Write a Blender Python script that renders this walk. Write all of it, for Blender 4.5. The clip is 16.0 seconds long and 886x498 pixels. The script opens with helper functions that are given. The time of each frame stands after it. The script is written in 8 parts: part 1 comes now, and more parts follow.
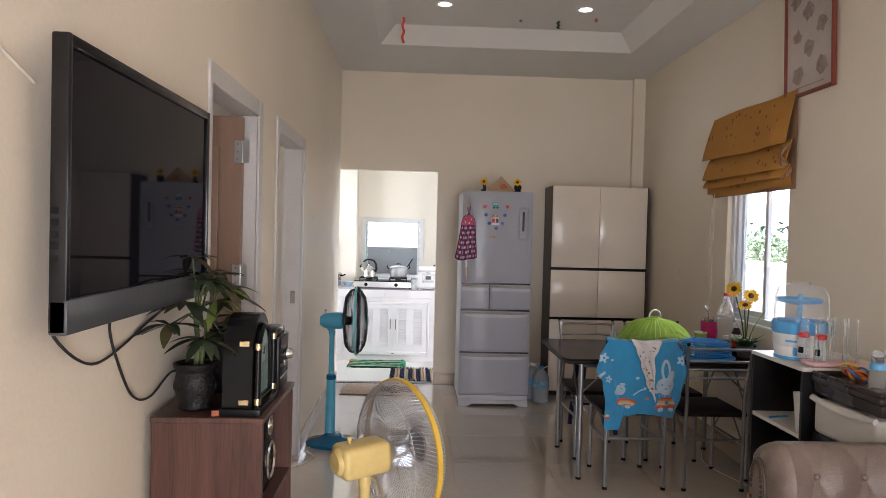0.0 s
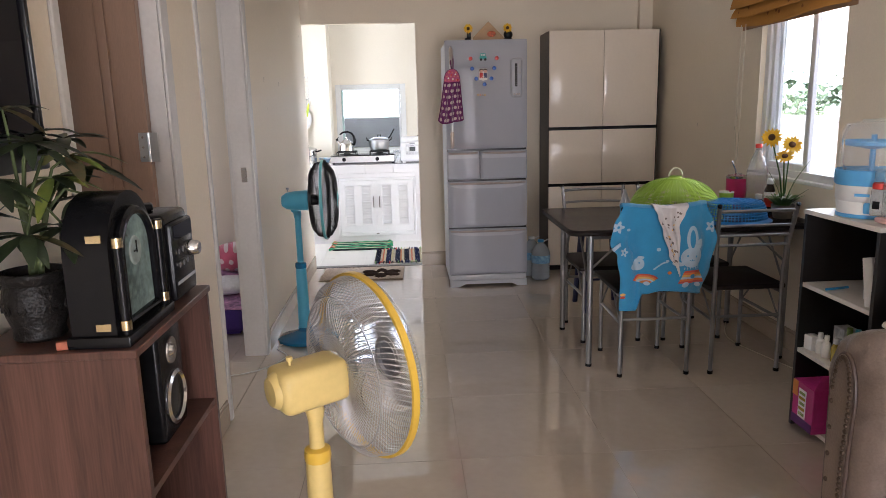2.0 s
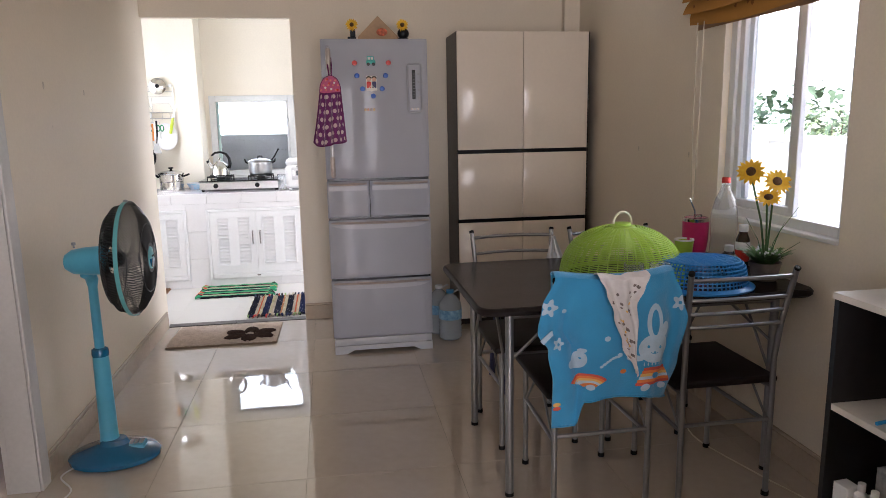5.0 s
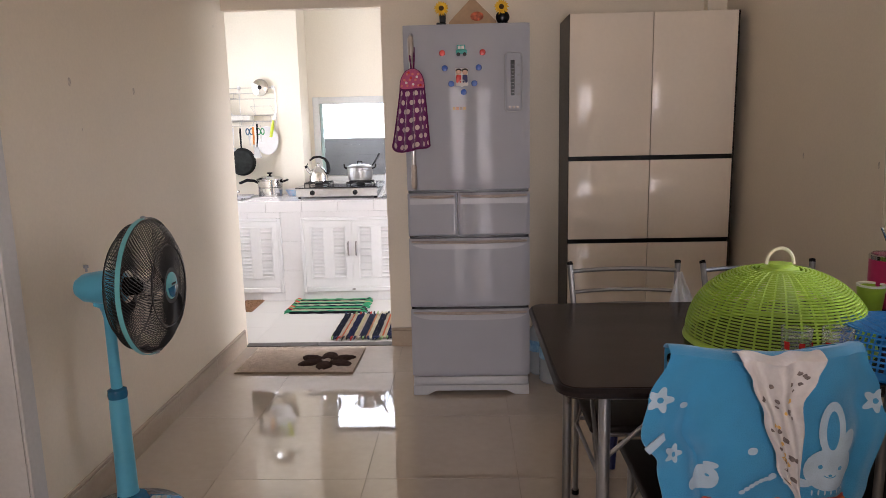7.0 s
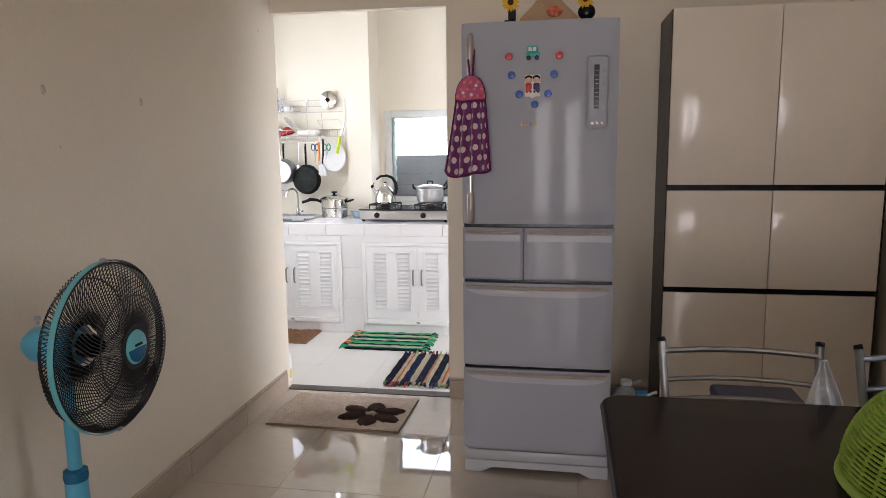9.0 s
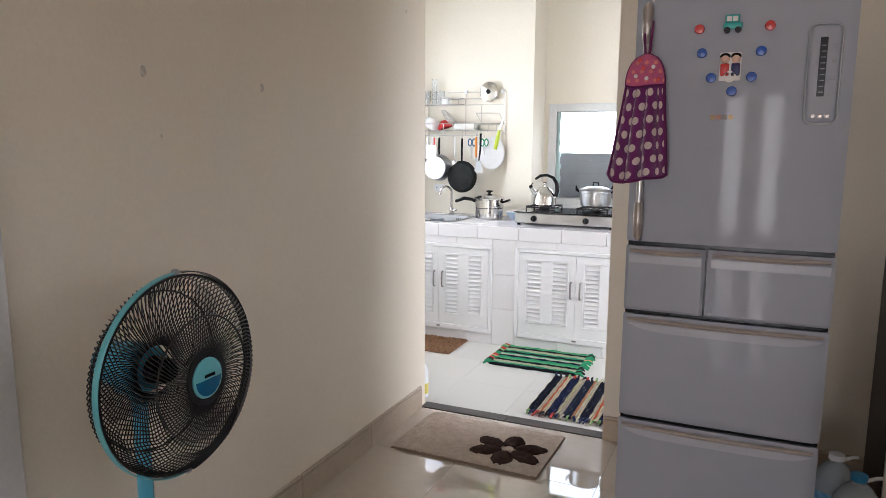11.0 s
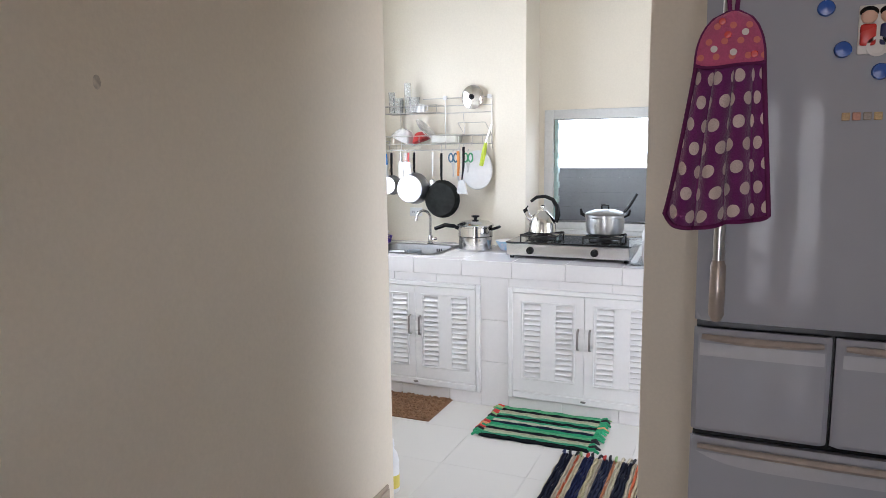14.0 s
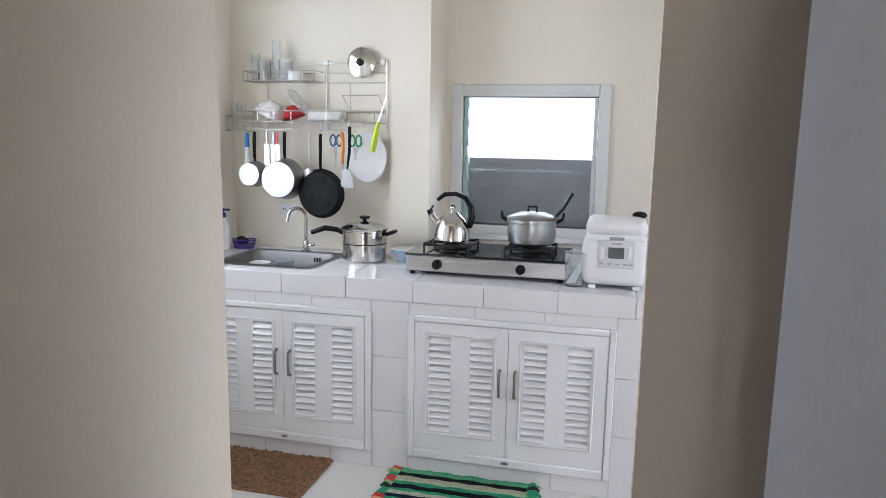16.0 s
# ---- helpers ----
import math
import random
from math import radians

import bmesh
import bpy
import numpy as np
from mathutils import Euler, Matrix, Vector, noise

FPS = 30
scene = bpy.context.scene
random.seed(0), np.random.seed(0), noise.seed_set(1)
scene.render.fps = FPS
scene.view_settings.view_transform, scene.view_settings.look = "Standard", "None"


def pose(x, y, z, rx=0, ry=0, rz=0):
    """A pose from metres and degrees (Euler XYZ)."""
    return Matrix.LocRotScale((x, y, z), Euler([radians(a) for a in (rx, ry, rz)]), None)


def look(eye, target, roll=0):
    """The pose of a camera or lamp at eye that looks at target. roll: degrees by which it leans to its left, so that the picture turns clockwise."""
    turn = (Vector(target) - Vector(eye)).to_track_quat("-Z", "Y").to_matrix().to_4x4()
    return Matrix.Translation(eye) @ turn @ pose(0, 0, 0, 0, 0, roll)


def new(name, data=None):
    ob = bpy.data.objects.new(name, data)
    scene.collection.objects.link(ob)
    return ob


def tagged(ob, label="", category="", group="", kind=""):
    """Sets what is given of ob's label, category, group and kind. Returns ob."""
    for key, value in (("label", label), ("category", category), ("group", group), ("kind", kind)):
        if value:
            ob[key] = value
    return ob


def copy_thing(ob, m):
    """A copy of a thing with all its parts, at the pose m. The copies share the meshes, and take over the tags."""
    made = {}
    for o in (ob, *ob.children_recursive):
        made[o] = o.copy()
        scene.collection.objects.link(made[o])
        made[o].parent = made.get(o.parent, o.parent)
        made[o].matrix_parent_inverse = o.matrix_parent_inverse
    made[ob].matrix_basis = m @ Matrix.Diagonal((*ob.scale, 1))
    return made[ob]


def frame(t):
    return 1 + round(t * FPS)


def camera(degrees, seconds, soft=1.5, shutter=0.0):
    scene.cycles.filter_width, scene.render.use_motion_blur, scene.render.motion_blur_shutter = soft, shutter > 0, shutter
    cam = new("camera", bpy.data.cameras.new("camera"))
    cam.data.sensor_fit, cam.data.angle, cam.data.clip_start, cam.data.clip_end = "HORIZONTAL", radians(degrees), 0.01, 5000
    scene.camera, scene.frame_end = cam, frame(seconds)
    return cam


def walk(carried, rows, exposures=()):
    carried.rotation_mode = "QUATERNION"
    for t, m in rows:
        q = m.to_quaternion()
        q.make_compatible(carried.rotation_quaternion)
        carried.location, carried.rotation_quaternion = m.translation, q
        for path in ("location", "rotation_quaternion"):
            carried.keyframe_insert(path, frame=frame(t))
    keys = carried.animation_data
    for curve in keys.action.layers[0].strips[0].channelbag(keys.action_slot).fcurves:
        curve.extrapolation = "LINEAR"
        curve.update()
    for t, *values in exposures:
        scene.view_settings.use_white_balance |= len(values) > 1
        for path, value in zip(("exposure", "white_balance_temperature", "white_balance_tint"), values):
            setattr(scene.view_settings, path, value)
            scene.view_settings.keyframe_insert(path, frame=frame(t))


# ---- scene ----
cam = camera(65.2, 16.0, soft=0.65)
METRES, EYE, TILT, LEAN, TURN = 5.65, 1.465, 0.0, 0.0, -2.2
ROWS = [
    (0.0, 0.0, 0.0, 0.0, -0.05, -1.28, -1.50),
    (0.5, -0.0055, 0.0282, -0.0075, -0.56, -4.45, -1.55),
    (1.0, -0.0104, 0.056, -0.0123, -1.52, -7.85, 0.83),
    (1.5, -0.0036, 0.0878, -0.0194, -1.63, -10.40, 1.55),
    (2.0, 0.0124, 0.1238, -0.0189, -0.86, -11.50, 1.39),
    (2.5, 0.0197, 0.1515, -0.0195, -3.58, -12.34, 0.93),
    (3.0, 0.0211, 0.1879, -0.0162, -8.40, -10.58, 0.73),
    (5.5, 0.0719, 0.3549, -0.0149, -5.97, -10.54, 1.26),
    (6.0, 0.0824, 0.3844, -0.018, -1.94, -10.33, 1.27),
    (6.5, 0.0972, 0.4174, -0.0168, 2.2, -10.28, 0.78),
    (7.0, 0.1033, 0.443, -0.0178, 3.92, -10.07, 1.23),
    (7.5, 0.1036, 0.4729, -0.0135, 4.29, -8.86, 0.17),
    (8.0, 0.1042, 0.4971, -0.0124, 4.14, -8.86, 1.06),
    (8.5, 0.1104, 0.5272, -0.0141, 7.61, -8.47, 1.74),
    (9.0, 0.119, 0.5568, -0.0146, 11.96, -8.79, 0.65),
    (9.5, 0.1197, 0.5793, -0.0174, 15.83, -9.38, 1.37),
    (10.0, 0.1127, 0.6067, -0.0152, 19.46, -9.28, 0.56),
    (12.5, 0.1033, 0.6807, -0.016, 30.97, -8.98, 0.49),
    (13.0, 0.0809, 0.7071, -0.0127, 28.65, -8.99, 1.62),
    (13.5, 0.0655, 0.7482, -0.0152, 27.25, -8.72, 1.21),
    (14.0, 0.0512, 0.7886, -0.0126, 25.07, -8.05, 0.67),
    (14.5, 0.0301, 0.8248, -0.0129, 22.38, -8.20, -0.25),
    (15.0, 0.0138, 0.8598, -0.0132, 19.13, -9.47, 0.48),
    (15.5, 0.0022, 0.904, -0.0147, 18.34, -9.75, 0.22),
    (16.0, -0.014, 0.9421, -0.0166, 15.91, -9.08, -1.03),
]
walk(cam, [(t, pose(0, 0, EYE, TILT, LEAN, TURN) @ pose(METRES * x, METRES * y, METRES * z, 90 + pitch, roll, yaw)) for t, x, y, z, yaw, pitch, roll in ROWS],
     exposures=[(0.0, 0.98, 5900, 16), (3.0, 1.10, 5900, 17), (5.5, 1.04, 6000, 19), (7.0, 0.95, 6250, 21), (9.0, 0.86, 6050, 17), (12.5, 0.86, 5850, 15), (14.5, 0.54, 5750, 15), (16.0, 0.28, 5700, 15)])

# ---- light ----
SUN_EL, SUN_AZ = 62.0, 215.0
world = bpy.data.worlds.new("world")
scene.world = world
world.use_nodes = True
wn = world.node_tree
sky = wn.nodes.new("ShaderNodeTexSky")
sky.sky_type, sky.sun_disc = "NISHITA", False
sky.sun_elevation, sky.sun_rotation = radians(SUN_EL), radians(SUN_AZ)
sky.dust_density, sky.air_density = 3.0, 0.9
wn.links.new(sky.outputs[0], wn.nodes["Background"].inputs[0])
wn.nodes["Background"].inputs[1].default_value = 0.15

sun = new("sun", bpy.data.lights.new("sun", "SUN"))
sun.data.energy, sun.data.angle, sun.data.color = 5.0, radians(0.5), (1.0, 0.95, 0.86)
az, el = radians(SUN_AZ), radians(SUN_EL)
sun.matrix_basis = look((math.sin(az) * math.cos(el) * 40, math.cos(az) * math.cos(el) * 40, math.sin(el) * 40), (0, 0, 0))


def area_lamp(name, eye, target, w, h, watts, color=(0.93, 0.97, 1.0)):
    lamp = new(name, bpy.data.lights.new(name, "AREA"))
    lamp.data.shape, lamp.data.size, lamp.data.size_y = "RECTANGLE", w, h
    lamp.data.energy, lamp.data.color = watts, color
    lamp.matrix_basis = look(eye, target)
    return lamp


area_lamp("front_door_daylight", (0.50, -2.27, 1.0), (0.45, 2, 1.0), 0.30, 1.9, 27, (1.0, 0.95, 0.9))
area_lamp("front_door_daylight", (1.12, -2.27, 1.0), (0.9, 2, 1.0), 0.30, 1.9, 27, (1.0, 0.95, 0.9))
area_lamp("kitchen_side_window_daylight", (-1.93, 7.55, 1.55), (0, 7.55, 1.45), 1.1, 1.1, 17)
# fill light added at an unseen, assumed opening to brighten the counter fronts
area_lamp("kitchen_right_fill", (1.73, 7.3, 1.0), (0, 7.5, 0.7), 0.9, 2.0, 10)
# added fill lamps for the two bedrooms; the outer windows are unseen and assumed
area_lamp("bedroom_fill", (-3.93, 5.1, 1.5), (0, 5.1, 1.4), 1.0, 1.0, 9)
area_lamp("front_bedroom_fill", (-3.93, 0.8, 1.5), (0, 0.8, 1.4), 1.2, 1.0, 8)

# ---- mesh helpers ----


class B:
    """Vertices and faces of one mesh."""

    def __init__(self):
        self.v, self.f = [], []

    def add(self, verts, faces, m=None):
        o = len(self.v)
        self.v += [tuple(m @ Vector(p)) if m else tuple(p) for p in verts]
        self.f += [tuple(i + o for i in q) for q in faces]
        return self

    def box(self, x0, x1, y0, y1, z0, z1, bev=0.0, seg=2, m=None):
        if bev <= 0:
            vs = [(x, y, z) for z in (z0, z1) for y in (y0, y1) for x in (x0, x1)]
            return self.add(vs, [(0, 2, 3, 1), (4, 5, 7, 6), (0, 1, 5, 4), (2, 6, 7, 3), (0, 4, 6, 2), (1, 3, 7, 5)], m)
        bm = bmesh.new()
        bmesh.ops.create_cube(bm, size=1)
        for v in bm.verts:
            v.co = ((x0 + x1) / 2 + v.co.x * (x1 - x0), (y0 + y1) / 2 + v.co.y * (y1 - y0), (z0 + z1) / 2 + v.co.z * (z1 - z0))
        bmesh.ops.bevel(bm, geom=bm.edges[:], offset=bev, segments=seg, affect="EDGES", profile=0.5)
        bm.verts.index_update()
        self.add([v.co.copy() for v in bm.verts], [[v.index for v in f.verts] for f in bm.faces], m)
        bm.free()
        return self

    def lathe(self, prof, n=24, m=None, a0=0.0, a1=360.0):
        full = abs(a1 - a0) >= 360
        k = n if full else n + 1
        vs, fs = [], []
        for r, z in prof:
            for i in range(k):
                a = radians(a0 + (a1 - a0) * i / n)
                vs.append((r * math.cos(a), r * math.sin(a), z))
        for j in range(len(prof) - 1):
            for i in range(n):
                a, b = j * k + i, j * k + (i + 1) % k
                fs.append((a, b, b + k, a + k))
        return self.add(vs, fs, m)

    def cyl(self, p0, p1, r0, r1=None, n=12, bev=0.0):
        r1 = r0 if r1 is None else r1
        d = Vector(p1) - Vector(p0)
        m = Matrix.Translation(p0) @ d.to_track_quat("Z", "Y").to_matrix().to_4x4()
        h = d.length
        if bev:
            pr = [(0, 0), (r0 - bev, 0), (r0, bev), (r1, h - bev), (r1 - bev, h), (0, h)]
        else:
            pr = [(0, 0), (r0, 0), (r1, h), (0, h)]
        return self.lathe(pr, n, m)

    def tube(self, pts, r, n=6, closed=False, flat=1.0):
        pts = [Vector(p) for p in pts]
        c = len(pts)
        up, vs, fs = None, [], []
        for i, p in enumerate(pts):
            a = pts[i - 1] if (i or closed) else p
            b = pts[(i + 1) % c] if (i < c - 1 or closed) else p
            t = (b - a).normalized()
            if up is None:
                up = t.orthogonal().normalized()
            up = (up - t * up.dot(t)).normalized()
            s = t.cross(up)
            rr = r[i] if isinstance(r, (list, tuple)) else r
            for k in range(n):
                q = 2 * math.pi * k / n
                vs.append(p + up * (math.cos(q) * rr) + s * (math.sin(q) * rr * flat))
        for i in range(c if closed else c - 1):
            for k in range(n):
                a, b = i * n + k, i * n + (k + 1) % n
                j = ((i + 1) % c) * n
                fs.append((a, b, j + (k + 1) % n, j + k))
        if not closed:
            fs.append(tuple(range(n - 1, -1, -1)))
            fs.append(tuple((c - 1) * n + k for k in range(n)))
        return self.add(vs, fs)

    def ball(self, c, r, n=14, rings=8, m=None):
        r = r if isinstance(r, (list, tuple)) else (r, r, r)
        mm = Matrix.Translation(c) @ Matrix.Diagonal((*r, 1))
        pr = [(math.sin(math.pi * i / rings), -math.cos(math.pi * i / rings)) for i in range(rings + 1)]
        return self.lathe(pr, n, (m @ mm) if m else mm)

    def sheet(self, fn, nu, nv, thick=0.0):
        """A surface fn(u, v), u and v from 0 to 1, with a back side when thick is given."""
        vs = [Vector(fn(i / nu, j / nv)) for j in range(nv + 1) for i in range(nu + 1)]
        w = nu + 1
        fs = [(j * w + i, j * w + i + 1, (j + 1) * w + i + 1, (j + 1) * w + i) for j in range(nv) for i in range(nu)]
        if thick:
            o = len(vs)
            e = 1e-3
            back = []
            for j in range(nv + 1):
                for i in range(nu + 1):
                    u, v = i / nu, j / nv
                    du = Vector(fn(min(u + e, 1), v)) - Vector(fn(max(u - e, 0), v))
                    dv = Vector(fn(u, min(v + e, 1))) - Vector(fn(u, max(v - e, 0)))
                    back.append(vs[j * w + i] - du.cross(dv).normalized() * thick)
            vs += back
            fs += [tuple(o + k for k in reversed(q)) for q in fs]
            ring = [i for i in range(w)] + [j * w + nu for j in range(1, nv + 1)] + [nv * w + i for i in range(nu - 1, -1, -1)] + [j * w for j in range(nv - 1, 0, -1)]
            fs += [(ring[k], o + ring[k], o + ring[(k + 1) % len(ring)], ring[(k + 1) % len(ring)]) for k in range(len(ring))]
        return self.add(vs, fs)

    def prism(self, poly, z0, z1, m=None):
        n = len(poly)
        vs = [(x, y, z0) for x, y in poly] + [(x, y, z1) for x, y in poly]
        fs = [tuple(range(n - 1, -1, -1)), tuple(range(n, 2 * n))] + [(i, (i + 1) % n, n + (i + 1) % n, n + i) for i in range(n)]
        return self.add(vs, fs, m)


def mesh_of(name, b, mat, sharp=38, flat=False):
    me = bpy.data.meshes.new(name)
    me.from_pydata(b.v, [], b.f)
    if mat:
        me.materials.append(mat)
    if not flat:
        me.polygons.foreach_set("use_smooth", [True] * len(me.polygons))
        me.set_sharp_from_angle(angle=radians(sharp))
    me.update()
    return me


def part(name, b, mat, parent=None, label="", sharp=38, flat=False):
    ob = new(name, mesh_of(name, b, mat, sharp, flat))
    ob.parent = parent
    if label:
        ob["label"] = label
    return ob


def thing(name, m, label, category, group="", kind=""):
    ob = new(name)
    ob.empty_display_size = 0.05
    ob.matrix_basis = m
    return tagged(ob, label, category, group, kind)


def solid(name, b, mat, label, category, group="", kind="", sharp=38, m=None):
    ob = part(name, b, mat, None, "", sharp)
    if m:
        ob.matrix_basis = m
    return tagged(ob, label, category, group, kind)


def arc(c, r, a0, a1, n, axis="z"):
    out = []
    for i in range(n + 1):
        a = radians(a0 + (a1 - a0) * i / n)
        u, v = r * math.cos(a), r * math.sin(a)
        out.append({"z": (c[0] + u, c[1] + v, c[2]), "x": (c[0], c[1] + u, c[2] + v), "y": (c[0] + u, c[1], c[2] + v)}[axis])
    return out


# ---- materials ----


def paint(name, color, rough=0.5, metal=0.0, var=0.06, scale=6.0, fine=60.0, bump=0.05, stretch=(1, 1, 1), dark=None, spec=0.5, coat=0.0,
          trans=0.0, ior=1.45, rough_var=0.08, sheen=0.0, alpha=1.0, emit=0.0, random_var=0.0):
    """A surface with a colour that varies at two scales, uneven gloss and fine relief."""
    m = bpy.data.materials.new(name)
    m.use_nodes = True
    t = m.node_tree
    N, L = t.nodes, t.links
    p = N["Principled BSDF"]
    tc, mp = N.new("ShaderNodeTexCoord"), N.new("ShaderNodeMapping")
    mp.inputs["Scale"].default_value = stretch
    L.new(tc.outputs["Object"], mp.inputs["Vector"])
    n1, n2 = N.new("ShaderNodeTexNoise"), N.new("ShaderNodeTexNoise")
    n1.inputs["Scale"].default_value, n1.inputs["Detail"].default_value = scale, 4
    n2.inputs["Scale"].default_value, n2.inputs["Detail"].default_value = fine, 3
    L.new(mp.outputs[0], n1.inputs["Vector"]), L.new(mp.outputs[0], n2.inputs["Vector"])
    mix = N.new("ShaderNodeMix")
    mix.data_type = "RGBA"
    lo = dark or tuple(c * (1 - 2 * var) for c in color)
    hi = color if dark else tuple(min(1, c * (1 + var)) for c in color)
    mix.inputs["A"].default_value, mix.inputs["B"].default_value = (*lo, 1), (*hi, 1)
    add = N.new("ShaderNodeMath")
    add.operation = "MULTIPLY_ADD"
    add.inputs[1].default_value = 0.6
    sc = N.new("ShaderNodeMath")
    sc.operation = "MULTIPLY"
    sc.inputs[1].default_value = 0.4
    L.new(n2.outputs["Fac"], sc.inputs[0])
    L.new(n1.outputs["Fac"], add.inputs[0]), L.new(sc.outputs[0], add.inputs[2])
    ramp = N.new("ShaderNodeMapRange")
    ramp.inputs["From Min"].default_value, ramp.inputs["From Max"].default_value = 0.32, 0.68
    L.new(add.outputs[0], ramp.inputs["Value"])
    L.new(ramp.outputs[0], mix.inputs["Factor"])
    out = mix.outputs["Result"]
    if random_var:
        oi, hv, mr = N.new("ShaderNodeObjectInfo"), N.new("ShaderNodeHueSaturation"), N.new("ShaderNodeMapRange")
        mr.inputs["To Min"].default_value, mr.inputs["To Max"].default_value = 1 - random_var, 1 + random_var
        L.new(oi.outputs["Random"], mr.inputs["Value"]), L.new(mr.outputs[0], hv.inputs["Value"]), L.new(out, hv.inputs["Color"])
        out = hv.outputs[0]
    L.new(out, p.inputs["Base Color"])
    rr = N.new("ShaderNodeMapRange")
    rr.inputs["To Min"].default_value, rr.inputs["To Max"].default_value = max(0.0, rough - rough_var * rough * 2), min(1, rough + rough_var)
    L.new(n1.outputs["Fac"], rr.inputs["Value"]), L.new(rr.outputs[0], p.inputs["Roughness"])
    p.inputs["Metallic"].default_value = metal
    p.inputs["Specular IOR Level"].default_value = spec
    p.inputs["Coat Weight"].default_value = coat
    p.inputs["Coat Roughness"].default_value = 0.05
    p.inputs["Transmission Weight"].default_value = trans
    p.inputs["IOR"].default_value = ior
    p.inputs["Sheen Weight"].default_value = sheen
    p.inputs["Alpha"].default_value = alpha
    if emit:
        p.inputs["Emission Color"].default_value, p.inputs["Emission Strength"].default_value = (*color, 1), emit
    if bump:
        bp = N.new("ShaderNodeBump")
        bp.inputs["Strength"].default_value, bp.inputs["Distance"].default_value = bump, 0.01
        L.new(n2.outputs["Fac"], bp.inputs["Height"]), L.new(bp.outputs[0], p.inputs["Normal"])
    return m


def prin(m):
    return m.node_tree.nodes["Principled BSDF"]


CREAM = paint("cream_wall_paint", (0.80, 0.715, 0.585), 0.55, var=0.03, scale=1.2, fine=90, bump=0.06, spec=0.3)
KCREAM = paint("pale_cream_kitchen_paint", (0.83, 0.78, 0.67), 0.55, var=0.03, scale=1.2, fine=90, bump=0.06, spec=0.3)
CEIL = paint("ceiling_paint", (0.72, 0.70, 0.66), 0.7, var=0.02, scale=1.0, fine=120, bump=0.03, spec=0.2)
WHITE = paint("white_gloss_paint", (0.78, 0.77, 0.75), 0.35, var=0.03, scale=4, fine=80, bump=0.03)
TRIM = paint("door_frame_paint", (0.62, 0.60, 0.58), 0.4, var=0.05, scale=3, fine=60, bump=0.04)
TILE = paint("polished_floor_tile", (0.51, 0.43, 0.35), 0.006, var=0.04, scale=2.5, fine=25, bump=0.0, spec=1.0, ior=1.66, coat=0.6, rough_var=0.006, random_var=0.03)
GROUT = paint("floor_grout", (0.33, 0.27, 0.21), 0.8, var=0.1)
SKIRT = paint("skirting_tile", (0.46, 0.37, 0.28), 0.18, var=0.06, scale=5, bump=0.01, random_var=0.04)
KTILE = paint("kitchen_floor_tile", (0.60, 0.58, 0.54), 0.3, var=0.002, scale=3, fine=30, bump=0.004, random_var=0.01, rough_var=0.01)
DOORWOOD = paint("brown_door", (0.25, 0.155, 0.105), 0.35, var=0.08, scale=3, stretch=(8, 8, 0.8), bump=0.04)
KGROUT = paint("kitchen_grout", (0.60, 0.58, 0.54), 0.8, var=0.05)
HINGE = paint("dull_hinge_steel", (0.30, 0.25, 0.21), 0.4, metal=0.8, var=0.1)
THRESH = paint("threshold_tile", (0.055, 0.045, 0.040), 0.3, var=0.1)
ALU = paint("window_aluminium", (0.75, 0.76, 0.77), 0.35, var=0.03, bump=0.02)
GLASS = paint("window_glass", (0.97, 0.99, 0.99), 0.0, var=0.0, bump=0.0, trans=1.0, ior=1.05, rough_var=0)
CHROME = paint("chrome", (0.62, 0.62, 0.63), 0.18, metal=1.0, var=0.04, bump=0.0)
STEEL = paint("brushed_steel", (0.60, 0.60, 0.60), 0.28, metal=1.0, var=0.06, scale=3, fine=120, bump=0.02, stretch=(1, 1, 6))
BLACK = paint("black_plastic", (0.008, 0.008, 0.009), 0.22, spec=0.25, var=0.1, bump=0.02)
DARKLAM = paint("wenge_laminate", (0.022, 0.013, 0.010), 0.32, spec=0.25, var=0.0, dark=(0.012, 0.007, 0.006), scale=4, fine=40, stretch=(1, 12, 12), bump=0.03)
# ---- structure ----
XL, XR, YB, YF, HC = -0.74, 2.18, -2.2, 6.69, 3.0
WT = 0.10
YK0, YK1, YKW = 6.745, 8.62, 8.88
XK0, XK1, ZK = -1.8, 1.6, -0.02


def wall(name, axis, at, thick, a0, a1, z0, z1, holes=(), mat=CREAM, label="cream painted plaster wall"):
    """A wall across x or y with rectangular holes (a0, a1, z0, z1) cut through it."""
    b = B()
    cuts = sorted({a0, a1, *[h[0] for h in holes], *[h[1] for h in holes]})
    for c0, c1 in zip(cuts, cuts[1:]):
        mid = (c0 + c1) / 2
        zs = sorted((h[2], h[3]) for h in holes if h[0] < mid < h[1])
        z = z0
        for h0, h1 in zs + [(z1, z1)]:
            if h0 > z + 1e-4:
                if axis == "x":
                    b.box(at, at + thick, c0, c1, z, h0)
                else:
                    b.box(c0, c1, at, at + thick, z, h0)
            z = h1
    ob = part(name, b, mat, None)
    bm = bmesh.new()
    bm.from_mesh(ob.data)
    bmesh.ops.remove_doubles(bm, verts=bm.verts, dist=1e-5)
    dup = {}
    for f in bm.faces:
        key = tuple(sorted(v.index for v in f.verts))
        dup.setdefault(key, []).append(f)
    bmesh.ops.delete(bm, geom=[f for fs in dup.values() if len(fs) > 1 for f in fs], context="FACES_ONLY")
    bm.to_mesh(ob.data)
    bm.free()
    return tagged(ob, label, "wall", kind="structure")


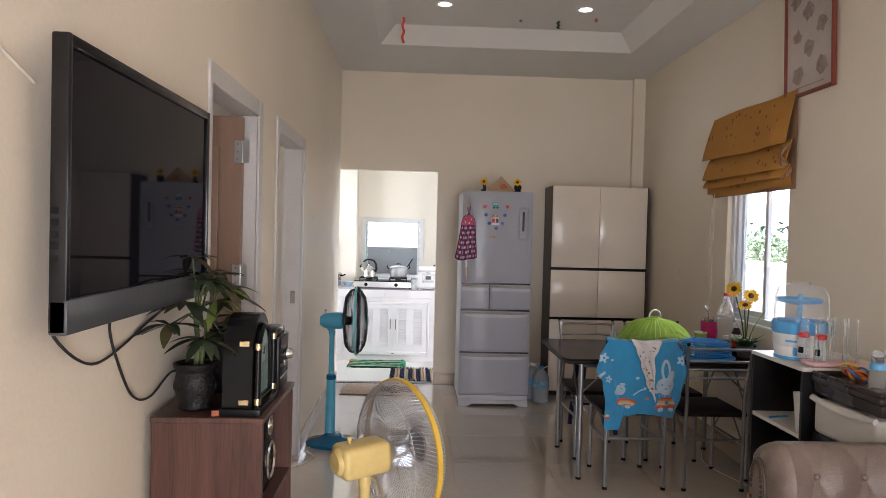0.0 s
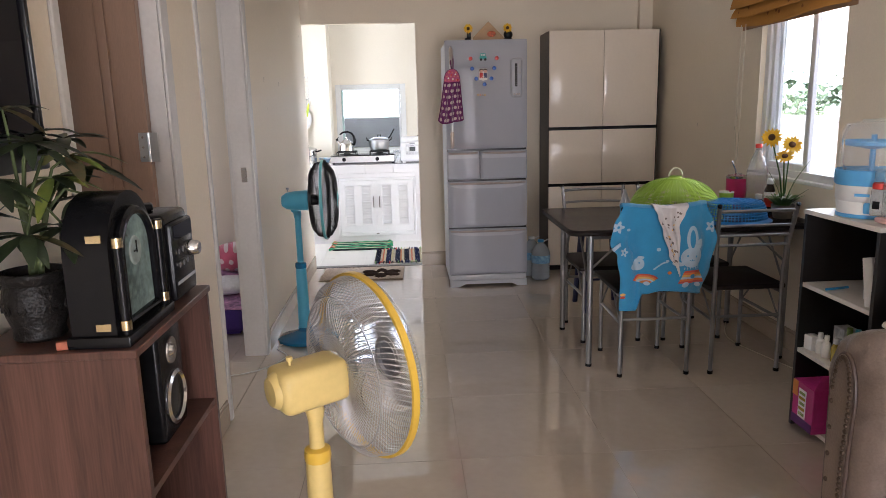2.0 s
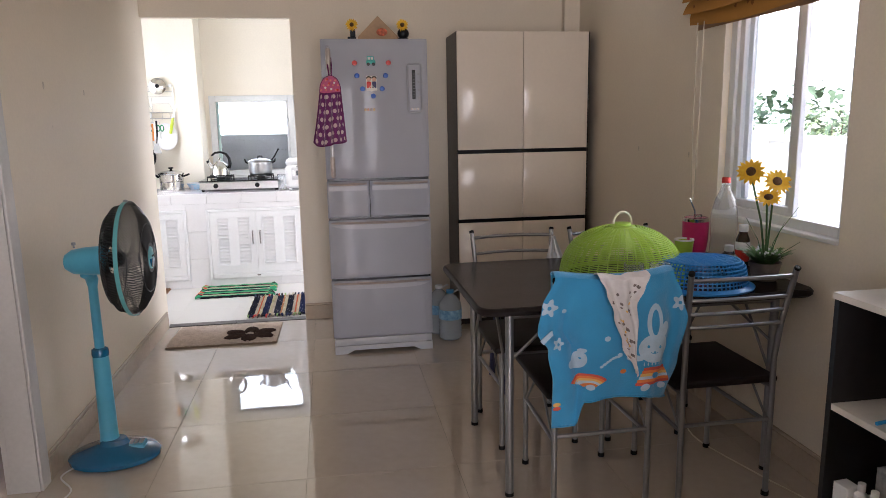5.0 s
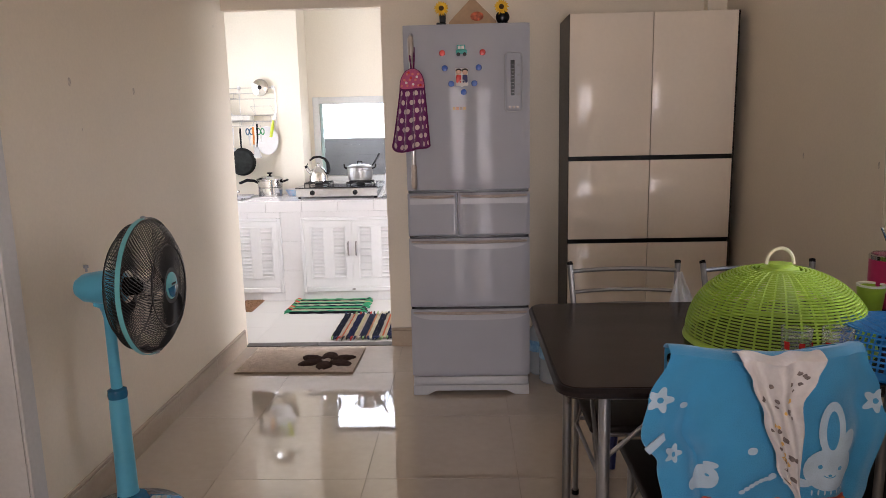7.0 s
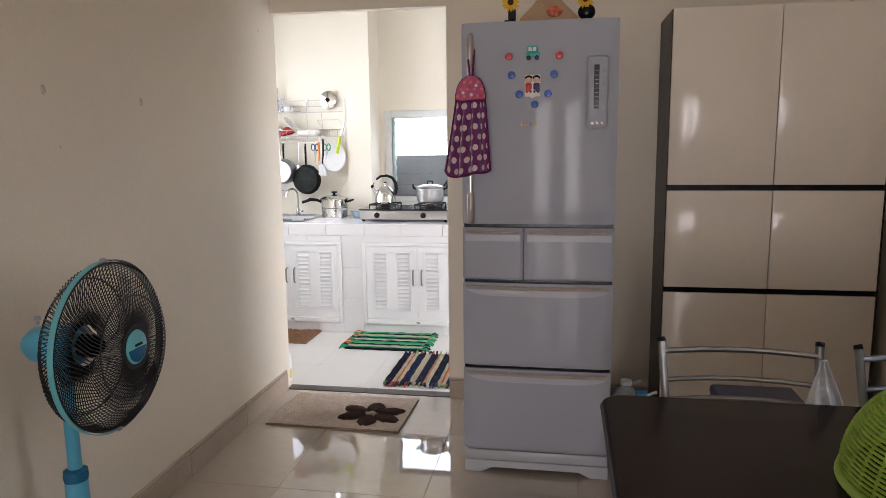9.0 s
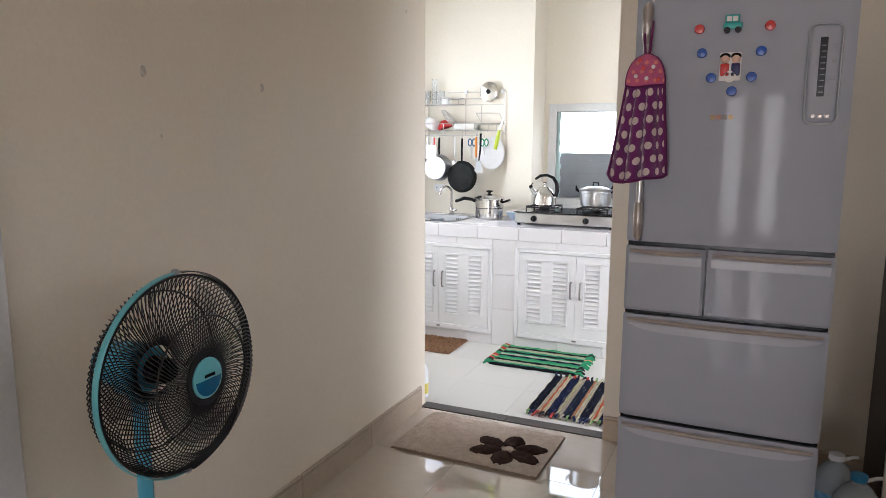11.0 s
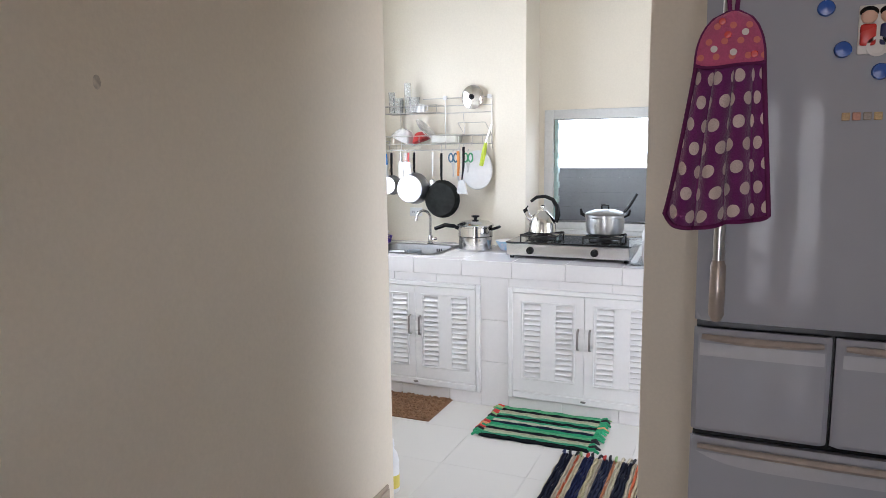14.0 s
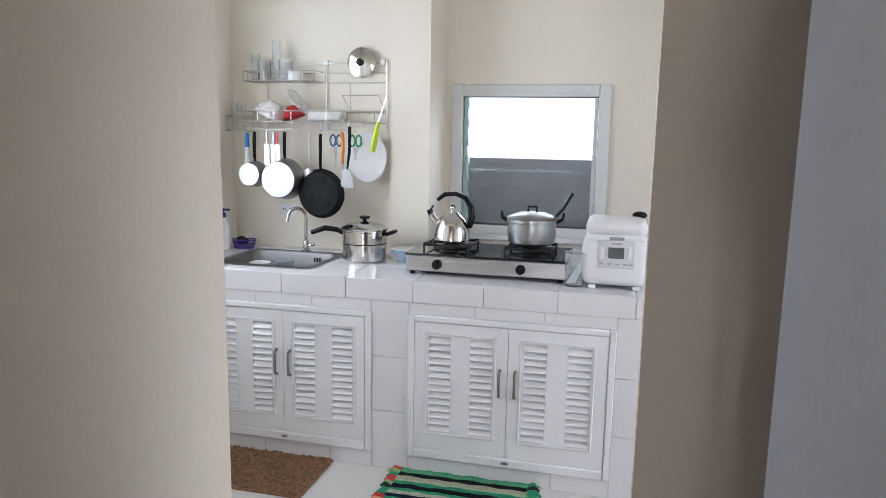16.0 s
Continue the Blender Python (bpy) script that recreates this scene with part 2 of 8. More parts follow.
D1, D2 = (2.49, 3.25), (3.68, 4.52)
DH = 2.0
WIN = (3.98, 4.78, 0.93, 2.10)
KWIN = (-0.635, 0.045, 0.93, 1.585)
LWIN = (7.0, 8.1, 1.0, 2.1)
wall("wall_left", "x", XL - WT, WT, YB, YF, 0, HC, [(*D1, 0, DH), (*D2, 0, DH)])
wall("wall_right", "x", XR, 0.14, YB, 6.69, 0, HC, [WIN])
wall("wall_far", "y", YF, 0.055, XL - WT, XR + 0.14, 0, HC, [(-0.741, 0.2, 0, 2.058)])
wall("wall_behind", "y", YB - WT, WT, XL - WT, XR + 0.14, 0, HC, [(0.3, 0.7, 0.0, 2.1), (0.92, 1.32, 0.0, 2.1)])
b = B().box(2.07, XR, 6.63, YF, 0, HC)
tagged(part("wall_column", b, CREAM), "cream painted corner column", "column", kind="structure")

b = B()
b.box(-3.8, XL - 0.005, YB, YF, -0.1, -0.004).box(XL - 0.005, XR, YB - 0.1, YF, -0.1, -0.004)
FLOOR = tagged(part("floor", b, GROUT), "polished beige stoneware tile floor", "floor", kind="structure")
b = B().box(XK0, XK1, YF + 0.078, YKW, -0.12, ZK - 0.004)
KFLOOR = tagged(part("kitchen_floor", b, KGROUT), "pale matt kitchen tile floor", "floor", kind="structure")
for i, (x0, x1) in enumerate(((-0.738, -0.28), (-0.277, 0.198))):
    part("threshold_tile", B().box(x0, x1, YF + 0.002, YF + 0.075, -0.02, 0.004, 0.002, 1), THRESH, FLOOR, "dark threshold tile")

# ceiling with its raised tray
b = B()
tx0, tx1, ty0, ty1, tz = -0.33, 1.75, -1.3, 5.72, 3.13
b.box(XL, tx0, YB, YF, HC, HC + 0.03).box(tx1, XR, YB, YF, HC, HC + 0.03).box(tx0, tx1, YB, ty0, HC, HC + 0.03).box(tx0, tx1, ty1, YF, HC, HC + 0.03)
s = 0.13
lo = [(tx0, ty0, HC), (tx1, ty0, HC), (tx1, ty1, HC), (tx0, ty1, HC)]
hi = [(tx0 + s, ty0 + s, tz), (tx1 - s, ty0 + s, tz), (tx1 - s, ty1 - s, tz), (tx0 + s, ty1 - s, tz)]
b.add(lo + hi, [(0, 4, 5, 1), (1, 5, 6, 2), (2, 6, 7, 3), (3, 7, 4, 0)])
b.box(tx0, tx1, ty0, ty1, tz, tz + 0.05)
tagged(part("ceiling", b, CEIL), "white painted ceiling with a raised tray", "ceiling", kind="structure")
# unseen slab, its edge carried past the right wall to block direct sun
b = B().box(-3.95, XR + 0.14, YB - 0.1, 9.1, 3.25, 3.4).box(XR + 0.14, XR + 0.3, YB - 0.1, 9.1, 3.25, 3.35)
tagged(part("roof", b, WHITE), "unseen pale slab added over the rooms to block the sun", "roof", kind="structure")

# bedrooms behind the two doors
wall("bedroom_wall_outer", "x", -3.9, 0.1, YB, YF, 0, 3.25, [(4.6, 5.6, 1.0, 2.0), (0.2, 1.4, 1.0, 2.0)], CREAM, "cream bedroom wall")
wall("bedroom_wall_divider", "y", 3.47, 0.1, -3.8, XL - WT, 0, 3.25, [], CREAM, "cream bedroom wall")
wall("bedroom_wall_far", "y", YF, 0.1, -3.8, XL - WT, 0, 3.25, [], CREAM, "cream bedroom wall")
wall("bedroom_wall_near", "y", YB - 0.1, 0.1, -3.8, XL - WT, 0, 3.25, [], CREAM, "cream bedroom wall")
b = B().box(-3.8, XL - WT, YB, YF, 2.9, 2.95)
tagged(part("bedroom_ceiling", b, CEIL), "white bedroom ceiling", "ceiling", kind="structure")

# kitchen shell
wall("kitchen_wall_left", "x", XK0 - 0.1, 0.1, YK0, YKW, -0.1, 3.25, [LWIN], mat=KCREAM, label="pale cream painted kitchen wall")
wall("kitchen_wall_right", "x", XK1, 0.1, YK0, YKW + 0.1, -0.1, 3.25, [(6.85, 7.75, ZK, 2.0)], mat=KCREAM, label="pale cream painted kitchen wall")
wall("kitchen_wall_rack", "y", YK1, 0.36, XK0 - 0.1, -0.93, -0.1, 3.25, mat=KCREAM, label="pale cream painted kitchen wall")
wall("kitchen_wall_window", "y", YKW, 0.1, -0.93, XK1, -0.1, 3.25, [KWIN], mat=KCREAM, label="pale cream painted kitchen wall")
b = B().box(-0.93, -0.735, 8.575, YKW, -0.1, 3.25)
tagged(part("kitchen_column", b, KCREAM), "cream painted kitchen column", "column", kind="structure")
b = B().box(XK0, XK1, YK0, YKW, 2.95, 3.0)
tagged(part("kitchen_ceiling", b, CEIL), "white kitchen ceiling", "ceiling", kind="structure")
b = B().box(XK0, XL - WT, 6.792, 6.80, -0.1, 3.25)
tagged(part("kitchen_wall_near", b, KCREAM), "cream painted kitchen wall", "wall", kind="structure")

# door frames
def door_frame(name, y0, y1, hinge_far):
    e = thing(name, Matrix.Identity(4), "grey painted door frame in the cream wall", "door frame", kind="structure")
    w, d = 0.055, 0.012
    for s, (a0, a1) in (("jamb", (y0 - 0.03, y0 + 0.006)), ("jamb", (y1 - 0.02, y1 + w))):
        inner = (y0, a1) if a0 < y0 - 0.01 else (a0, y1)
        b = B().box(XL, XL + d, a0, a1, 0, DH + w, 0.003, 1).box(XL - WT - 0.0005, XL - 0.001, inner[0], inner[1], 0, DH - 0.02)
        b.box(XL - WT - 0.02, XL - WT - 0.001, a0, a1, 0, DH + w)
        part(s, b, TRIM, e)
    b = B().box(XL, XL + d - 0.002, y0 + 0.006, y1 - 0.02, DH - 0.02, DH + w, 0.003, 1).box(XL - WT - 0.0005, XL - 0.001, y0, y1, DH - 0.02, DH - 0.001)
    part("head", b, TRIM, e)
    return e


f1 = door_frame("door_frame_1", *D1, True)
f2 = door_frame("door_frame_2", *D2, False)
part("strike_plate", B().box(XL - 0.06, XL - 0.03, D2[1] - 0.024, D2[1] - 0.0205, 0.99, 1.07, 0.001, 1), CHROME, f2, "steel strike plate")

# brown bedroom door, open into the room
e = thing("door_1", pose(XL - 0.052, D1[1] - 0.062, 0.01, 0, 0, 180), "brown panelled wooden door standing open into a bedroom", "door", kind="structure")
b = B().box(0, 0.72, -0.02, 0.018, 0, 1.96, 0.003, 1)
part("slab", b, DOORWOOD, e)
for z0, z1 in ((0.15, 0.85), (1.0, 1.82)):
    for x0 in (0.10, 0.40):
        b = B().box(x0, x0 + 0.22, 0.016, 0.028, z0, z1, 0.008, 2).box(x0 + 0.03, x0 + 0.19, 0.024, 0.033, z0 + 0.03, z1 - 0.03, 0.006, 2)
        part("panel", b, DOORWOOD, e)
for z in (0.25, 1.24, 1.80):
    hg = part("hinge", B().cyl((-0.004, 0.026, z - 0.05), (-0.004, 0.026, z + 0.05), 0.0055, n=10), STEEL, e, "steel hinge knuckle")
    part("hinge_leaf", B().box(0.002, 0.034, 0.0182, 0.0215, z - 0.05, z + 0.05, 0.0008, 1), STEEL, hg)
    part("hinge_leaf", B().box(-0.036, -0.009, 0.030, 0.0335, z - 0.05, z + 0.05, 0.0008, 1), STEEL, hg)
    for dz in (-0.034, 0.0, 0.034):
        for x, y in ((0.020, 0.022), (-0.024, 0.029)):
            part("screw", B().ball((x, y, z + dz), (0.004, 0.0015, 0.004), 8, 4), HINGE, hg)

# skirting
def skirting(name, runs):
    e = thing(name, Matrix.Identity(4), "beige glazed tile skirting along the wall", "baseboard", kind="structure")
    for x0, x1, y0, y1 in runs:
        along_y = (y1 - y0) > (x1 - x0)
        a0, a1 = (y0, y1) if along_y else (x0, x1)
        k = max(1, round((a1 - a0) / 0.6))
        for i in range(k):
            c0, c1 = a0 + (a1 - a0) * i / k + 0.0015, a0 + (a1 - a0) * (i + 1) / k - 0.0015
            b = B().box(x0, x1, c0, c1, 0, 0.1, 0.002, 1) if along_y else B().box(c0, c1, y0, y1, 0, 0.1, 0.002, 1)
            part("skirting_tile", b, SKIRT, e)
            b = B().box(x0, x1 - 0.002 if x0 < 0 else x1, c0, c1, 0.1, 0.118, 0.004, 1) if along_y else B().box(c0, c1, y0 + 0.002, y1, 0.1, 0.118, 0.004, 1)
            part("skirting_cap", b, SKIRT, e)
    return e


skirting("baseboard_left", [(XL, XL + 0.012, YB, D1[0] - 0.06), (XL, XL + 0.012, D1[1] + 0.06, D2[0] - 0.06), (XL, XL + 0.012, D2[1] + 0.06, YF)])
skirting("baseboard_far", [(0.2, 2.07, YF - 0.012, YF)])
skirting("baseboard_right", [(XR - 0.012, XR, YB, 6.63)])

# window in the right wall
def frame_bars(e, x0, x1, y0, y1, z0, z1, w, mat, name="frame"):
    part(name, B().box(x0, x1, y0, y0 + w, z0, z1, 0.003, 1), mat, e)
    part(name, B().box(x0, x1, y1 - w, y1, z0, z1, 0.003, 1), mat, e)
    part(name, B().box(x0 + 0.001, x1 - 0.001, y0 + w, y1 - w, z0, z0 + w, 0.003, 1), mat, e)
    part(name, B().box(x0 + 0.001, x1 - 0.001, y0 + w, y1 - w, z1 - w, z1, 0.003, 1), mat, e)


w1 = thing("window_1", Matrix.Identity(4), "white aluminium sliding window in a deep reveal", "window", kind="structure")
frame_bars(w1, XR + 0.03, XR + 0.11, WIN[0], WIN[1], WIN[2], WIN[3], 0.045, ALU, "window_frame")
frame_bars(w1, XR + 0.045, XR + 0.07, 4.30, 4.735, WIN[2] + 0.045, WIN[3] - 0.045, 0.035, ALU, "sash")
frame_bars(w1, XR + 0.075, XR + 0.10, 4.36, 4.715, WIN[2] + 0.046, WIN[3] - 0.046, 0.035, ALU, "sash")
part("window_sill", B().box(XR - 0.012, XR + 0.03, WIN[0], WIN[1], WIN[2] - 0.012, WIN[2] + 0.006, 0.003, 1), WHITE, w1)
for x, y0, y1 in ((XR + 0.056, 4.335, 4.70), (XR + 0.086, 4.395, 4.68)):
    g = part("pane", B().box(x, x + 0.004, y0, y1, WIN[2] + 0.08, WIN[3] - 0.08), GLASS, w1)
    g.visible_shadow = False

# louvre window in the kitchen
KX0, KX1, KZ0, KZ1 = KWIN
w2 = thing("window_2", Matrix.Identity(4), "grey painted louvre window over the kitchen counter", "window", kind="structure")
LF = paint("louvre_frame_paint", (0.70, 0.71, 0.70), 0.4, var=0.05)
fw = 0.06
for x0, x1, z0, z1 in ((KX0 - fw, KX0, KZ0 - fw, KZ1 + fw), (KX1, KX1 + fw, KZ0 - fw, KZ1 + fw), (KX0, KX1, KZ1, KZ1 + fw), (KX0, KX1, KZ0 - fw, KZ0)):
    part("window_frame", B().box(x0, x1, YKW - 0.016, YKW + 0.08, z0, z1, 0.003, 1), LF, w2)
for x in (KX0 + 0.001, KX1 - 0.022):
    b = B().box(x, x + 0.02, YKW + 0.012, YKW + 0.05, KZ0, KZ1, 0.002, 1)
    for i in range(7):
        z = KZ0 + 0.05 + i * 0.094
        b.box(x - 0.0005, x + 0.026, YKW + 0.004, YKW + 0.055, z - 0.02, z + 0.02, 0.002, 1)
    part("louvre_clip", b, paint("louvre_clip_green", (0.45, 0.60, 0.58), 0.3, var=0.05) if x < 0 - 0.3 else ALU, w2)
for i in range(7):
    z = KZ0 + 0.05 + i * 0.094
    m = pose((KX0 + KX1) / 2, YKW + 0.03, z, -76, 0, 0)
    g = part("louvre_pane", B().box(-0.31, 0.31, -0.05, 0.05, -0.0007, 0.0007, m=m), GLASS, w2)
    g.visible_shadow = False
part("window_sill", B().box(KX0 - 0.06, KX1 + 0.06, YKW - 0.05, YKW - 0.017, KZ0 - 0.075, KZ0 - 0.045, 0.004, 1), LF, w2)

# kitchen side window edge
w3 = thing("window_3", Matrix.Identity(4), "white framed kitchen side window", "window", kind="structure")
frame_bars(w3, XK0 - 0.02, XK0 + 0.02, LWIN[0] - 0.04, LWIN[1] + 0.05, LWIN[2] - 0.04, LWIN[3] + 0.04, 0.06, WHITE, "window_frame")

# outside
GRASS = paint("ground_outside", (0.35, 0.33, 0.29), 0.9, var=0.2, scale=2)
b = B().box(-200, 200, -200, 200, -0.35, -0.13)
tagged(part("ground", b, GRASS), "pale dusty ground round the house", "ground", kind="structure")
b = B().box(6.0, 6.12, -6, 30, -0.13, 1.05).box(5.96, 6.16, -6, 30, 1.05, 1.12)
for i in range(12):
    b.box(5.94, 6.18, -5 + i * 3, -4.75 + i * 3, -0.13, 1.25)
solid("garden_wall", b, WHITE, "low white boundary wall outside the window", "wall", kind="structure")
PANEL = paint("grey_board", (0.30, 0.31, 0.33), 0.7, var=0.06)
solid("grey_screen_board", B().box(-0.9, 0.4, 9.08, 9.095, -0.13, 1.27), PANEL, "grey fibre board leaning behind the louvre window", "board")
# ---- fridge ----
FRIDGE = paint("fridge_enamel", (0.405, 0.415, 0.46), 0.03, var=0.02, scale=3, fine=9, bump=0.03, spec=0.06, coat=0.0, rough_var=0.012)
FRIDGE_SIDE = paint("fridge_side", (0.50, 0.51, 0.54), 0.3, var=0.03)
LIP = paint("champagne_handle", (0.48, 0.42, 0.38), 0.3, metal=0.5, var=0.10, scale=14)
GREY = paint("grey_plastic", (0.35, 0.36, 0.38), 0.35, var=0.05)
FX0, FX1, FY0, FY1, FZ = 0.395, 0.995, 5.86, 6.5, 1.84
fr = thing("refrigerator", pose(FX0, FY0, 0), "pale grey five door refrigerator with magnets", "refrigerator")
part("body", B().box(0.004, 0.596, 0.055, FY1 - FY0, 0.03, FZ - 0.01, 0.008, 2), FRIDGE_SIDE, fr)


def rounded_loop(w, h, r, n=6):
    """Half width, half height and corner radius of a rounded rectangle."""
    out = []
    for cx, cz, a in ((w - r, h - r, 0), (r - w, h - r, 90), (r - w, r - h, 180), (w - r, r - h, 270)):
        out += [(p[0], p[1]) for p in arc((cx, cz, 0), r, a, a + 90, n)]
    return out


def bowed(x0, x1, z0, z1, d=0.052):
    """A gently bowed appliance front."""
    def f(u, v):
        x = x0 + (x1 - x0) * u
        k = min(u, 1 - u) * (x1 - x0)
        kz = min(v, 1 - v) * (z1 - z0)
        edge = 0.010 * (1 - min(1, k / 0.012)) ** 2 + 0.008 * (1 - min(1, kz / 0.01)) ** 2
        return (x, 0.006 + edge + 0.004 * (2 * (x - 0.3) / 0.6) ** 2, z0 + (z1 - z0) * v)
    us = 26
    b = B().sheet(f, us, 24)
    b.box(x0 + 0.003, x1 - 0.003, 0.022, d, z0 + 0.002, z1 - 0.002)
    return b


door = part("door", bowed(0, 0.6, 1.055, 1.835), FRIDGE, fr)
rows = ((0, 0.243, 0.828, 1.040), (0.249, 0.6, 0.828, 1.040), (0, 0.6, 0.465, 0.814), (0, 0.6, 0.098, 0.451))
for x0, x1, z0, z1 in rows:
    dr = part("drawer", bowed(x0, x1, z0, z1), FRIDGE, fr)
    pts = [(x0 + 0.015 + (x1 - x0 - 0.03) * i / 16, -0.002 + 0.004 * (2 * (x0 + 0.015 + (x1 - x0 - 0.03) * i / 16 - 0.3) / 0.6) ** 2, z1 - 0.014 - 0.004 * math.sin(math.pi * i / 16)) for i in range(17)]
    part("handle", B().tube(pts, [0.0055 + 0.003 * math.sin(math.pi * i / 16) ** 0.5 for i in range(17)], 8, flat=0.8), LIP, dr, "champagne coloured grip lip")
    xm, hw_ = (x0 + x1) / 2, (x1 - x0) / 2 - 0.012
    # paler strip laid flat on the drawer face just below the lip
    paler_band = B().sheet(lambda u, v: (xm + hw_ * (2 * u - 1), 0.0052 + 0.004 * (2 * (xm + hw_ * (2 * u - 1) - 0.3) / 0.6) ** 2, z1 - 0.028 - (0.026 if x1 - x0 < 0.5 else 0.026 * (1 - abs(2 * u - 1) ** 6)) * v), 20, 3)
    part("grip_recess", paler_band, FRIDGE_SIDE, dr, "paler band below the grip lip")
for z0, z1 in ((1.040, 1.055), (0.814, 0.828), (0.451, 0.465)):
    part("gasket", B().box(0.004, 0.596, 0.03, 0.06, z0, z1), BLACK, fr, "black door gasket")
part("gasket", B().box(0.243, 0.249, 0.03, 0.06, 0.828, 1.040), BLACK, fr, "black door gasket")
part("base_panel", B().box(0.006, 0.594, 0.012, 0.07, 0.05, 0.094, 0.006, 2), FRIDGE_SIDE, fr)
foot = [(0.004, 0.0), (0.075, 0.0), (0.12, 0.022), (0.48, 0.022), (0.525, 0.0), (0.596, 0.0), (0.596, 0.05), (0.004, 0.05)]
part("foot_grille", B().prism(foot, -0.045, -0.004, pose(0, 0, 0, 90)), FRIDGE_SIDE, fr)
hx = 0.04
fh = part("handle", B().tube([(hx, 0.012, 1.064), (hx, -0.026, 1.074), (hx, -0.034, 1.2), (hx, -0.034, 1.65), (hx, -0.026, 1.775), (hx, 0.012, 1.79)], [0.008, 0.0105, 0.0105, 0.0105, 0.0105, 0.008], 12), STEEL, door, "brushed steel bar handle")
for z0, z1 in ((1.070, 1.185), (1.66, 1.778)):
    part("grip_end", B().tube([(hx, -0.031, z0), (hx, -0.036, z0 + 0.012), (hx, -0.036, z1 - 0.012), (hx, -0.031, z1)], [0.009, 0.0145, 0.0145, 0.0105], 12), LIP, fh, "worn champagne grip end")
cp = part("control_panel", B().box(0.480, 0.563, 0.000, 0.02, 1.425, 1.70, 0.014, 4), FRIDGE, door)
part("panel_rim", B().tube([(0.5215 + x, 0.001, 1.5625 + z) for x, z in rounded_loop(0.042, 0.138, 0.022)], 0.0032, 6, closed=True), GREY, cp, "grey moulded rim")
part("display", B().box(0.507, 0.528, -0.001, 0.01, 1.50, 1.665, 0.002, 1), BLACK, cp, "dark temperature display")
for i in range(4):
    part("button", B().box(0.538, 0.552, -0.001, 0.01, 1.50 + i * 0.045, 1.512 + i * 0.045, 0.002, 1), GREY, cp)
for i in range(3):
    part("button", B().box(0.498 + i * 0.018, 0.510 + i * 0.018, -0.002, 0.01, 1.440, 1.452, 0.002, 1), LIP, cp)
for i in range(9):
    part("scale_mark", B().box(0.512, 0.524, -0.0016, 0.002, 1.512 + i * 0.016, 1.514 + i * 0.016), GREY, cp)

# magnets
MRED = paint("red_magnet", (0.65, 0.05, 0.04), 0.25, var=0.04)
MBLUE = paint("blue_magnet", (0.02, 0.10, 0.45), 0.25, var=0.04)
MTEAL = paint("teal_magnet", (0.05, 0.42, 0.38), 0.35, var=0.06)
MWHITE = paint("white_magnet", (0.8, 0.76, 0.72), 0.4, var=0.05)
SKINTONE = paint("peach_magnet", (0.75, 0.48, 0.36), 0.4, var=0.05)


def on_fridge(px, py):
    x = (px - 712) / 223 * 0.6
    return FX0 + x, FY0 + 0.006 + 0.004 * (2 * (x - 0.3) / 0.6) ** 2, FZ - 0.137 - (py - 96) / 373


for k, (px, py) in enumerate(((781, 96), (852, 96), (785, 122), (845, 122), (796, 149), (837, 149), (818, 164))):
    b = B().lathe([(0, 0), (0.0135, 0), (0.0145, 0.004), (0.0125, 0.009), (0, 0.0105)], 18)
    c = "red" if k < 2 else "blue"
    solid("fridge_magnet", b, MRED if k < 2 else MBLUE, f"round {c} plastic magnet on the refrigerator", "magnet", "round fridge magnets", m=pose(*on_fridge(px, py), 90))
x, y, z = on_fridge(815, 92)
e = thing("jeep_magnet", pose(x, y, z), "small teal jeep shaped magnet on the refrigerator", "magnet")
part("body", B().box(-0.026, 0.026, -0.008, 0, -0.016, 0.004, 0.004, 2).box(-0.022, 0.018, -0.0075, 0, 0.004, 0.026, 0.003, 2), MTEAL, e)
for x0 in (-0.017, 0.0):
    part("window", B().box(x0, x0 + 0.013, -0.0085, -0.004, 0.007, 0.021), MWHITE, e)
for x0 in (-0.015, 0.015):
    part("wheel", B().cyl((x0, -0.010, -0.018), (x0, -0.002, -0.018), 0.009, n=14), BLACK, e)
x, y, z = on_fridge(815, 137)
e = thing("figure_magnet", pose(x, y, z), "red, white and navy shaped flat magnet on the refrigerator", "magnet")
part("plate", B().box(-0.03, 0.03, -0.004, 0, -0.042, 0.040, 0.003, 2), MWHITE, e)
for x0, mat in ((-0.015, MRED), (0.015, paint("navy_magnet", (0.03, 0.03, 0.12), 0.4))):
    part("lower_shape", B().box(x0 - 0.012, x0 + 0.012, -0.008, -0.003, -0.028, 0.008, 0.004, 2), mat, e)
    part("upper_shape", B().ball((x0, -0.006, 0.021), (0.013, 0.005, 0.013)), SKINTONE, e)
    part("cap", B().ball((x0, -0.0055, 0.028), (0.0145, 0.004, 0.010)), BLACK, e)
part("ring", B().lathe([(0.012, -0.002), (0.017, -0.002), (0.017, 0.002), (0.012, 0.002), (0.012, -0.002)], 18, pose(0, -0.006, -0.03, 90)), MWHITE, e)
x, y, z = on_fridge(810, 192)
for i in range(4):
    col = ((0.55, 0.38, 0.18), (0.6, 0.3, 0.2), (0.35, 0.3, 0.25), (0.6, 0.42, 0.2))[i]
    solid("letter_magnet", B().box(-0.0065, 0.0065, -0.003, 0, -0.007, 0.007, 0.001, 1), paint("letter_tile", col, 0.4, var=0.25, fine=300), "tiny square lettered magnet on the refrigerator", "magnet", "letter magnets", m=pose(x - 0.026 + i * 0.0165, y, z))

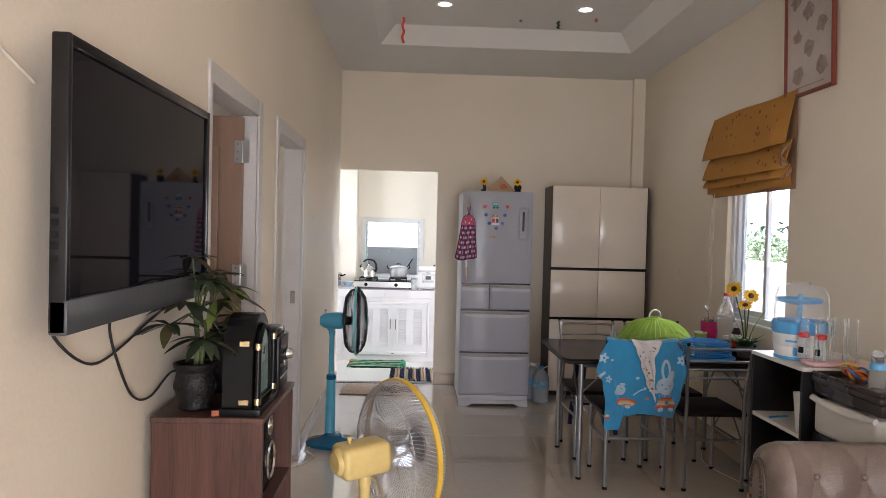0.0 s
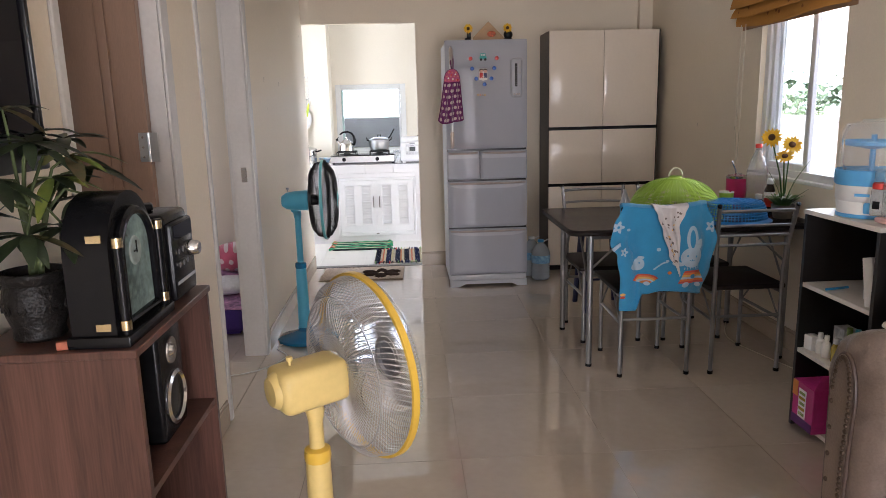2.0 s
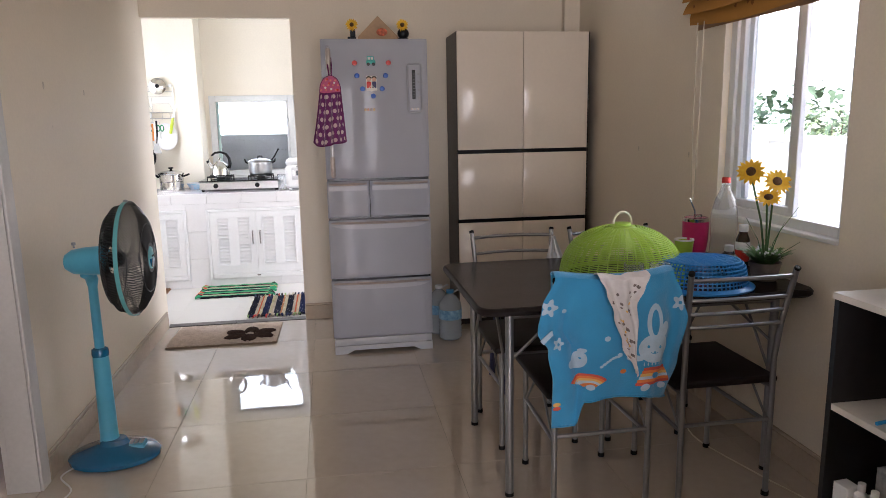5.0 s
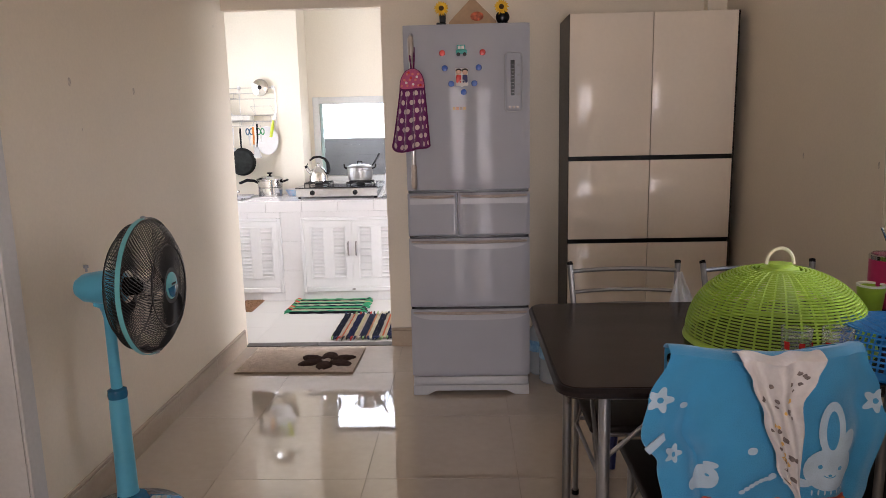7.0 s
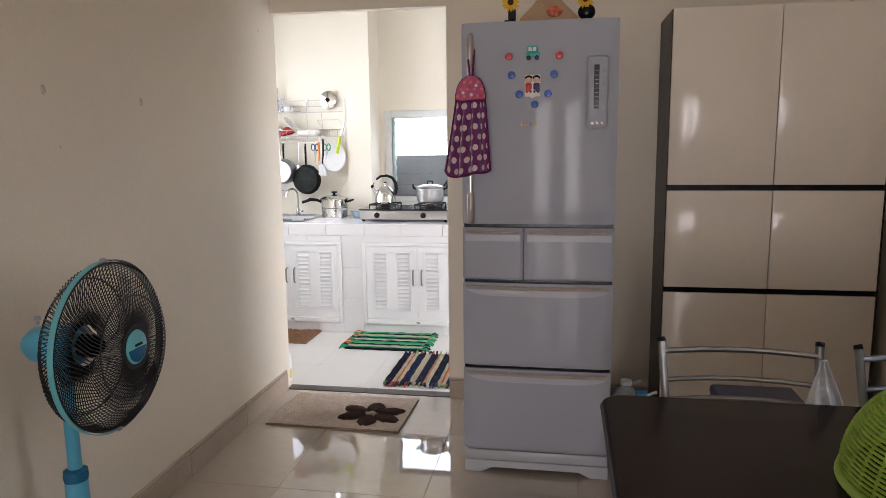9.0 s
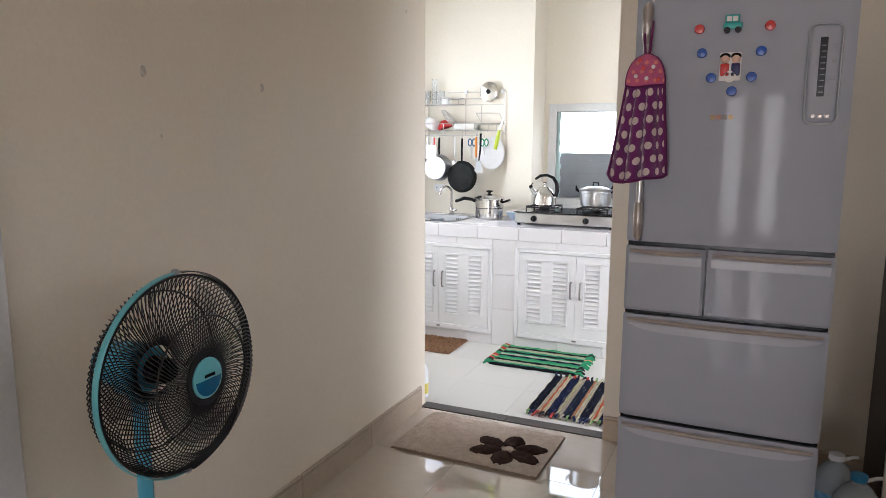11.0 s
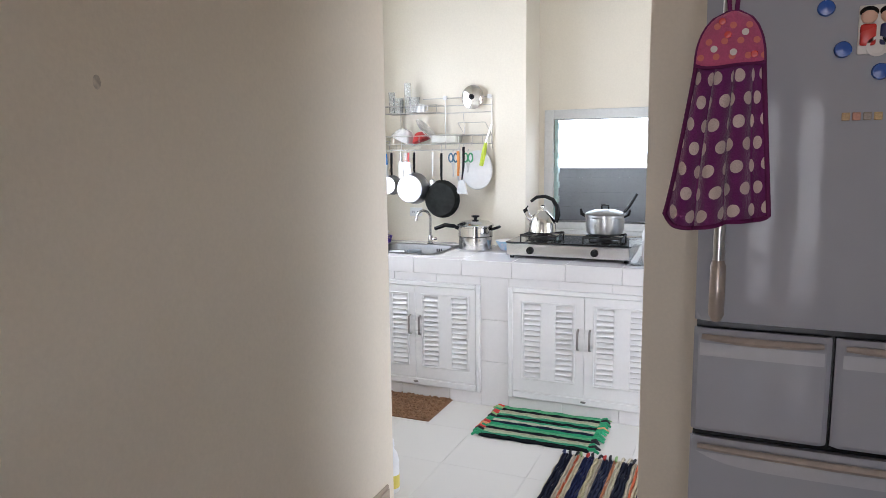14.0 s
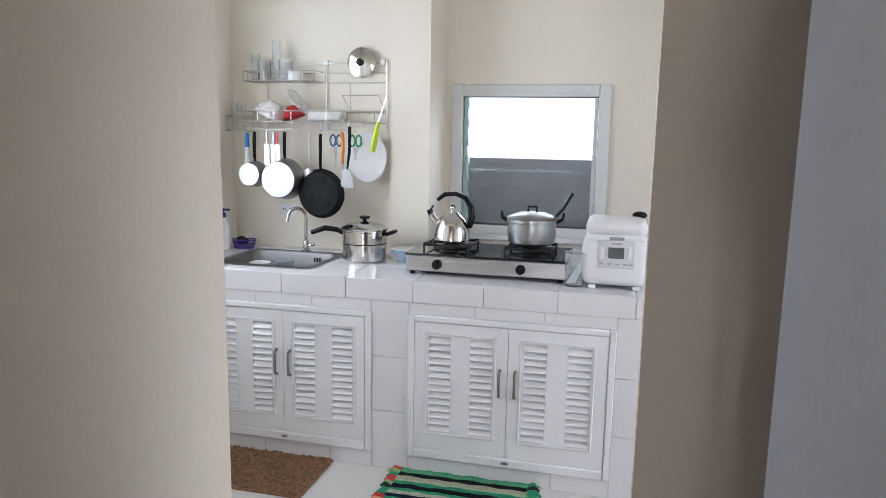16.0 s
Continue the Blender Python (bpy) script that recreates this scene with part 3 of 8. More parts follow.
# hand towel hanging on the refrigerator handle
def dotted(name, base, dot, size, rough=0.9, radius=0.36, axes=(0, 2), shift=True, cloth=False):
    m = paint(name, base, rough, var=0.12, scale=20, fine=300, bump=0.35, sheen=0.6)
    t = m.node_tree
    N, L = t.nodes, t.links
    p = prin(m)
    old = p.inputs["Base Color"].links[0].from_socket
    tc, sp = N.new("ShaderNodeTexCoord"), N.new("ShaderNodeSeparateXYZ")
    L.new(tc.outputs["UV" if cloth else "Object"], sp.inputs[0])
    axes = (0, 1) if cloth else axes

    def op(kind, a, b=None):
        n = N.new("ShaderNodeMath")
        n.operation = kind
        for i, v in enumerate((a, b)):
            if v is not None:
                if isinstance(v, (int, float)):
                    n.inputs[i].default_value = v
                else:
                    L.new(v, n.inputs[i])
        return n.outputs[0]
    u = op("DIVIDE", sp.outputs[axes[0]], size)
    v = op("DIVIDE", sp.outputs[axes[1]], size)
    row = op("FLOOR", v)
    u2 = op("ADD", u, op("MULTIPLY", op("MODULO", row, 2.0), 0.5)) if shift else u
    fu = op("SUBTRACT", op("FRACT", u2), 0.5)
    fv = op("SUBTRACT", op("FRACT", v), 0.5)
    d = op("SQRT", op("ADD", op("MULTIPLY", fu, fu), op("MULTIPLY", fv, fv)))
    mask = op("LESS_THAN", d, radius)
    mx = N.new("ShaderNodeMix")
    mx.data_type = "RGBA"
    L.new(mask, mx.inputs["Factor"]), L.new(old, mx.inputs["A"])
    mx.inputs["B"].default_value = (*dot, 1)
    L.new(mx.outputs["Result"], p.inputs["Base Color"])
    return m


TOWELP = dotted("purple_dotted_terry", (0.16, 0.012, 0.13), (0.66, 0.54, 0.50), 0.041, radius=0.29, cloth=True)
TOWELK = dotted("pink_dotted_cloth", (0.55, 0.10, 0.22), (0.70, 0.22, 0.18), 0.026, radius=0.22)
PIPING = paint("magenta_piping", (0.13, 0.008, 0.085), 0.8, var=0.1, bump=0.2)
tw = thing("hand_towel", pose(FX0 + 0.048, FY0 - 0.052, 1.254), "purple white-dotted hand towel hanging on the refrigerator handle", "towel")


def towel_edges(v):
    """The two edges of the towel from its foot (0) to the loop (1)."""
    if v < 0.75:
        k = v / 0.75
        return -0.107 + 0.047 * k ** 0.85, 0.072 - 0.020 * k
    k = (v - 0.75) / 0.25
    w = math.sqrt(max(0.0, 1 - (k * 0.995) ** 2.2))
    return -0.057 * w - 0.003, 0.049 * w + 0.003


def towel_at(u, v):
    x0, x1 = towel_edges(v)
    s = (u - 0.5) * 2
    z = 0.375 * v + (0.018 * abs(s) ** 6 + 0.008 * math.sin(s * 3)) * (1 - v)
    if v >= 0.75:
        return (x0 + (x1 - x0) * u, -0.010 * (1 - s * s) - 0.002, z)
    k = 0.35 + 0.65 * (1 - v / 0.75) ** 0.6
    ph = s * 11 + 0.8 * math.sin(v * 4)
    return (x0 + (x1 - x0) * u + 0.006 * math.sin(ph + 1.3) * (1 - s * s), 0.013 * k * math.sin(ph) * (1 - 0.35 * abs(s)) - 0.014 * (1 - s * s), z)


tc_ = part("cloth", B().sheet(lambda u, v: towel_at(u, v * 0.765), 90, 30, 0.004), TOWELP, tw, "purple terry with white dots")
lay = tc_.data.uv_layers.new(name="cloth")
for lp in tc_.data.loops:
    k = lp.vertex_index % (91 * 31)
    lay.data[lp.index].uv = ((k % 91) / 90 * 0.27, k // 91 / 30 * 0.29)
part("top", B().sheet(lambda u, v: tuple(Vector(towel_at(u, 0.752 + v * 0.248)) + Vector((0, -0.007, 0))), 24, 12, 0.004), TOWELK, tw, "pink dotted top")
for x, z, c in ((-0.030, 0.312, MWHITE), (0.020, 0.338, MWHITE), (0.036, 0.300, MRED), (-0.008, 0.335, MRED), (0.002, 0.305, MWHITE), (-0.018, 0.358, MRED)):
    part("top_dot", B().lathe([(0, 0.001), (0.0055, 0.0006), (0.006, 0)], 14, pose(x, -0.0235 + 2.6 * x * x, z, 90)), c, tw)
edge = [towel_at(0, v / 30) for v in range(31)] + [towel_at(1, v / 30) for v in range(30, -1, -1)] + [towel_at(1 - u / 40, 0) for u in range(1, 40)]
part("piping", B().tube([tuple(Vector(p) + Vector((0, -0.003, 0))) for p in edge], 0.0042, 6, closed=True), PIPING, tw)
part("seam", B().tube([tuple(Vector(towel_at(i / 30, 0.752)) + Vector((0, -0.010, 0))) for i in range(31)], 0.003, 6), PIPING, tw)
part("loop", B().tube([(-0.006, -0.006, 0.37), (-0.012, 0.0, 0.43), (-0.010, 0.03, 0.475), (0.006, 0.03, 0.475), (0.008, 0.0, 0.43), (0.004, -0.006, 0.37)], 0.004, 6), PIPING, tw)

# ---- tall white-fronted cabinet ----
GLOSSW = paint("gloss_cream_laminate", (0.80, 0.715, 0.61), 0.10, var=0.02, scale=2, fine=50, bump=0.0, spec=0.26, coat=0.05)
wd = thing("tall_cabinet", pose(1.242, 6.30, 0), "tall dark cabinet with glossy cream door fronts", "cabinet")
for x0, x1 in ((0, 0.02), (0.87, 0.892)):
    part("side_panel", B().box(x0, x1, 0.005, 0.37, 0, 1.93), DARKLAM, wd, "dark wenge side panel")
for z0, z1 in ((1.91, 1.93), (0, 0.06)):
    part("cross_panel", B().box(0.02, 0.87, 0.03, 0.37, z0, z1), DARKLAM, wd, "dark wenge panel")
part("back_panel", B().box(0.02, 0.87, 0.35, 0.37, 0.06, 1.91), DARKLAM, wd, "dark wenge back panel")
for z0, z1 in ((0.05, 0.705), (0.730, 1.160), (1.185, 1.928)):
    for x0, x1 in ((0.002, 0.4365), (0.4395, 0.876)):
        dd = part("door", B().box(x0, x1, -0.016, 0.004, z0, z1, 0.0025, 2), GLOSSW, wd)
for z in (0.7175, 1.1725):
    part("handle_rail", B().box(0.004, 0.874, -0.004, 0.012, z - 0.0125, z + 0.0125), BLACK, wd, "dark grip rail")

# ---- dining table and chairs ----
GUN = paint("grey_steel_tube", (0.27, 0.265, 0.265), 0.36, metal=0.9, var=0.05, bump=0.01)
SEAT = paint("dark_seat", (0.014, 0.009, 0.008), 0.45, spec=0.2, var=0.15, bump=0.03)
TABTOP = paint("dark_table_top", (0.017, 0.009, 0.007), 0.22, spec=0.16, dark=(0.010, 0.0055, 0.0045), scale=3, fine=30, stretch=(1, 10, 1), bump=0.015)
tb = thing("dining_table", pose(0.90, 4.055, 0), "dark wood dining table on grey steel legs", "table")
TW, TD, TH = 1.275, 0.80, 0.742


def rounded(x0, x1, y0, y1, r, n=6):
    out = []
    for cx, cy, a in ((x1 - r, y1 - r, 0), (x0 + r, y1 - r, 90), (x0 + r, y0 + r, 180), (x1 - r, y0 + r, 270)):
        out += [(p[0], p[1]) for p in arc((cx, cy, 0), r, a, a + 90, n)]
    return out


b = B().prism(rounded(0.004, TW - 0.004, 0.004, TD - 0.004, 0.05), TH - 0.030, TH)
part("tabletop", b, TABTOP, tb)
part("edge_band", B().tube([(x, y, TH - 0.015) for x, y in rounded(0.006, TW - 0.006, 0.006, TD - 0.006, 0.05)], 0.0146, 8, closed=True), SEAT, tb, "dark rounded edge band")
for x in (0.12, TW - 0.12):
    for y in (0.075, TD - 0.10):
        lg = part("leg", B().cyl((x, y, 0.012), (x, y, TH - 0.03), 0.0155, n=16), GUN, tb)
        part("foot_cap", B().cyl((x, y, 0), (x, y, 0.014), 0.0165, n=14), BLACK, lg)
    b = B().tube([(x, 0.075, TH - 0.05), (x, TD - 0.10, TH - 0.05)], 0.011, 8)
    part("cross_rail", b, GUN, tb)
    part("brace", B().tube([(x, 0.095, 0.42), (x, 0.30, TH - 0.06)], 0.006, 6), GUN, tb)
    part("brace", B().tube([(x, TD - 0.12, 0.42), (x, TD - 0.30, TH - 0.06)], 0.006, 6), GUN, tb)
part("long_rail", B().tube([(0.12, 0.075, TH - 0.05), (TW - 0.12, 0.075, TH - 0.05)], 0.011, 8), GUN, tb)
part("long_rail", B().tube([(0.12, TD - 0.10, TH - 0.05), (TW - 0.12, TD - 0.10, TH - 0.05)], 0.011, 8), GUN, tb)
for x in (0.12, TW - 0.12):
    part("brace", B().tube([(x, 0.075, TH - 0.22), (x + (0.18 if x < 0.6 else -0.18), 0.075, TH - 0.055)], 0.006, 6), GUN, tb)


def chair(m, label):
    """A steel tube chair that faces +y, with its back posts at y = 0 and its middle at x = 0."""
    e = thing("dining_chair", m, label, "chair", "chairs round the table")
    w, d, sh, bh = 0.172, 0.39, 0.45, 0.862
    for s in (-1, 1):
        pts = [(s * w, -0.0, 0.01), (s * w, 0.0, sh - 0.05), (s * (w - 0.002), 0.0, sh + 0.08), (s * (w + 0.006), -0.015, sh + 0.22), (s * (w + 0.02), -0.055, bh)]
        lg = part("back_leg", B().tube(pts, 0.0105, 10), GUN, e)
        part("end_cap", B().cyl((s * (w + 0.02), -0.055, bh), (s * (w + 0.0215), -0.06, bh + 0.008), 0.011, n=12), BLACK, lg)
        part("foot_cap", B().cyl((s * w, 0, 0), (s * w, 0, 0.016), 0.014, n=10), BLACK, lg)
        fl = part("front_leg", B().tube([(s * (w - 0.01), d, 0.01), (s * (w - 0.01), d, sh - 0.025)], 0.0105, 10), GUN, e)
        part("foot_cap", B().cyl((s * (w - 0.01), d, 0), (s * (w - 0.01), d, 0.016), 0.014, n=10), BLACK, fl)
        part("side_rail", B().tube([(s * w, 0, sh - 0.03), (s * (w - 0.01), d, sh - 0.03)], 0.010, 8), GUN, e)
        part("stretcher", B().tube([(s * w, 0, sh - 0.17), (s * (w - 0.01), d, sh - 0.17)], 0.008, 8), GUN, e)
        part("brace", B().tube([(s * w, 0.02, sh - 0.16), (s * w, 0.14, sh - 0.035)], 0.005, 6), GUN, e)
        part("brace", B().tube([(s * (w - 0.008), d - 0.02, sh - 0.16), (s * (w - 0.008), d - 0.14, sh - 0.035)], 0.005, 6), GUN, e)
    part("stretcher", B().tube([(-w, 0, sh - 0.15), (w, 0, sh - 0.15)], 0.008, 8), GUN, e)
    part("front_rail", B().tube([(-w + 0.01, d, sh - 0.03), (w - 0.01, d, sh - 0.03)], 0.010, 8), GUN, e)
    for z, r in ((0.838, 0.008), (0.765, 0.007), (0.715, 0.007), (0.665, 0.007)):
        k = (z - 0.67) / 0.205
        x1, y1 = w + 0.006 + 0.014 * k, -0.015 - 0.04 * k
        part("back_slat", B().tube([(x1 * s, y1 - 0.022 * (1 - s * s), z + 0.004 * (1 - s * s)) for s in [i / 6 - 1 for i in range(13)]], r, 8), GUN, e)

    def top(u, v):
        return ((u - 0.5) * 0.40, 0.005 + v * 0.415, sh + 0.012 - 0.010 * (1 - (2 * u - 1) ** 2) * (1 - (2 * v - 1) ** 2))
    b = B().box(-0.198, 0.198, 0.006, 0.418, sh - 0.018, sh + 0.008, 0.010, 3)
    part("seat", b, SEAT, e, "dark padded seat")
    return e


c1 = chair(pose(1.308, 3.965, 0), "grey steel chair under a blue towel")
c2 = copy_thing(c1, pose(1.772, 3.955, 0))
c2["label"] = "grey steel chair with a dark seat at the table"
c3 = copy_thing(c1, pose(1.245, 4.885, 0, 0, 0, 180))
c3["label"] = "grey steel chair with a white bag on its back"
c4 = copy_thing(c1, pose(1.715, 4.875, 0, 0, 0, 180))
c4["label"] = "grey steel chair pushed in behind the table"

# ---- blue towel over the chair ----
TBLUE = paint("blue_towel_cloth", (0.034, 0.27, 0.51), 0.85, var=0.08, scale=14, fine=400, bump=0.3, sheen=0.4)
TWHITE = paint("white_towel_print", (0.44, 0.56, 0.66), 0.85, var=0.1, scale=20, fine=400, bump=0.2)
TORANGE = paint("orange_towel_print", (0.70, 0.20, 0.05), 0.85, var=0.1, fine=400, bump=0.2)
TYELLOW = paint("yellow_towel_print", (0.70, 0.42, 0.12), 0.85, var=0.1, fine=400, bump=0.2)
bt = thing("beach_towel", pose(1.312, 3.965, 0), "blue printed bath towel draped over the chair back", "towel")


def along(v, knots):
    """A value that runs smoothly through the knots (place, value)."""
    for (a0, b0), (a1, b1) in zip(knots, knots[1:]):
        if v <= a1:
            k = max(0.0, (v - a0) / (a1 - a0))
            k = k * k * (3 - 2 * k)
            return b0 + (b1 - b0) * k
    return knots[-1][1]


TOWEL_L = ((0.0, -0.212), (0.30, -0.208), (0.52, -0.228), (0.66, -0.268), (0.80, -0.250), (1.0, -0.207))
TOWEL_R = ((0.0, 0.198), (0.30, 0.238), (0.62, 0.262), (0.80, 0.235), (1.0, 0.197))
TOWEL_FOOT = ((0.0, 0.372), (0.20, 0.368), (0.27, 0.452), (0.45, 0.468), (0.75, 0.460), (1.0, 0.438))


def drape(u, v):
    """u across the chair, v from the foot of the cloth at 0 to its top at 1."""
    s = 2 * u - 1
    topz = 0.872 + 0.016 * s * s - 0.05 * max(0, abs(s) - 0.9)
    foot = along(u, TOWEL_FOOT)
    x0, x1 = along(v, TOWEL_L), along(v, TOWEL_R)
    x = x0 + (x1 - x0) * u
    z = foot + (topz - foot) * v
    fold = 0.011 * math.sin(s * 8 + 1.4 * v) * (1 - v) ** 0.5 * (0.4 + abs(s)) + 0.010 * math.sin(s * 19 + 3 * v) * max(0, abs(s) - 0.55)
    crease = 0.026 * math.exp(-((u - 0.17 - 0.05 * (1 - v)) / 0.035) ** 2) * math.sin(math.pi * min(1, v * 1.05)) + 0.018 * math.exp(-((u - 0.90 + 0.04 * (1 - v)) / 0.04) ** 2) * math.sin(math.pi * min(1, v * 1.05))
    y = -0.082 - 0.026 * (1 - s * s) + 0.02 * (1 - v) + fold + crease - 0.030 * max(0, 0.10 - u) / 0.10 * math.exp(-((v - 0.62) / 0.10) ** 2)
    return (x, y, z)


part("cloth", B().sheet(drape, 72, 56, 0.004), TBLUE, bt)
b = B().sheet(lambda u, v: (drape(u, 1)[0], drape(u, 1)[1] + 0.055 * v, drape(u, 1)[2] + 0.014 * math.sin(math.pi * v)), 44, 6, 0.003)
part("fold_over", b, TBLUE, bt)
part("back_fall", B().sheet(lambda u, v: (drape(1 - u, 1)[0], -0.03 + 0.01 * math.sin(u * 12), 0.60 + (drape(1 - u, 1)[2] - 0.60) * v), 30, 8, 0.003), TBLUE, bt)
part("cuff", B().sheet(lambda u, v: tuple(Vector(drape(0.012 + 0.085 * u, 0.585 + 0.028 * v + 0.05 * u)) + Vector((-0.012 * (1 - u), -0.009, 0))), 10, 4, 0.004), TWHITE, bt, "pale turned-back corner")
part("hem", B().tube([tuple(Vector(drape(i / 60, 0.004)) + Vector((0, -0.002, 0))) for i in range(61)], 0.0032, 6), TBLUE, bt)


def on_towel(x, z):
    """The place on the cloth, 0 to 1, that lies at x, z."""
    u, v = 0.5, 0.5
    for _ in range(12):
        x0, x1 = along(v, TOWEL_L), along(v, TOWEL_R)
        u = min(1, max(0, (x - x0) / (x1 - x0)))
        f = along(u, TOWEL_FOOT)
        v = min(1, max(0, (z - f) / (0.872 + 0.016 * (2 * u - 1) ** 2 - f)))
    return u, v


def print_at(name, ring, centre, mat, lift=0.004):
    """A printed patch that follows the cloth, with its outline given in metres."""
    n = len(ring)
    vs = []
    for k in (0.0, 0.35, 0.7, 1.0):
        for x, z in ring:
            p = drape(*on_towel(centre[0] + (x - centre[0]) * k, centre[1] + (z - centre[1]) * k))
            vs.append((p[0], p[1] - lift, p[2]))
    fs = [(j * n + i, j * n + (i + 1) % n, (j + 1) * n + (i + 1) % n, (j + 1) * n + i) for j in range(3) for i in range(n)]
    part(name, B().add(vs, fs), mat, bt)


def blob(name, x, z, rx, rz, mat, tilt=0.0, lift=0.004, wob=0.0, n=24):
    ring = []
    for i in range(n):
        a = 2 * math.pi * i / n
        k = 1 + wob * math.cos(5 * a)
        dx, dz = rx * k * math.cos(a), rz * k * math.sin(a)
        ring.append((x + dx * math.cos(tilt) - dz * math.sin(tilt), z + dx * math.sin(tilt) + dz * math.cos(tilt)))
    print_at(name, ring, (x, z), mat, lift)


def bow(x, z, r0, r1, a0, a1, mat, lift, squash=0.8):
    """One band of a printed rainbow."""
    n = 12
    vs = []
    for r in (r0, r1):
        for i in range(n + 1):
            a = radians(a0 + (a1 - a0) * i / n)
            p = drape(*on_towel(x + r * math.cos(a), z + r * squash * math.sin(a)))
            vs.append((p[0], p[1] - lift, p[2]))
    part("stripe_print", B().add(vs, [(i, i + 1, n + 2 + i, n + 1 + i) for i in range(n)]), mat, bt)


TRED = paint("red_towel_print", (0.55, 0.09, 0.06), 0.85, var=0.1, fine=400, bump=0.2)
for x, z, r in ((-0.228, 0.785, 0.024), (0.226, 0.775, 0.024), (-0.196, 0.662, 0.017)):
    blob("flower_print", x, z, r, r, TWHITE, wob=0.30, n=40)
    blob("flower_centre", x, z, r * 0.28, r * 0.28, TBLUE, lift=0.006)
for x, z, r in ((-0.176, 0.770, 0.009), (-0.035, 0.675, 0.011), (0.005, 0.770, 0.007), (0.012, 0.615, 0.009)):
    blob("spot_print", x, z, r, r * 0.8, TWHITE)
blob("ball_print", 0.026, 0.556, 0.011, 0.008, TORANGE)
# small animal with its rainbow
blob("shape_print", -0.122, 0.598, 0.024, 0.032, TWHITE, tilt=-0.25)
blob("shape_print", -0.113, 0.634, 0.013, 0.008, TWHITE, tilt=0.2)
blob("shape_print", -0.145, 0.585, 0.012, 0.014, TWHITE)
blob("eye_print", -0.118, 0.606, 0.0035, 0.0035, TBLUE, lift=0.006)
for k, m_ in enumerate((TRED, TORANGE, TYELLOW, TWHITE, TORANGE)):
    bow(-0.085, 0.500, 0.058 - k * 0.0095, 0.068 - k * 0.0095, 38, 158, m_, 0.0045)
blob("shape_print", -0.085, 0.508, 0.014, 0.010, TWHITE, lift=0.006)
blob("shape_print", -0.118, 0.518, 0.012, 0.008, TWHITE, lift=0.006)
for i in range(7):
    blob("stroke_print", -0.052 + i * 0.010, 0.580 + 0.030 * math.sin(i * 0.26), 0.007, 0.005, TWHITE, tilt=0.4, n=10)
# rabbit
blob("shape_print", 0.132, 0.630, 0.056, 0.050, TWHITE)
blob("shape_print", 0.128, 0.722, 0.029, 0.062, TWHITE, tilt=0.05)
blob("shape_print", 0.128, 0.720, 0.014, 0.044, TBLUE, tilt=0.05, lift=0.006)
blob("shape_print", 0.164, 0.690, 0.016, 0.030, TWHITE, tilt=-0.3)
blob("shape_print", 0.066, 0.598, 0.030, 0.011, TWHITE, tilt=-0.15)
for x, z, rx_, rz_ in ((0.108, 0.638, 0.0045, 0.005), (0.150, 0.634, 0.0045, 0.005), (0.130, 0.618, 0.004, 0.003)):
    blob("eye_print", x, z, rx_, rz_, TBLUE, lift=0.0065)
bow(0.130, 0.625, 0.014, 0.0165, 215, 325, TBLUE, 0.0065)
for i in range(6):
    blob("collar_print", 0.098 + i * 0.013, 0.575 + 0.001 * i, 0.002, 0.007, TWHITE, n=8)
for k, m_ in enumerate((TRED, TORANGE, TYELLOW, TWHITE, TORANGE, TRED)):
    z0 = 0.562 - k * 0.0105
    hw_ = 0.040 + 0.005 * k
    print_at("stripe_print", [(0.138 - hw_ + 2 * hw_ * i / 10, z0 + 0.004 * math.sin(math.pi * i / 10)) for i in range(11)] + [(0.138 + hw_ + 0.002 - 2 * (hw_ + 0.002) * i / 10, z0 - 0.0105 + 0.004 * math.sin(math.pi * i / 10)) for i in range(11)], (0.138, z0 - 0.004), m_, 0.0045)
blob("shape_print", 0.138, 0.536, 0.012, 0.011, TBLUE, lift=0.006)
blob("shape_print", 0.104, 0.495, 0.017, 0.012, TWHITE, tilt=0.5, lift=0.006)
blob("shape_print", 0.172, 0.490, 0.018, 0.011, TWHITE, tilt=-0.3, lift=0.006)
for k, m_ in enumerate((TYELLOW, TRED)):
    blob("stripe_print", -0.196, 0.452 - k * 0.014, 0.014, 0.007, m_)

BIB = paint("printed_cotton", (0.66, 0.63, 0.62), 0.9, dark=(0.58, 0.54, 0.53), scale=28, fine=80, bump=0.3)
cl = thing("muslin_cloth", pose(1.312, 3.963, 0), "small white printed cotton cloth lying over the blue towel", "cloth")
BIB_L = ((0.0, 0.056), (0.25, 0.012), (0.6, -0.026), (0.85, -0.058), (1.0, -0.082))
BIB_R = ((0.0, 0.066), (0.25, 0.060), (0.5, 0.058), (0.72, 0.046), (0.88, 0.070), (1.0, 0.086))


def bib(u, v):
    x0, x1 = along(v, BIB_L), along(v, BIB_R)
    z = 0.572 + 0.316 * v - 0.03 * u * (1 - v) - 0.012 * math.sin(math.pi * u) * v
    y = -0.130 + 0.012 * (1 - v) + 0.012 * math.sin(u * 13 + v * 5) * (0.35 + 0.65 * v)
    return (x0 + (x1 - x0) * u, y, z)


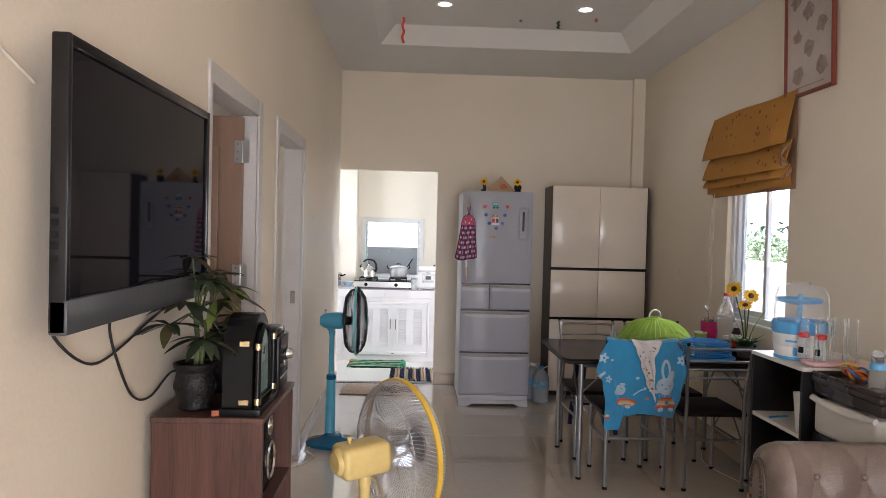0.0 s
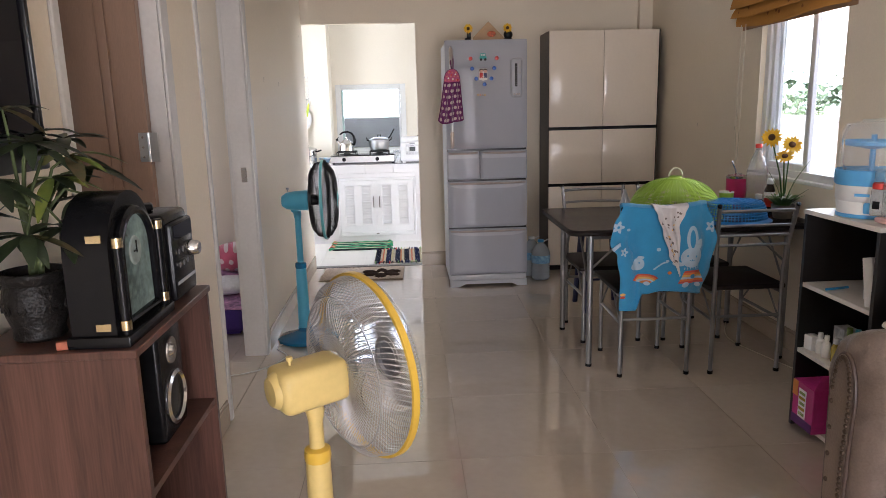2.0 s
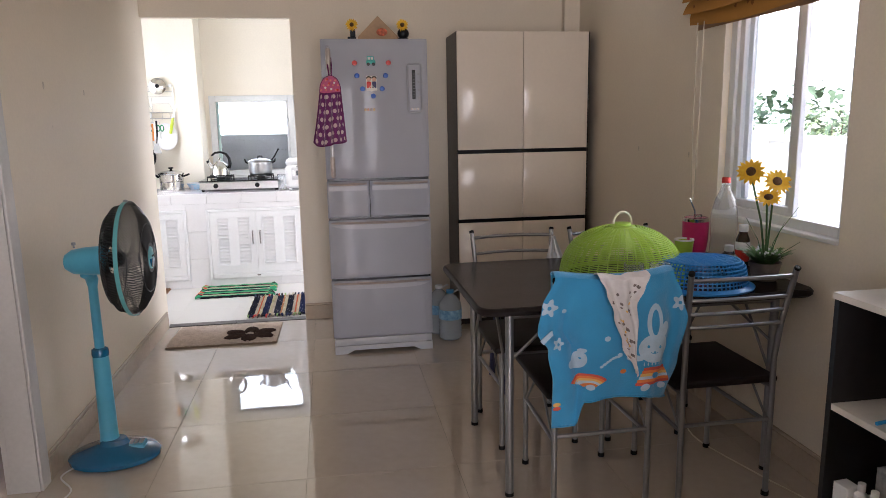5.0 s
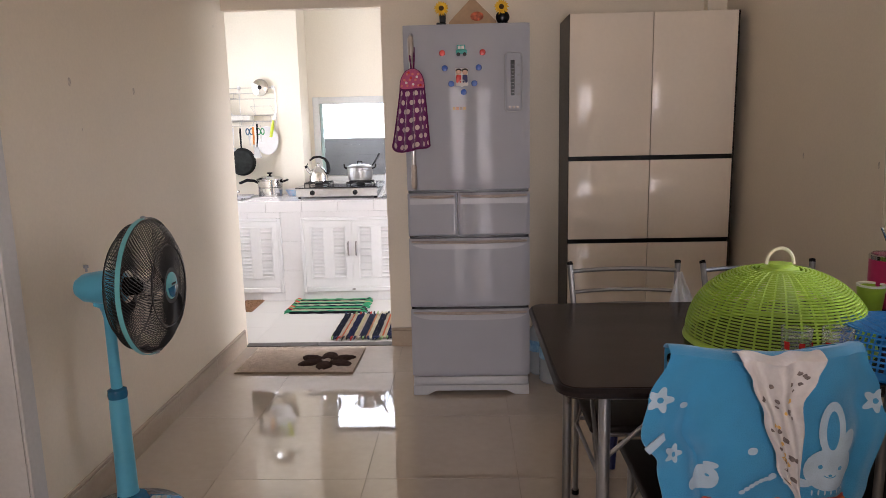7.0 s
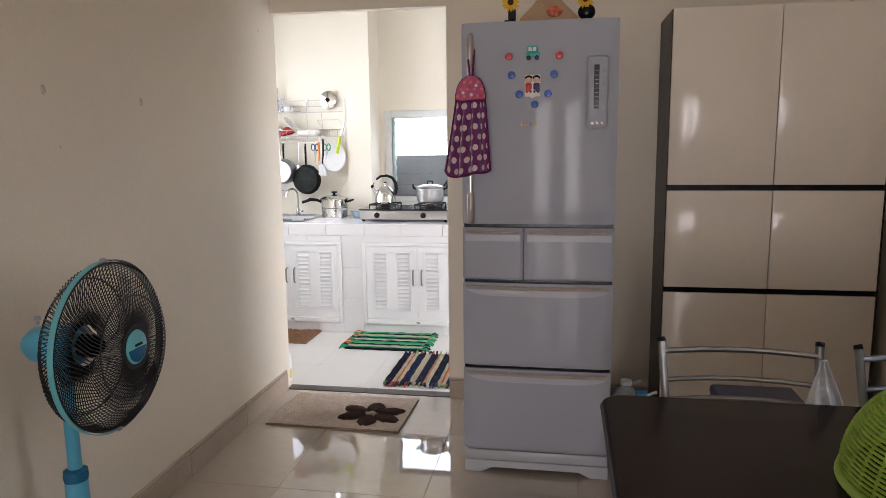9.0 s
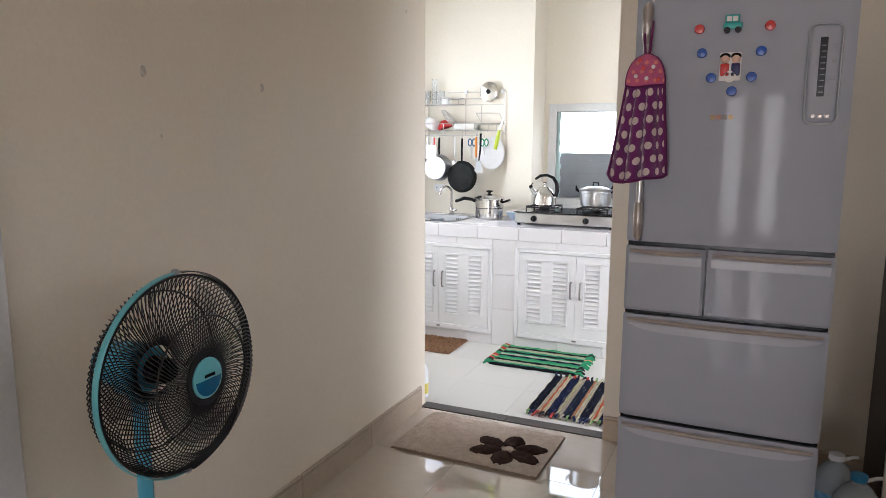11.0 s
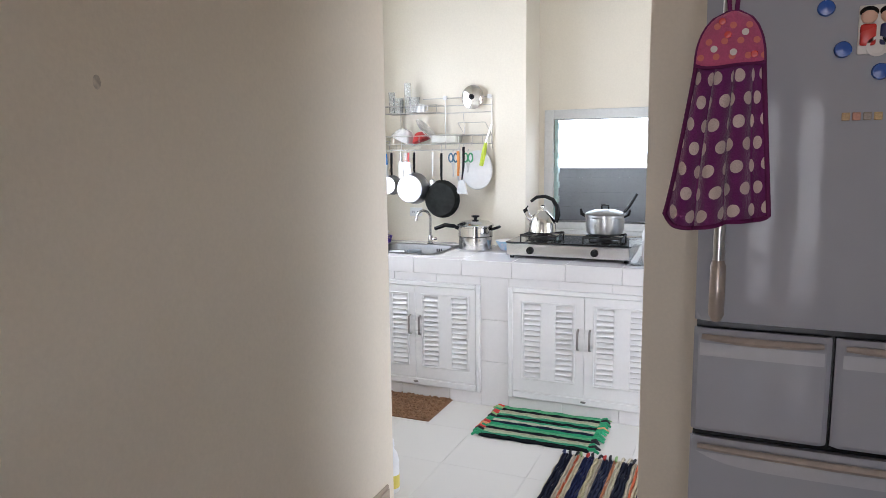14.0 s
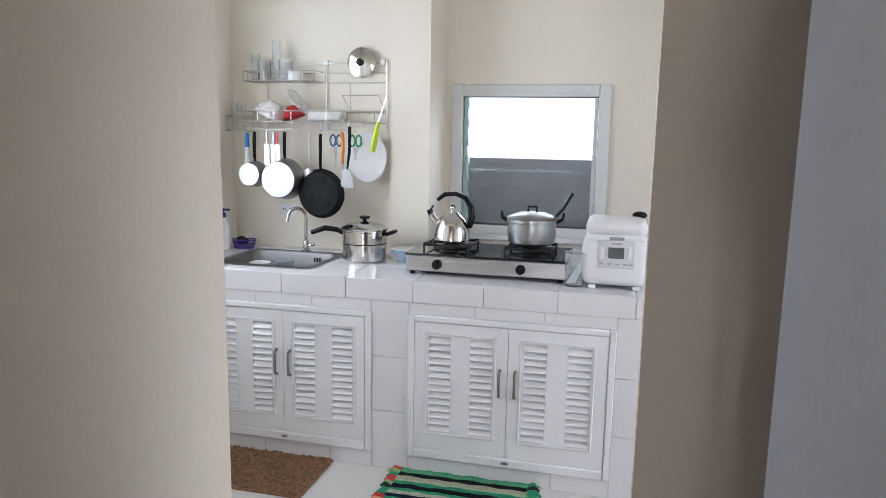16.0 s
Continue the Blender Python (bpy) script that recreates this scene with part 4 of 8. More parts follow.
part("cloth", B().sheet(bib, 36, 30, 0.003), BIB, cl)
INK = paint("brown_print_ink", (0.20, 0.16, 0.15), 0.9, var=0.3, scale=200)
rbb = random.Random(3)
for i in range(34):
    cu, cv_ = rbb.uniform(0.10, 0.90), rbb.uniform(0.10, 0.96)
    w_ = along(cv_, BIB_R) - along(cv_, BIB_L)
    r_ = rbb.uniform(0.0035, 0.0065)
    ring = [bib(min(1, max(0, cu + r_ * rbb.uniform(0.6, 1.2) / w_ * math.cos(a))), min(1, max(0, cv_ + r_ * rbb.uniform(0.6, 1.3) / 0.32 * math.sin(a)))) for a in [2 * math.pi * k / 9 for k in range(9)]]
    part("print", B().add([(x, y - 0.0025, z) for x, y, z in ring], [tuple(range(9))]), INK if i % 4 else TYELLOW, cl)
part("fold_over", B().sheet(lambda u, v: (bib(u, 1)[0], bib(u, 1)[1] + 0.06 * v, bib(u, 1)[2] + 0.010 * math.sin(math.pi * v)), 20, 5, 0.003), BIB, cl)
# ---- television ----
SCREEN = paint("tv_screen", (0.006, 0.006, 0.010), 0.02, var=0.05, scale=2, fine=20, bump=0.0, rough_var=0.02, spec=0.18)
TVB = paint("tv_bezel", (0.008, 0.008, 0.009), 0.2, var=0.06, bump=0.0)
TVG = paint("tv_lower_trim", (0.075, 0.078, 0.085), 0.35, metal=0.3, var=0.05)
tv = thing("television", pose(-0.650, 1.312, 1.545, 0, 0, 0), "black flat screen television mounted on the wall", "television")
part("body", B().box(-0.030, -0.012, 0.015, 0.86, -0.24, 0.25, 0.01, 2).box(-0.06, -0.028, 0.10, 0.76, -0.2, 0.16, 0.015, 2), TVB, tv)
part("screen", B().box(-0.014, -0.004, 0.015, 0.86, -0.225, 0.25), SCREEN, tv, "dark glossy screen")
part("bezel", B().box(-0.03, 0.004, 0.0, 0.016, -0.288, 0.275, 0.004, 2), TVB, tv)
part("bezel", B().box(-0.03, 0.004, 0.859, 0.875, -0.288, 0.275, 0.004, 2), TVB, tv)
part("bezel", B().box(-0.03, 0.003, 0.015, 0.86, 0.25, 0.275, 0.004, 2), TVB, tv)
part("bezel", B().box(-0.03, 0.006, 0.0, 0.875, -0.290, -0.222, 0.005, 2), TVG, tv, "grey lower trim")
part("wall_bracket", B().box(-0.089, -0.055, 0.25, 0.65, -0.12, 0.1, 0.003, 1), BLACK, tv)
for i in range(5):
    part("side_port", B().box(-0.026, -0.012, -0.001, 0.003, -0.15 + i * 0.022, -0.138 + i * 0.022), BLACK, tv)

# cables on the wall
CAB = paint("black_cable", (0.02, 0.02, 0.02), 0.5)


def cable(name, pts, r, mat, label, n=8):
    """A cable that hangs smoothly through the points."""
    ps = [Vector(p) for p in pts]
    out = []
    for i in range(len(ps) - 1):
        a, b_, c, d = ps[max(i - 1, 0)], ps[i], ps[i + 1], ps[min(i + 2, len(ps) - 1)]
        for k in range(n):
            t = k / n
            out.append(0.5 * ((2 * b_) + (c - a) * t + (2 * a - 5 * b_ + 4 * c - d) * t * t + (3 * b_ - a - 3 * c + d) * t ** 3))
    out.append(ps[-1])
    return solid(name, B().tube(out, r, 6), mat, label, "cable")


cable("tv_cable", [(-0.70, 1.36, 1.30), (-0.725, 1.42, 1.24), (-0.728, 1.52, 1.175), (-0.728, 1.62, 1.145), (-0.728, 1.75, 1.16), (-0.728, 1.92, 1.20), (-0.728, 2.12, 1.24)], 0.0035, CAB, "black cable sagging below the television")
cable("power_cable", [(-0.70, 1.66, 1.30), (-0.725, 1.68, 1.22), (-0.728, 1.74, 1.12), (-0.728, 1.83, 1.02), (-0.728, 1.95, 0.99), (-0.72, 2.10, 1.03), (-0.715, 2.25, 0.99)], 0.0035, CAB, "black power cable hanging from the television")
WHCAB = paint("painted_cable", (0.70, 0.64, 0.54), 0.5)
cable("aerial_cable", [(-0.73, 0.55, 2.02), (-0.732, 0.9, 1.90), (-0.73, 1.15, 1.80), (-0.725, 1.34, 1.73)], 0.004, WHCAB, "pale aerial cable running down the wall")

# ---- wooden side cabinet ----
WOOD = paint("red_brown_laminate", (0.135, 0.065, 0.048), 0.33, dark=(0.038, 0.018, 0.014), scale=2.4, fine=26, stretch=(9, 9, 0.35), bump=0.04)
sc = thing("side_cabinet", pose(-0.715, 1.925, 0), "red-brown laminate cabinet with open shelves on one side", "cabinet")
CW, CD, CH = 0.305, 0.475, 0.94
part("side_panel", B().box(0, CW, 0, 0.016, 0, CH - 0.016, 0.001, 1), WOOD, sc)
part("side_panel", B().box(0, CW, CD - 0.016, CD, 0, CH - 0.016, 0.001, 1), WOOD, sc)
part("top", B().box(-0.002, CW + 0.004, -0.004, CD + 0.004, CH - 0.016, CH, 0.002, 1), WOOD, sc)
part("back_panel", B().box(0, 0.006, 0.016, CD - 0.016, 0.03, CH - 0.016), DARKLAM, sc)
for z in (0.04, 0.345, 0.64):
    part("shelf", B().box(0.006, CW - 0.004, 0.016, CD - 0.016, z - 0.008, z + 0.008), WOOD, sc)

# speaker on the shelf
sp = thing("loudspeaker", pose(-0.60, 2.20, 0.649, 0, 0, 0), "black loudspeaker with silver rings in the cabinet", "loudspeaker")
part("box", B().box(-0.08, 0.155, -0.075, 0.075, 0, 0.245, 0.012, 3), BLACK, sp)
ROT = pose(0.155, 0, 0, 0, 90, 0)
part("woofer_ring", B().lathe([(0.050, 0), (0.062, 0), (0.062, 0.006), (0.054, 0.010), (0.050, 0.004)], 28, pose(0.153, 0, 0.085, 0, 90, 0)), CHROME, sp, "silver ring")
part("woofer_cone", B().lathe([(0, -0.004), (0.016, 0.0), (0.02, -0.006), (0.051, 0.004)], 28, pose(0.153, 0, 0.085, 0, 90, 0)), SEAT, sp)
part("tweeter", B().lathe([(0, 0.010), (0.010, 0.008), (0.014, 0.002), (0.030, 0.004), (0.032, 0)], 24, pose(0.154, 0, 0.195, 0, 90, 0)), CHROME, sp, "silver tweeter")

# clock with a glass front
ck = thing("mantel_clock", pose(-0.535, 1.935, 0.94), "black arched mantel clock with brass trim", "clock")
GOLD = paint("brass", (0.72, 0.58, 0.34), 0.22, metal=1.0, var=0.05)
part("plinth", B().box(0, 0.115, 0, 0.25, 0, 0.022, 0.004, 2), BLACK, ck)


def arch_profile(y0, y1, z0, zs, n=14):
    r = (y1 - y0) / 2
    return [(y0, z0), (y1, z0)] + [(p[1], p[2]) for p in arc((0, (y0 + y1) / 2, zs), r, 0, 180, n, "x")]


AX = Matrix(((0, 0, 1, 0), (1, 0, 0, 0), (0, 1, 0, 0), (0, 0, 0, 1)))
part("case", B().prism(arch_profile(0.012, 0.238, 0.022, 0.165), 0.006, 0.088, AX), BLACK, ck)
pr = arch_profile(0.045, 0.205, 0.036, 0.16)
part("inner_panel", B().prism(arch_profile(0.05, 0.20, 0.04, 0.158), 0.089, 0.092, AX),
     paint("clock_picture", (0.30, 0.42, 0.40), 0.6, dark=(0.05, 0.08, 0.08), scale=16, fine=60), ck, "mottled teal picture panel")
part("front_rim", B().tube([(0.096, y, z) for y, z in pr], 0.009, 8, closed=True), BLACK, ck)
part("dial", B().lathe([(0, 0.003), (0.026, 0.003), (0.029, 0.0)], 24, pose(0.092, 0.125, 0.16, 0, 90, 0)), paint("clock_dial", (0.30, 0.36, 0.35), 0.4, var=0.2, scale=40), ck)
part("clock_hand", B().box(0.0955, 0.097, 0.1235, 0.1265, 0.155, 0.18).box(0.0955, 0.097, 0.11, 0.127, 0.1585, 0.1615), BLACK, ck)
for y in (0.022, 0.228):
    col = part("column", B().cyl((0.102, y, 0.022), (0.102, y, 0.205), 0.009, n=12), BLACK, ck)
    for z in (0.03, 0.185):
        part("brass_band", B().cyl((0.102, y, z), (0.102, y, z + 0.018), 0.0105, n=14), GOLD, col)
for z in (0.03, 0.195):
    part("corner_band", B().box(0.052, 0.080, 0.008, 0.013, z, z + 0.015, 0.001, 1), GOLD, ck, "brass corner band")

# radio
ra = thing("stereo_radio", pose(-0.60, 2.205, 0.94), "black stereo radio with round silver knobs", "radio")
part("body", B().box(-0.06, 0.165, 0, 0.165, 0, 0.205, 0.014, 3), BLACK, ra)
part("front_panel", B().box(0.162, 0.178, 0.008, 0.157, 0.01, 0.185, 0.008, 2), BLACK, ra)
part("display", B().box(0.176, 0.1795, 0.02, 0.145, 0.145, 0.178), SCREEN, ra, "dark display")
part("volume_knob", B().cyl((0.176, 0.128, 0.11), (0.20, 0.128, 0.11), 0.019, 0.016, n=20, bev=0.003), CHROME, ra, "silver volume knob")
for i in range(3):
    for j in range(2):
        part("button", B().cyl((0.176, 0.03 + i * 0.027, 0.09 + j * 0.03), (0.184, 0.03 + i * 0.027, 0.09 + j * 0.03), 0.007, n=10), CHROME, ra)
part("cd_slot", B().box(0.176, 0.1795, 0.02, 0.145, 0.045, 0.052), GREY, ra)
rc = thing("remote_control", pose(-0.62, 2.23, 1.146, 0, 0, 20), "black remote control lying on the radio", "remote control")
part("body", B().box(-0.02, 0.15, 0, 0.045, 0, 0.016, 0.006, 2), BLACK, rc)
for i in range(6):
    for j in range(3):
        part("button", B().box(0.0 + i * 0.02, 0.009 + i * 0.02, 0.007 + j * 0.012, 0.014 + j * 0.012, 0.014, 0.018), (MRED if i == 0 and j == 0 else GREY), rc)
solid("brick_chip", B().box(-0.012, 0.012, -0.008, 0.008, 0, 0.016, 0.003, 2), paint("terracotta", (0.45, 0.14, 0.08), 0.8, var=0.2), "small terracotta block beside the flower pot", "ornament", m=pose(-0.545, 1.945, 0.94, 0, 0, 20))

# potted plant
POT = paint("dark_relief_pot", (0.016, 0.014, 0.013), 0.4, spec=0.3, var=0.3, scale=40, fine=120, bump=0.4)
pl = thing("potted_plant", pose(-0.628, 2.03, 0.94), "leafy money tree in a dark relief pot", "plant")
pp = part("pot", B().lathe([(0, 0), (0.042, 0), (0.048, 0.006), (0.045, 0.02), (0.055, 0.05), (0.060, 0.075), (0.055, 0.10), (0.052, 0.11), (0.062, 0.122), (0.063, 0.132), (0.056, 0.134), (0.052, 0.115), (0, 0.112)], 28), POT, pl)
for i in range(12):
    a = 2 * math.pi * i / 12
    part("relief_swirl", B().lathe([(0.006, -0.003), (0.011, -0.003), (0.011, 0.003), (0.006, 0.003), (0.006, -0.003)], 10, pose(0.057 * math.cos(a), 0.057 * math.sin(a), 0.068, 0, 90, math.degrees(a))), POT, pp)
BARK = paint("plant_stem", (0.10, 0.13, 0.05), 0.7, var=0.2)
LEAF = paint("plant_leaf", (0.034, 0.050, 0.022), 0.4, dark=(0.012, 0.021, 0.010), scale=14, fine=60, bump=0.06, random_var=0.25)
LEAFY = paint("young_leaf", (0.22, 0.24, 0.05), 0.4, dark=(0.10, 0.15, 0.03), scale=14, bump=0.06, random_var=0.15)
LEAFB = paint("leaf_red_edge", (0.14, 0.09, 0.045), 0.4, dark=(0.04, 0.06, 0.02), scale=14, bump=0.06)
rng = random.Random(7)


def leaf(b, base, dirn, length, width, droop, up=Vector((0, 0, 1)), nu=7, fold=0.25):
    d = Vector(dirn).normalized()
    side = d.cross(up)
    side = side.normalized() if side.length > 1e-3 else Vector((1, 0, 0))
    nrm = side.cross(d)
    vs, fs = [], []
    for i in range(nu + 1):
        t = i / nu
        w = width * (math.sin(math.pi * min(1, t * 0.93 + 0.05)) ** 0.8) * 0.5
        c = Vector(base) + d * (length * t) + Vector((0, 0, -1)) * droop * length * t * t
        vs += [c + side * w + nrm * w * fold, c, c - side * w + nrm * w * fold]
    for i in range(nu):
        k = i * 3
        fs += [(k, k + 1, k + 4, k + 3), (k + 1, k + 2, k + 5, k + 4)]
    b.add(vs, fs)


part("stem", B().tube([(0, 0, 0.10), (0.004, 0.004, 0.18), (-0.004, 0.0, 0.27)], [0.009, 0.008, 0.007], 8), BARK, pl)
part("stem", B().tube([(0.01, 0.005, 0.10), (0.018, 0.010, 0.18), (0.03, 0.03, 0.25)], [0.007, 0.006, 0.005], 8), BARK, pl)
heads = [(-0.02, -0.14, 0.30), (0.02, -0.05, 0.36), (0.05, 0.06, 0.33), (-0.03, 0.10, 0.37), (0.04, -0.17, 0.20), (0.07, -0.06, 0.20), (0.05, 0.16, 0.30), (-0.03, -0.02, 0.42), (0.09, 0.05, 0.25), (0.0, 0.20, 0.36), (-0.05, -0.20, 0.24), (0.03, 0.02, 0.29)]
for k, h in enumerate(heads):
    h = Vector((h[0] + 0.01, h[1] * 0.72 + 0.03, h[2] + 0.015))
    root = Vector((0, 0, 0.24)) if k % 2 else Vector((0.02, 0.02, 0.23))
    mid = (root + h) / 2 + Vector((0, 0, 0.035))
    br = part("branch", B().tube([root, mid, h], [0.004, 0.003, 0.002], 6), BARK, pl)
    n = 9
    for i in range(n):
        a = 2 * math.pi * (i + rng.random() * 0.5) / n
        out = Vector((h.x, h.y, 0)).normalized() * 0.35
        d = Vector((math.cos(a), math.sin(a), rng.uniform(-0.35, 0.35))) + out
        b = B()
        ln = rng.uniform(0.075, 0.115)
        leaf(b, h, d, ln, ln * 0.29, rng.uniform(0.15, 0.45))
        mat = LEAFY if k in (11, 2) and i % 2 == 0 else (LEAFB if rng.random() < 0.08 else LEAF)
        part("leaf", b, mat, br)

# ---- pedestal fans ----
def spiral_fan(m, label, cols, head, axis_deg, tilt_deg, radius, pole_top, collar_z, cage_mat, motor_len=0.16, shade=0.0, yellow=False, back_off=0.16):
    """A pedestal fan: base, pole, motor and wire cage. head: the middle of the cage in the fan's own space."""
    body, body_dark, hubmat, blade = cols
    e = thing("pedestal_fan", m, label, "fan", "pedestal fans")
    bs = part("base", B().lathe([(0, 0), (0.155, 0), (0.165, 0.006), (0.166, 0.022), (0.150, 0.036), (0.09, 0.052), (0.055, 0.066), (0.045, 0.085), (0, 0.085)], 36, pose(0.02, -0.01, 0) @ Matrix.Diagonal((1.1, 0.86, 1, 1))), body_dark, e)
    b = B().box(0.055, 0.145, -0.045, 0.025, 0.04, 0.062, 0.008, 2)
    kp = part("switch_panel", b, body, bs)
    for i in range(4):
        part("switch", B().box(0.062 + i * 0.02, 0.077 + i * 0.02, -0.03, 0.01, 0.06, 0.068, 0.002, 1), (BLACK, GREY, GREY, GREY)[i], kp)
    part("pole", B().lathe([(0.040, 0.07), (0.036, 0.10), (0.031, collar_z - 0.02), (0.029, collar_z)], 20), body, e, "lower pole sleeve")
    part("pole_collar", B().lathe([(0.0, collar_z - 0.012), (0.032, collar_z - 0.012), (0.034, collar_z), (0.032, collar_z + 0.018), (0.020, collar_z + 0.024), (0.0, collar_z + 0.024)], 20), body_dark, e)
    part("pole", B().lathe([(0.019, collar_z + 0.02), (0.018, pole_top - 0.05), (0.024, pole_top - 0.02), (0.020, pole_top), (0, pole_top)], 18), body, e, "upper pole")
    H = Matrix.Translation(head) @ Matrix.Rotation(radians(axis_deg), 4, "Z") @ Matrix.Rotation(radians(-tilt_deg), 4, "Y")
    # local +x is the way the fan blows
    bk = -back_off
    ml = motor_len
    R90 = pose(0, 0, 0, 0, 90, 0)
    nk = Vector((0, 0, pole_top - 0.03))
    jt = H @ Vector((bk + 0.0, 0, -0.055))
    part("neck", B().tube([nk, (nk + jt) / 2 + Vector((0, 0, 0.01)), jt, H @ Vector((bk, 0, -0.02))], [0.020, 0.019, 0.022, 0.024], 12), body, e)
    if yellow:
        b = B().box(-ml, 0, -0.058, 0.058, -0.055, 0.052, 0.022, 3, m=H @ Matrix.Translation((bk + ml * 0.55, 0, 0)))
        b.lathe([(0, -0.015), (0.035, -0.012), (0.045, 0.0), (0.048, 0.014)], 20, H @ pose(bk - ml * 0.45, 0, 0, 0, 90, 0))
    else:
        b = B().lathe([(0, -ml), (0.030, -ml + 0.004), (0.048, -ml + 0.03), (0.056, -ml * 0.5), (0.058, -0.01), (0.050, 0.0), (0, 0)], 24, H @ pose(bk + ml * 0.55, 0, 0, 0, 90, 0))
    mo = part("motor_housing", b, body, e)
    kp = H @ Vector((bk - ml * 0.2, 0, 0.055))
    part("oscillation_knob", B().cyl(kp, kp + H.to_3x3() @ Vector((0, 0, 0.014)), 0.004, n=8).cyl(kp + H.to_3x3() @ Vector((0, 0, 0.012)), kp + H.to_3x3() @ Vector((0, 0, 0.022)), 0.008, n=10), GREY if not yellow else body, mo)
    # cage: rear and front wires
    def wires(b, prof, n, r, twist):
        for i in range(n):
            a0 = 2 * math.pi * i / n
            pts = []
            for q, (rr, x) in enumerate(prof):
                a = a0 + twist * q / (len(prof) - 1)
                pts.append(H @ Vector((x, rr * math.cos(a), rr * math.sin(a))))
            b.tube(pts, r, 3)
    R = radius
    dp = 0.042
    wr = 0.0018 if not yellow else 0.0013
    rear = B()
    wires(rear, [(0.055, -0.075), (R * 0.45, -0.085), (R * 0.75, -0.075), (R * 0.95, -0.045), (R, 0.0)], 104, wr, 0.35)
    for rr, x in ((R * 0.82, -0.068),):
        rear.tube([H @ Vector((x, rr * math.cos(a), rr * math.sin(a))) for a in [2 * math.pi * i / 40 for i in range(40)]], wr * 1.5, 4, closed=True)
    part("rear_grille", rear, cage_mat, e, "wire rear grille")
    fg = B()
    wires(fg, [(0.046, 0.072), (R * 0.45, 0.070), (R * 0.75, 0.058), (R * 0.95, 0.030), (R, 0.0)], 104, wr, -0.75)
    for rr, x in ((R * 0.62, 0.065),):
        fg.tube([H @ Vector((x, rr * math.cos(a), rr * math.sin(a))) for a in [2 * math.pi * i / 40 for i in range(40)]], wr * 1.3, 4, closed=True)
    part("front_grille", fg, cage_mat, e, "wire front grille")
    rim = B()
    k_ = 1.0 if yellow else 0.55
    rp = [(R - 0.001, -0.009 * k_), (R + 0.006 * k_, -0.008 * k_), (R + 0.007 * k_, 0.008 * k_), (R - 0.001, 0.009 * k_), (R - 0.001, -0.009 * k_)]
    rim.lathe(rp, 56, H @ R90)
    part("rim", rim, hubmat if yellow else cage_mat, e, "cage rim")
    if not yellow:
        part("rim_strip", B().lathe([(R + 0.0078, -0.011), (R + 0.0098, -0.009), (R + 0.0098, 0.011), (R + 0.0078, 0.013), (R + 0.0078, -0.011)], 40, H @ R90, 2, 178), cage_mat, e, "black rim strip")
        for a_ in (0, 180):
            q = H @ R90 @ Vector(((R + 0.010) * math.cos(radians(a_)), (R + 0.010) * math.sin(radians(a_)), 0))
            part("rim_clip", B().ball(q, (0.010, 0.010, 0.007), 10, 6), GREY, e)
        part("rim_strip", B().lathe([(R + 0.0075, -0.008), (R + 0.0095, -0.007), (R + 0.0095, 0.007), (R + 0.0075, 0.008), (R + 0.0075, -0.008)], 40, H @ R90, 182, 358), hubmat, e, "aqua rim strip")
    part("hub_badge", B().lathe([(0, 0.080), (0.03, 0.079), (0.045, 0.075), (0.048, 0.066)], 28, H @ R90), GREY if yellow else hubmat, e)
    part("grille_ring", B().lathe([(0.048, 0.074), (0.060, 0.074), (0.060, 0.068), (0.048, 0.068)], 28, H @ R90), cage_mat, e)
    part("badge_wave", B().lathe([(0, 0.0815), (0.029, 0.0802), (0.040, 0.0775)], 20, H @ R90, 272, 448), GREY if yellow else body_dark, e)
    if not yellow:
        for i in range(5):
            part("badge_mark", B().box(0.0805, 0.0822, -0.016 + i * 0.0066, -0.0115 + i * 0.0066, 0.004, 0.011, m=H), BLACK, e)
    part("motor_cap", B().lathe([(0.0, -0.03), (0.022, -0.032), (0.030, -0.045), (0.032, -0.082)], 20, H @ R90), BLACK if not yellow else GREY, e)
    # blades
    for k in range(3):
        a0 = 2 * math.pi * k / 3 + 0.5

        def bl(u, v):
            rr = 0.03 + (R - 0.05) * v
            wdt = radians(30 + 34 * math.sin(math.pi * min(1, v * 0.9 + 0.12)))
            a = a0 + (u - 0.5) * wdt + 0.5 * v
            return H @ Vector((-0.012 + 0.045 * (u - 0.5) * (1 - 0.4 * v), rr * math.cos(a), rr * math.sin(a)))
        part("blade", B().sheet(bl, 10, 10, 0.002), blade, e)
    part("blade_hub", B().lathe([(0, 0.03), (0.02, 0.028), (0.028, 0.01), (0.030, -0.05), (0, -0.05)], 20, H @ R90), blade, e)
    return e


FBLUE = paint("sky_blue_plastic", (0.10, 0.42, 0.60), 0.28, var=0.03, bump=0.01)
FDARK = paint("deep_blue_plastic", (0.008, 0.12, 0.25), 0.12, var=0.04, bump=0.0, coat=0.4)
FAQUA = paint("aqua_plastic", (0.14, 0.46, 0.50), 0.3, var=0.03)
FBLADE = paint("clear_grey_blade", (0.70, 0.71, 0.74), 0.05, var=0.0, trans=1.0, ior=1.03, bump=0)
WBLACK = paint("black_wire", (0.015, 0.015, 0.016), 0.35, bump=0)
FYEL = paint("butter_yellow_plastic", (0.80, 0.62, 0.24), 0.35, var=0.04, scale=4, bump=0.015)
FYEL2 = paint("bright_yellow_plastic", (0.80, 0.52, 0.07), 0.3, var=0.04)
WCHROME = paint("pale_wire", (0.55, 0.54, 0.54), 0.35, metal=0.5, bump=0)
FBLADE2 = paint("clear_blade", (0.93, 0.93, 0.95), 0.05, var=0.0, trans=1.0, ior=1.012, bump=0)
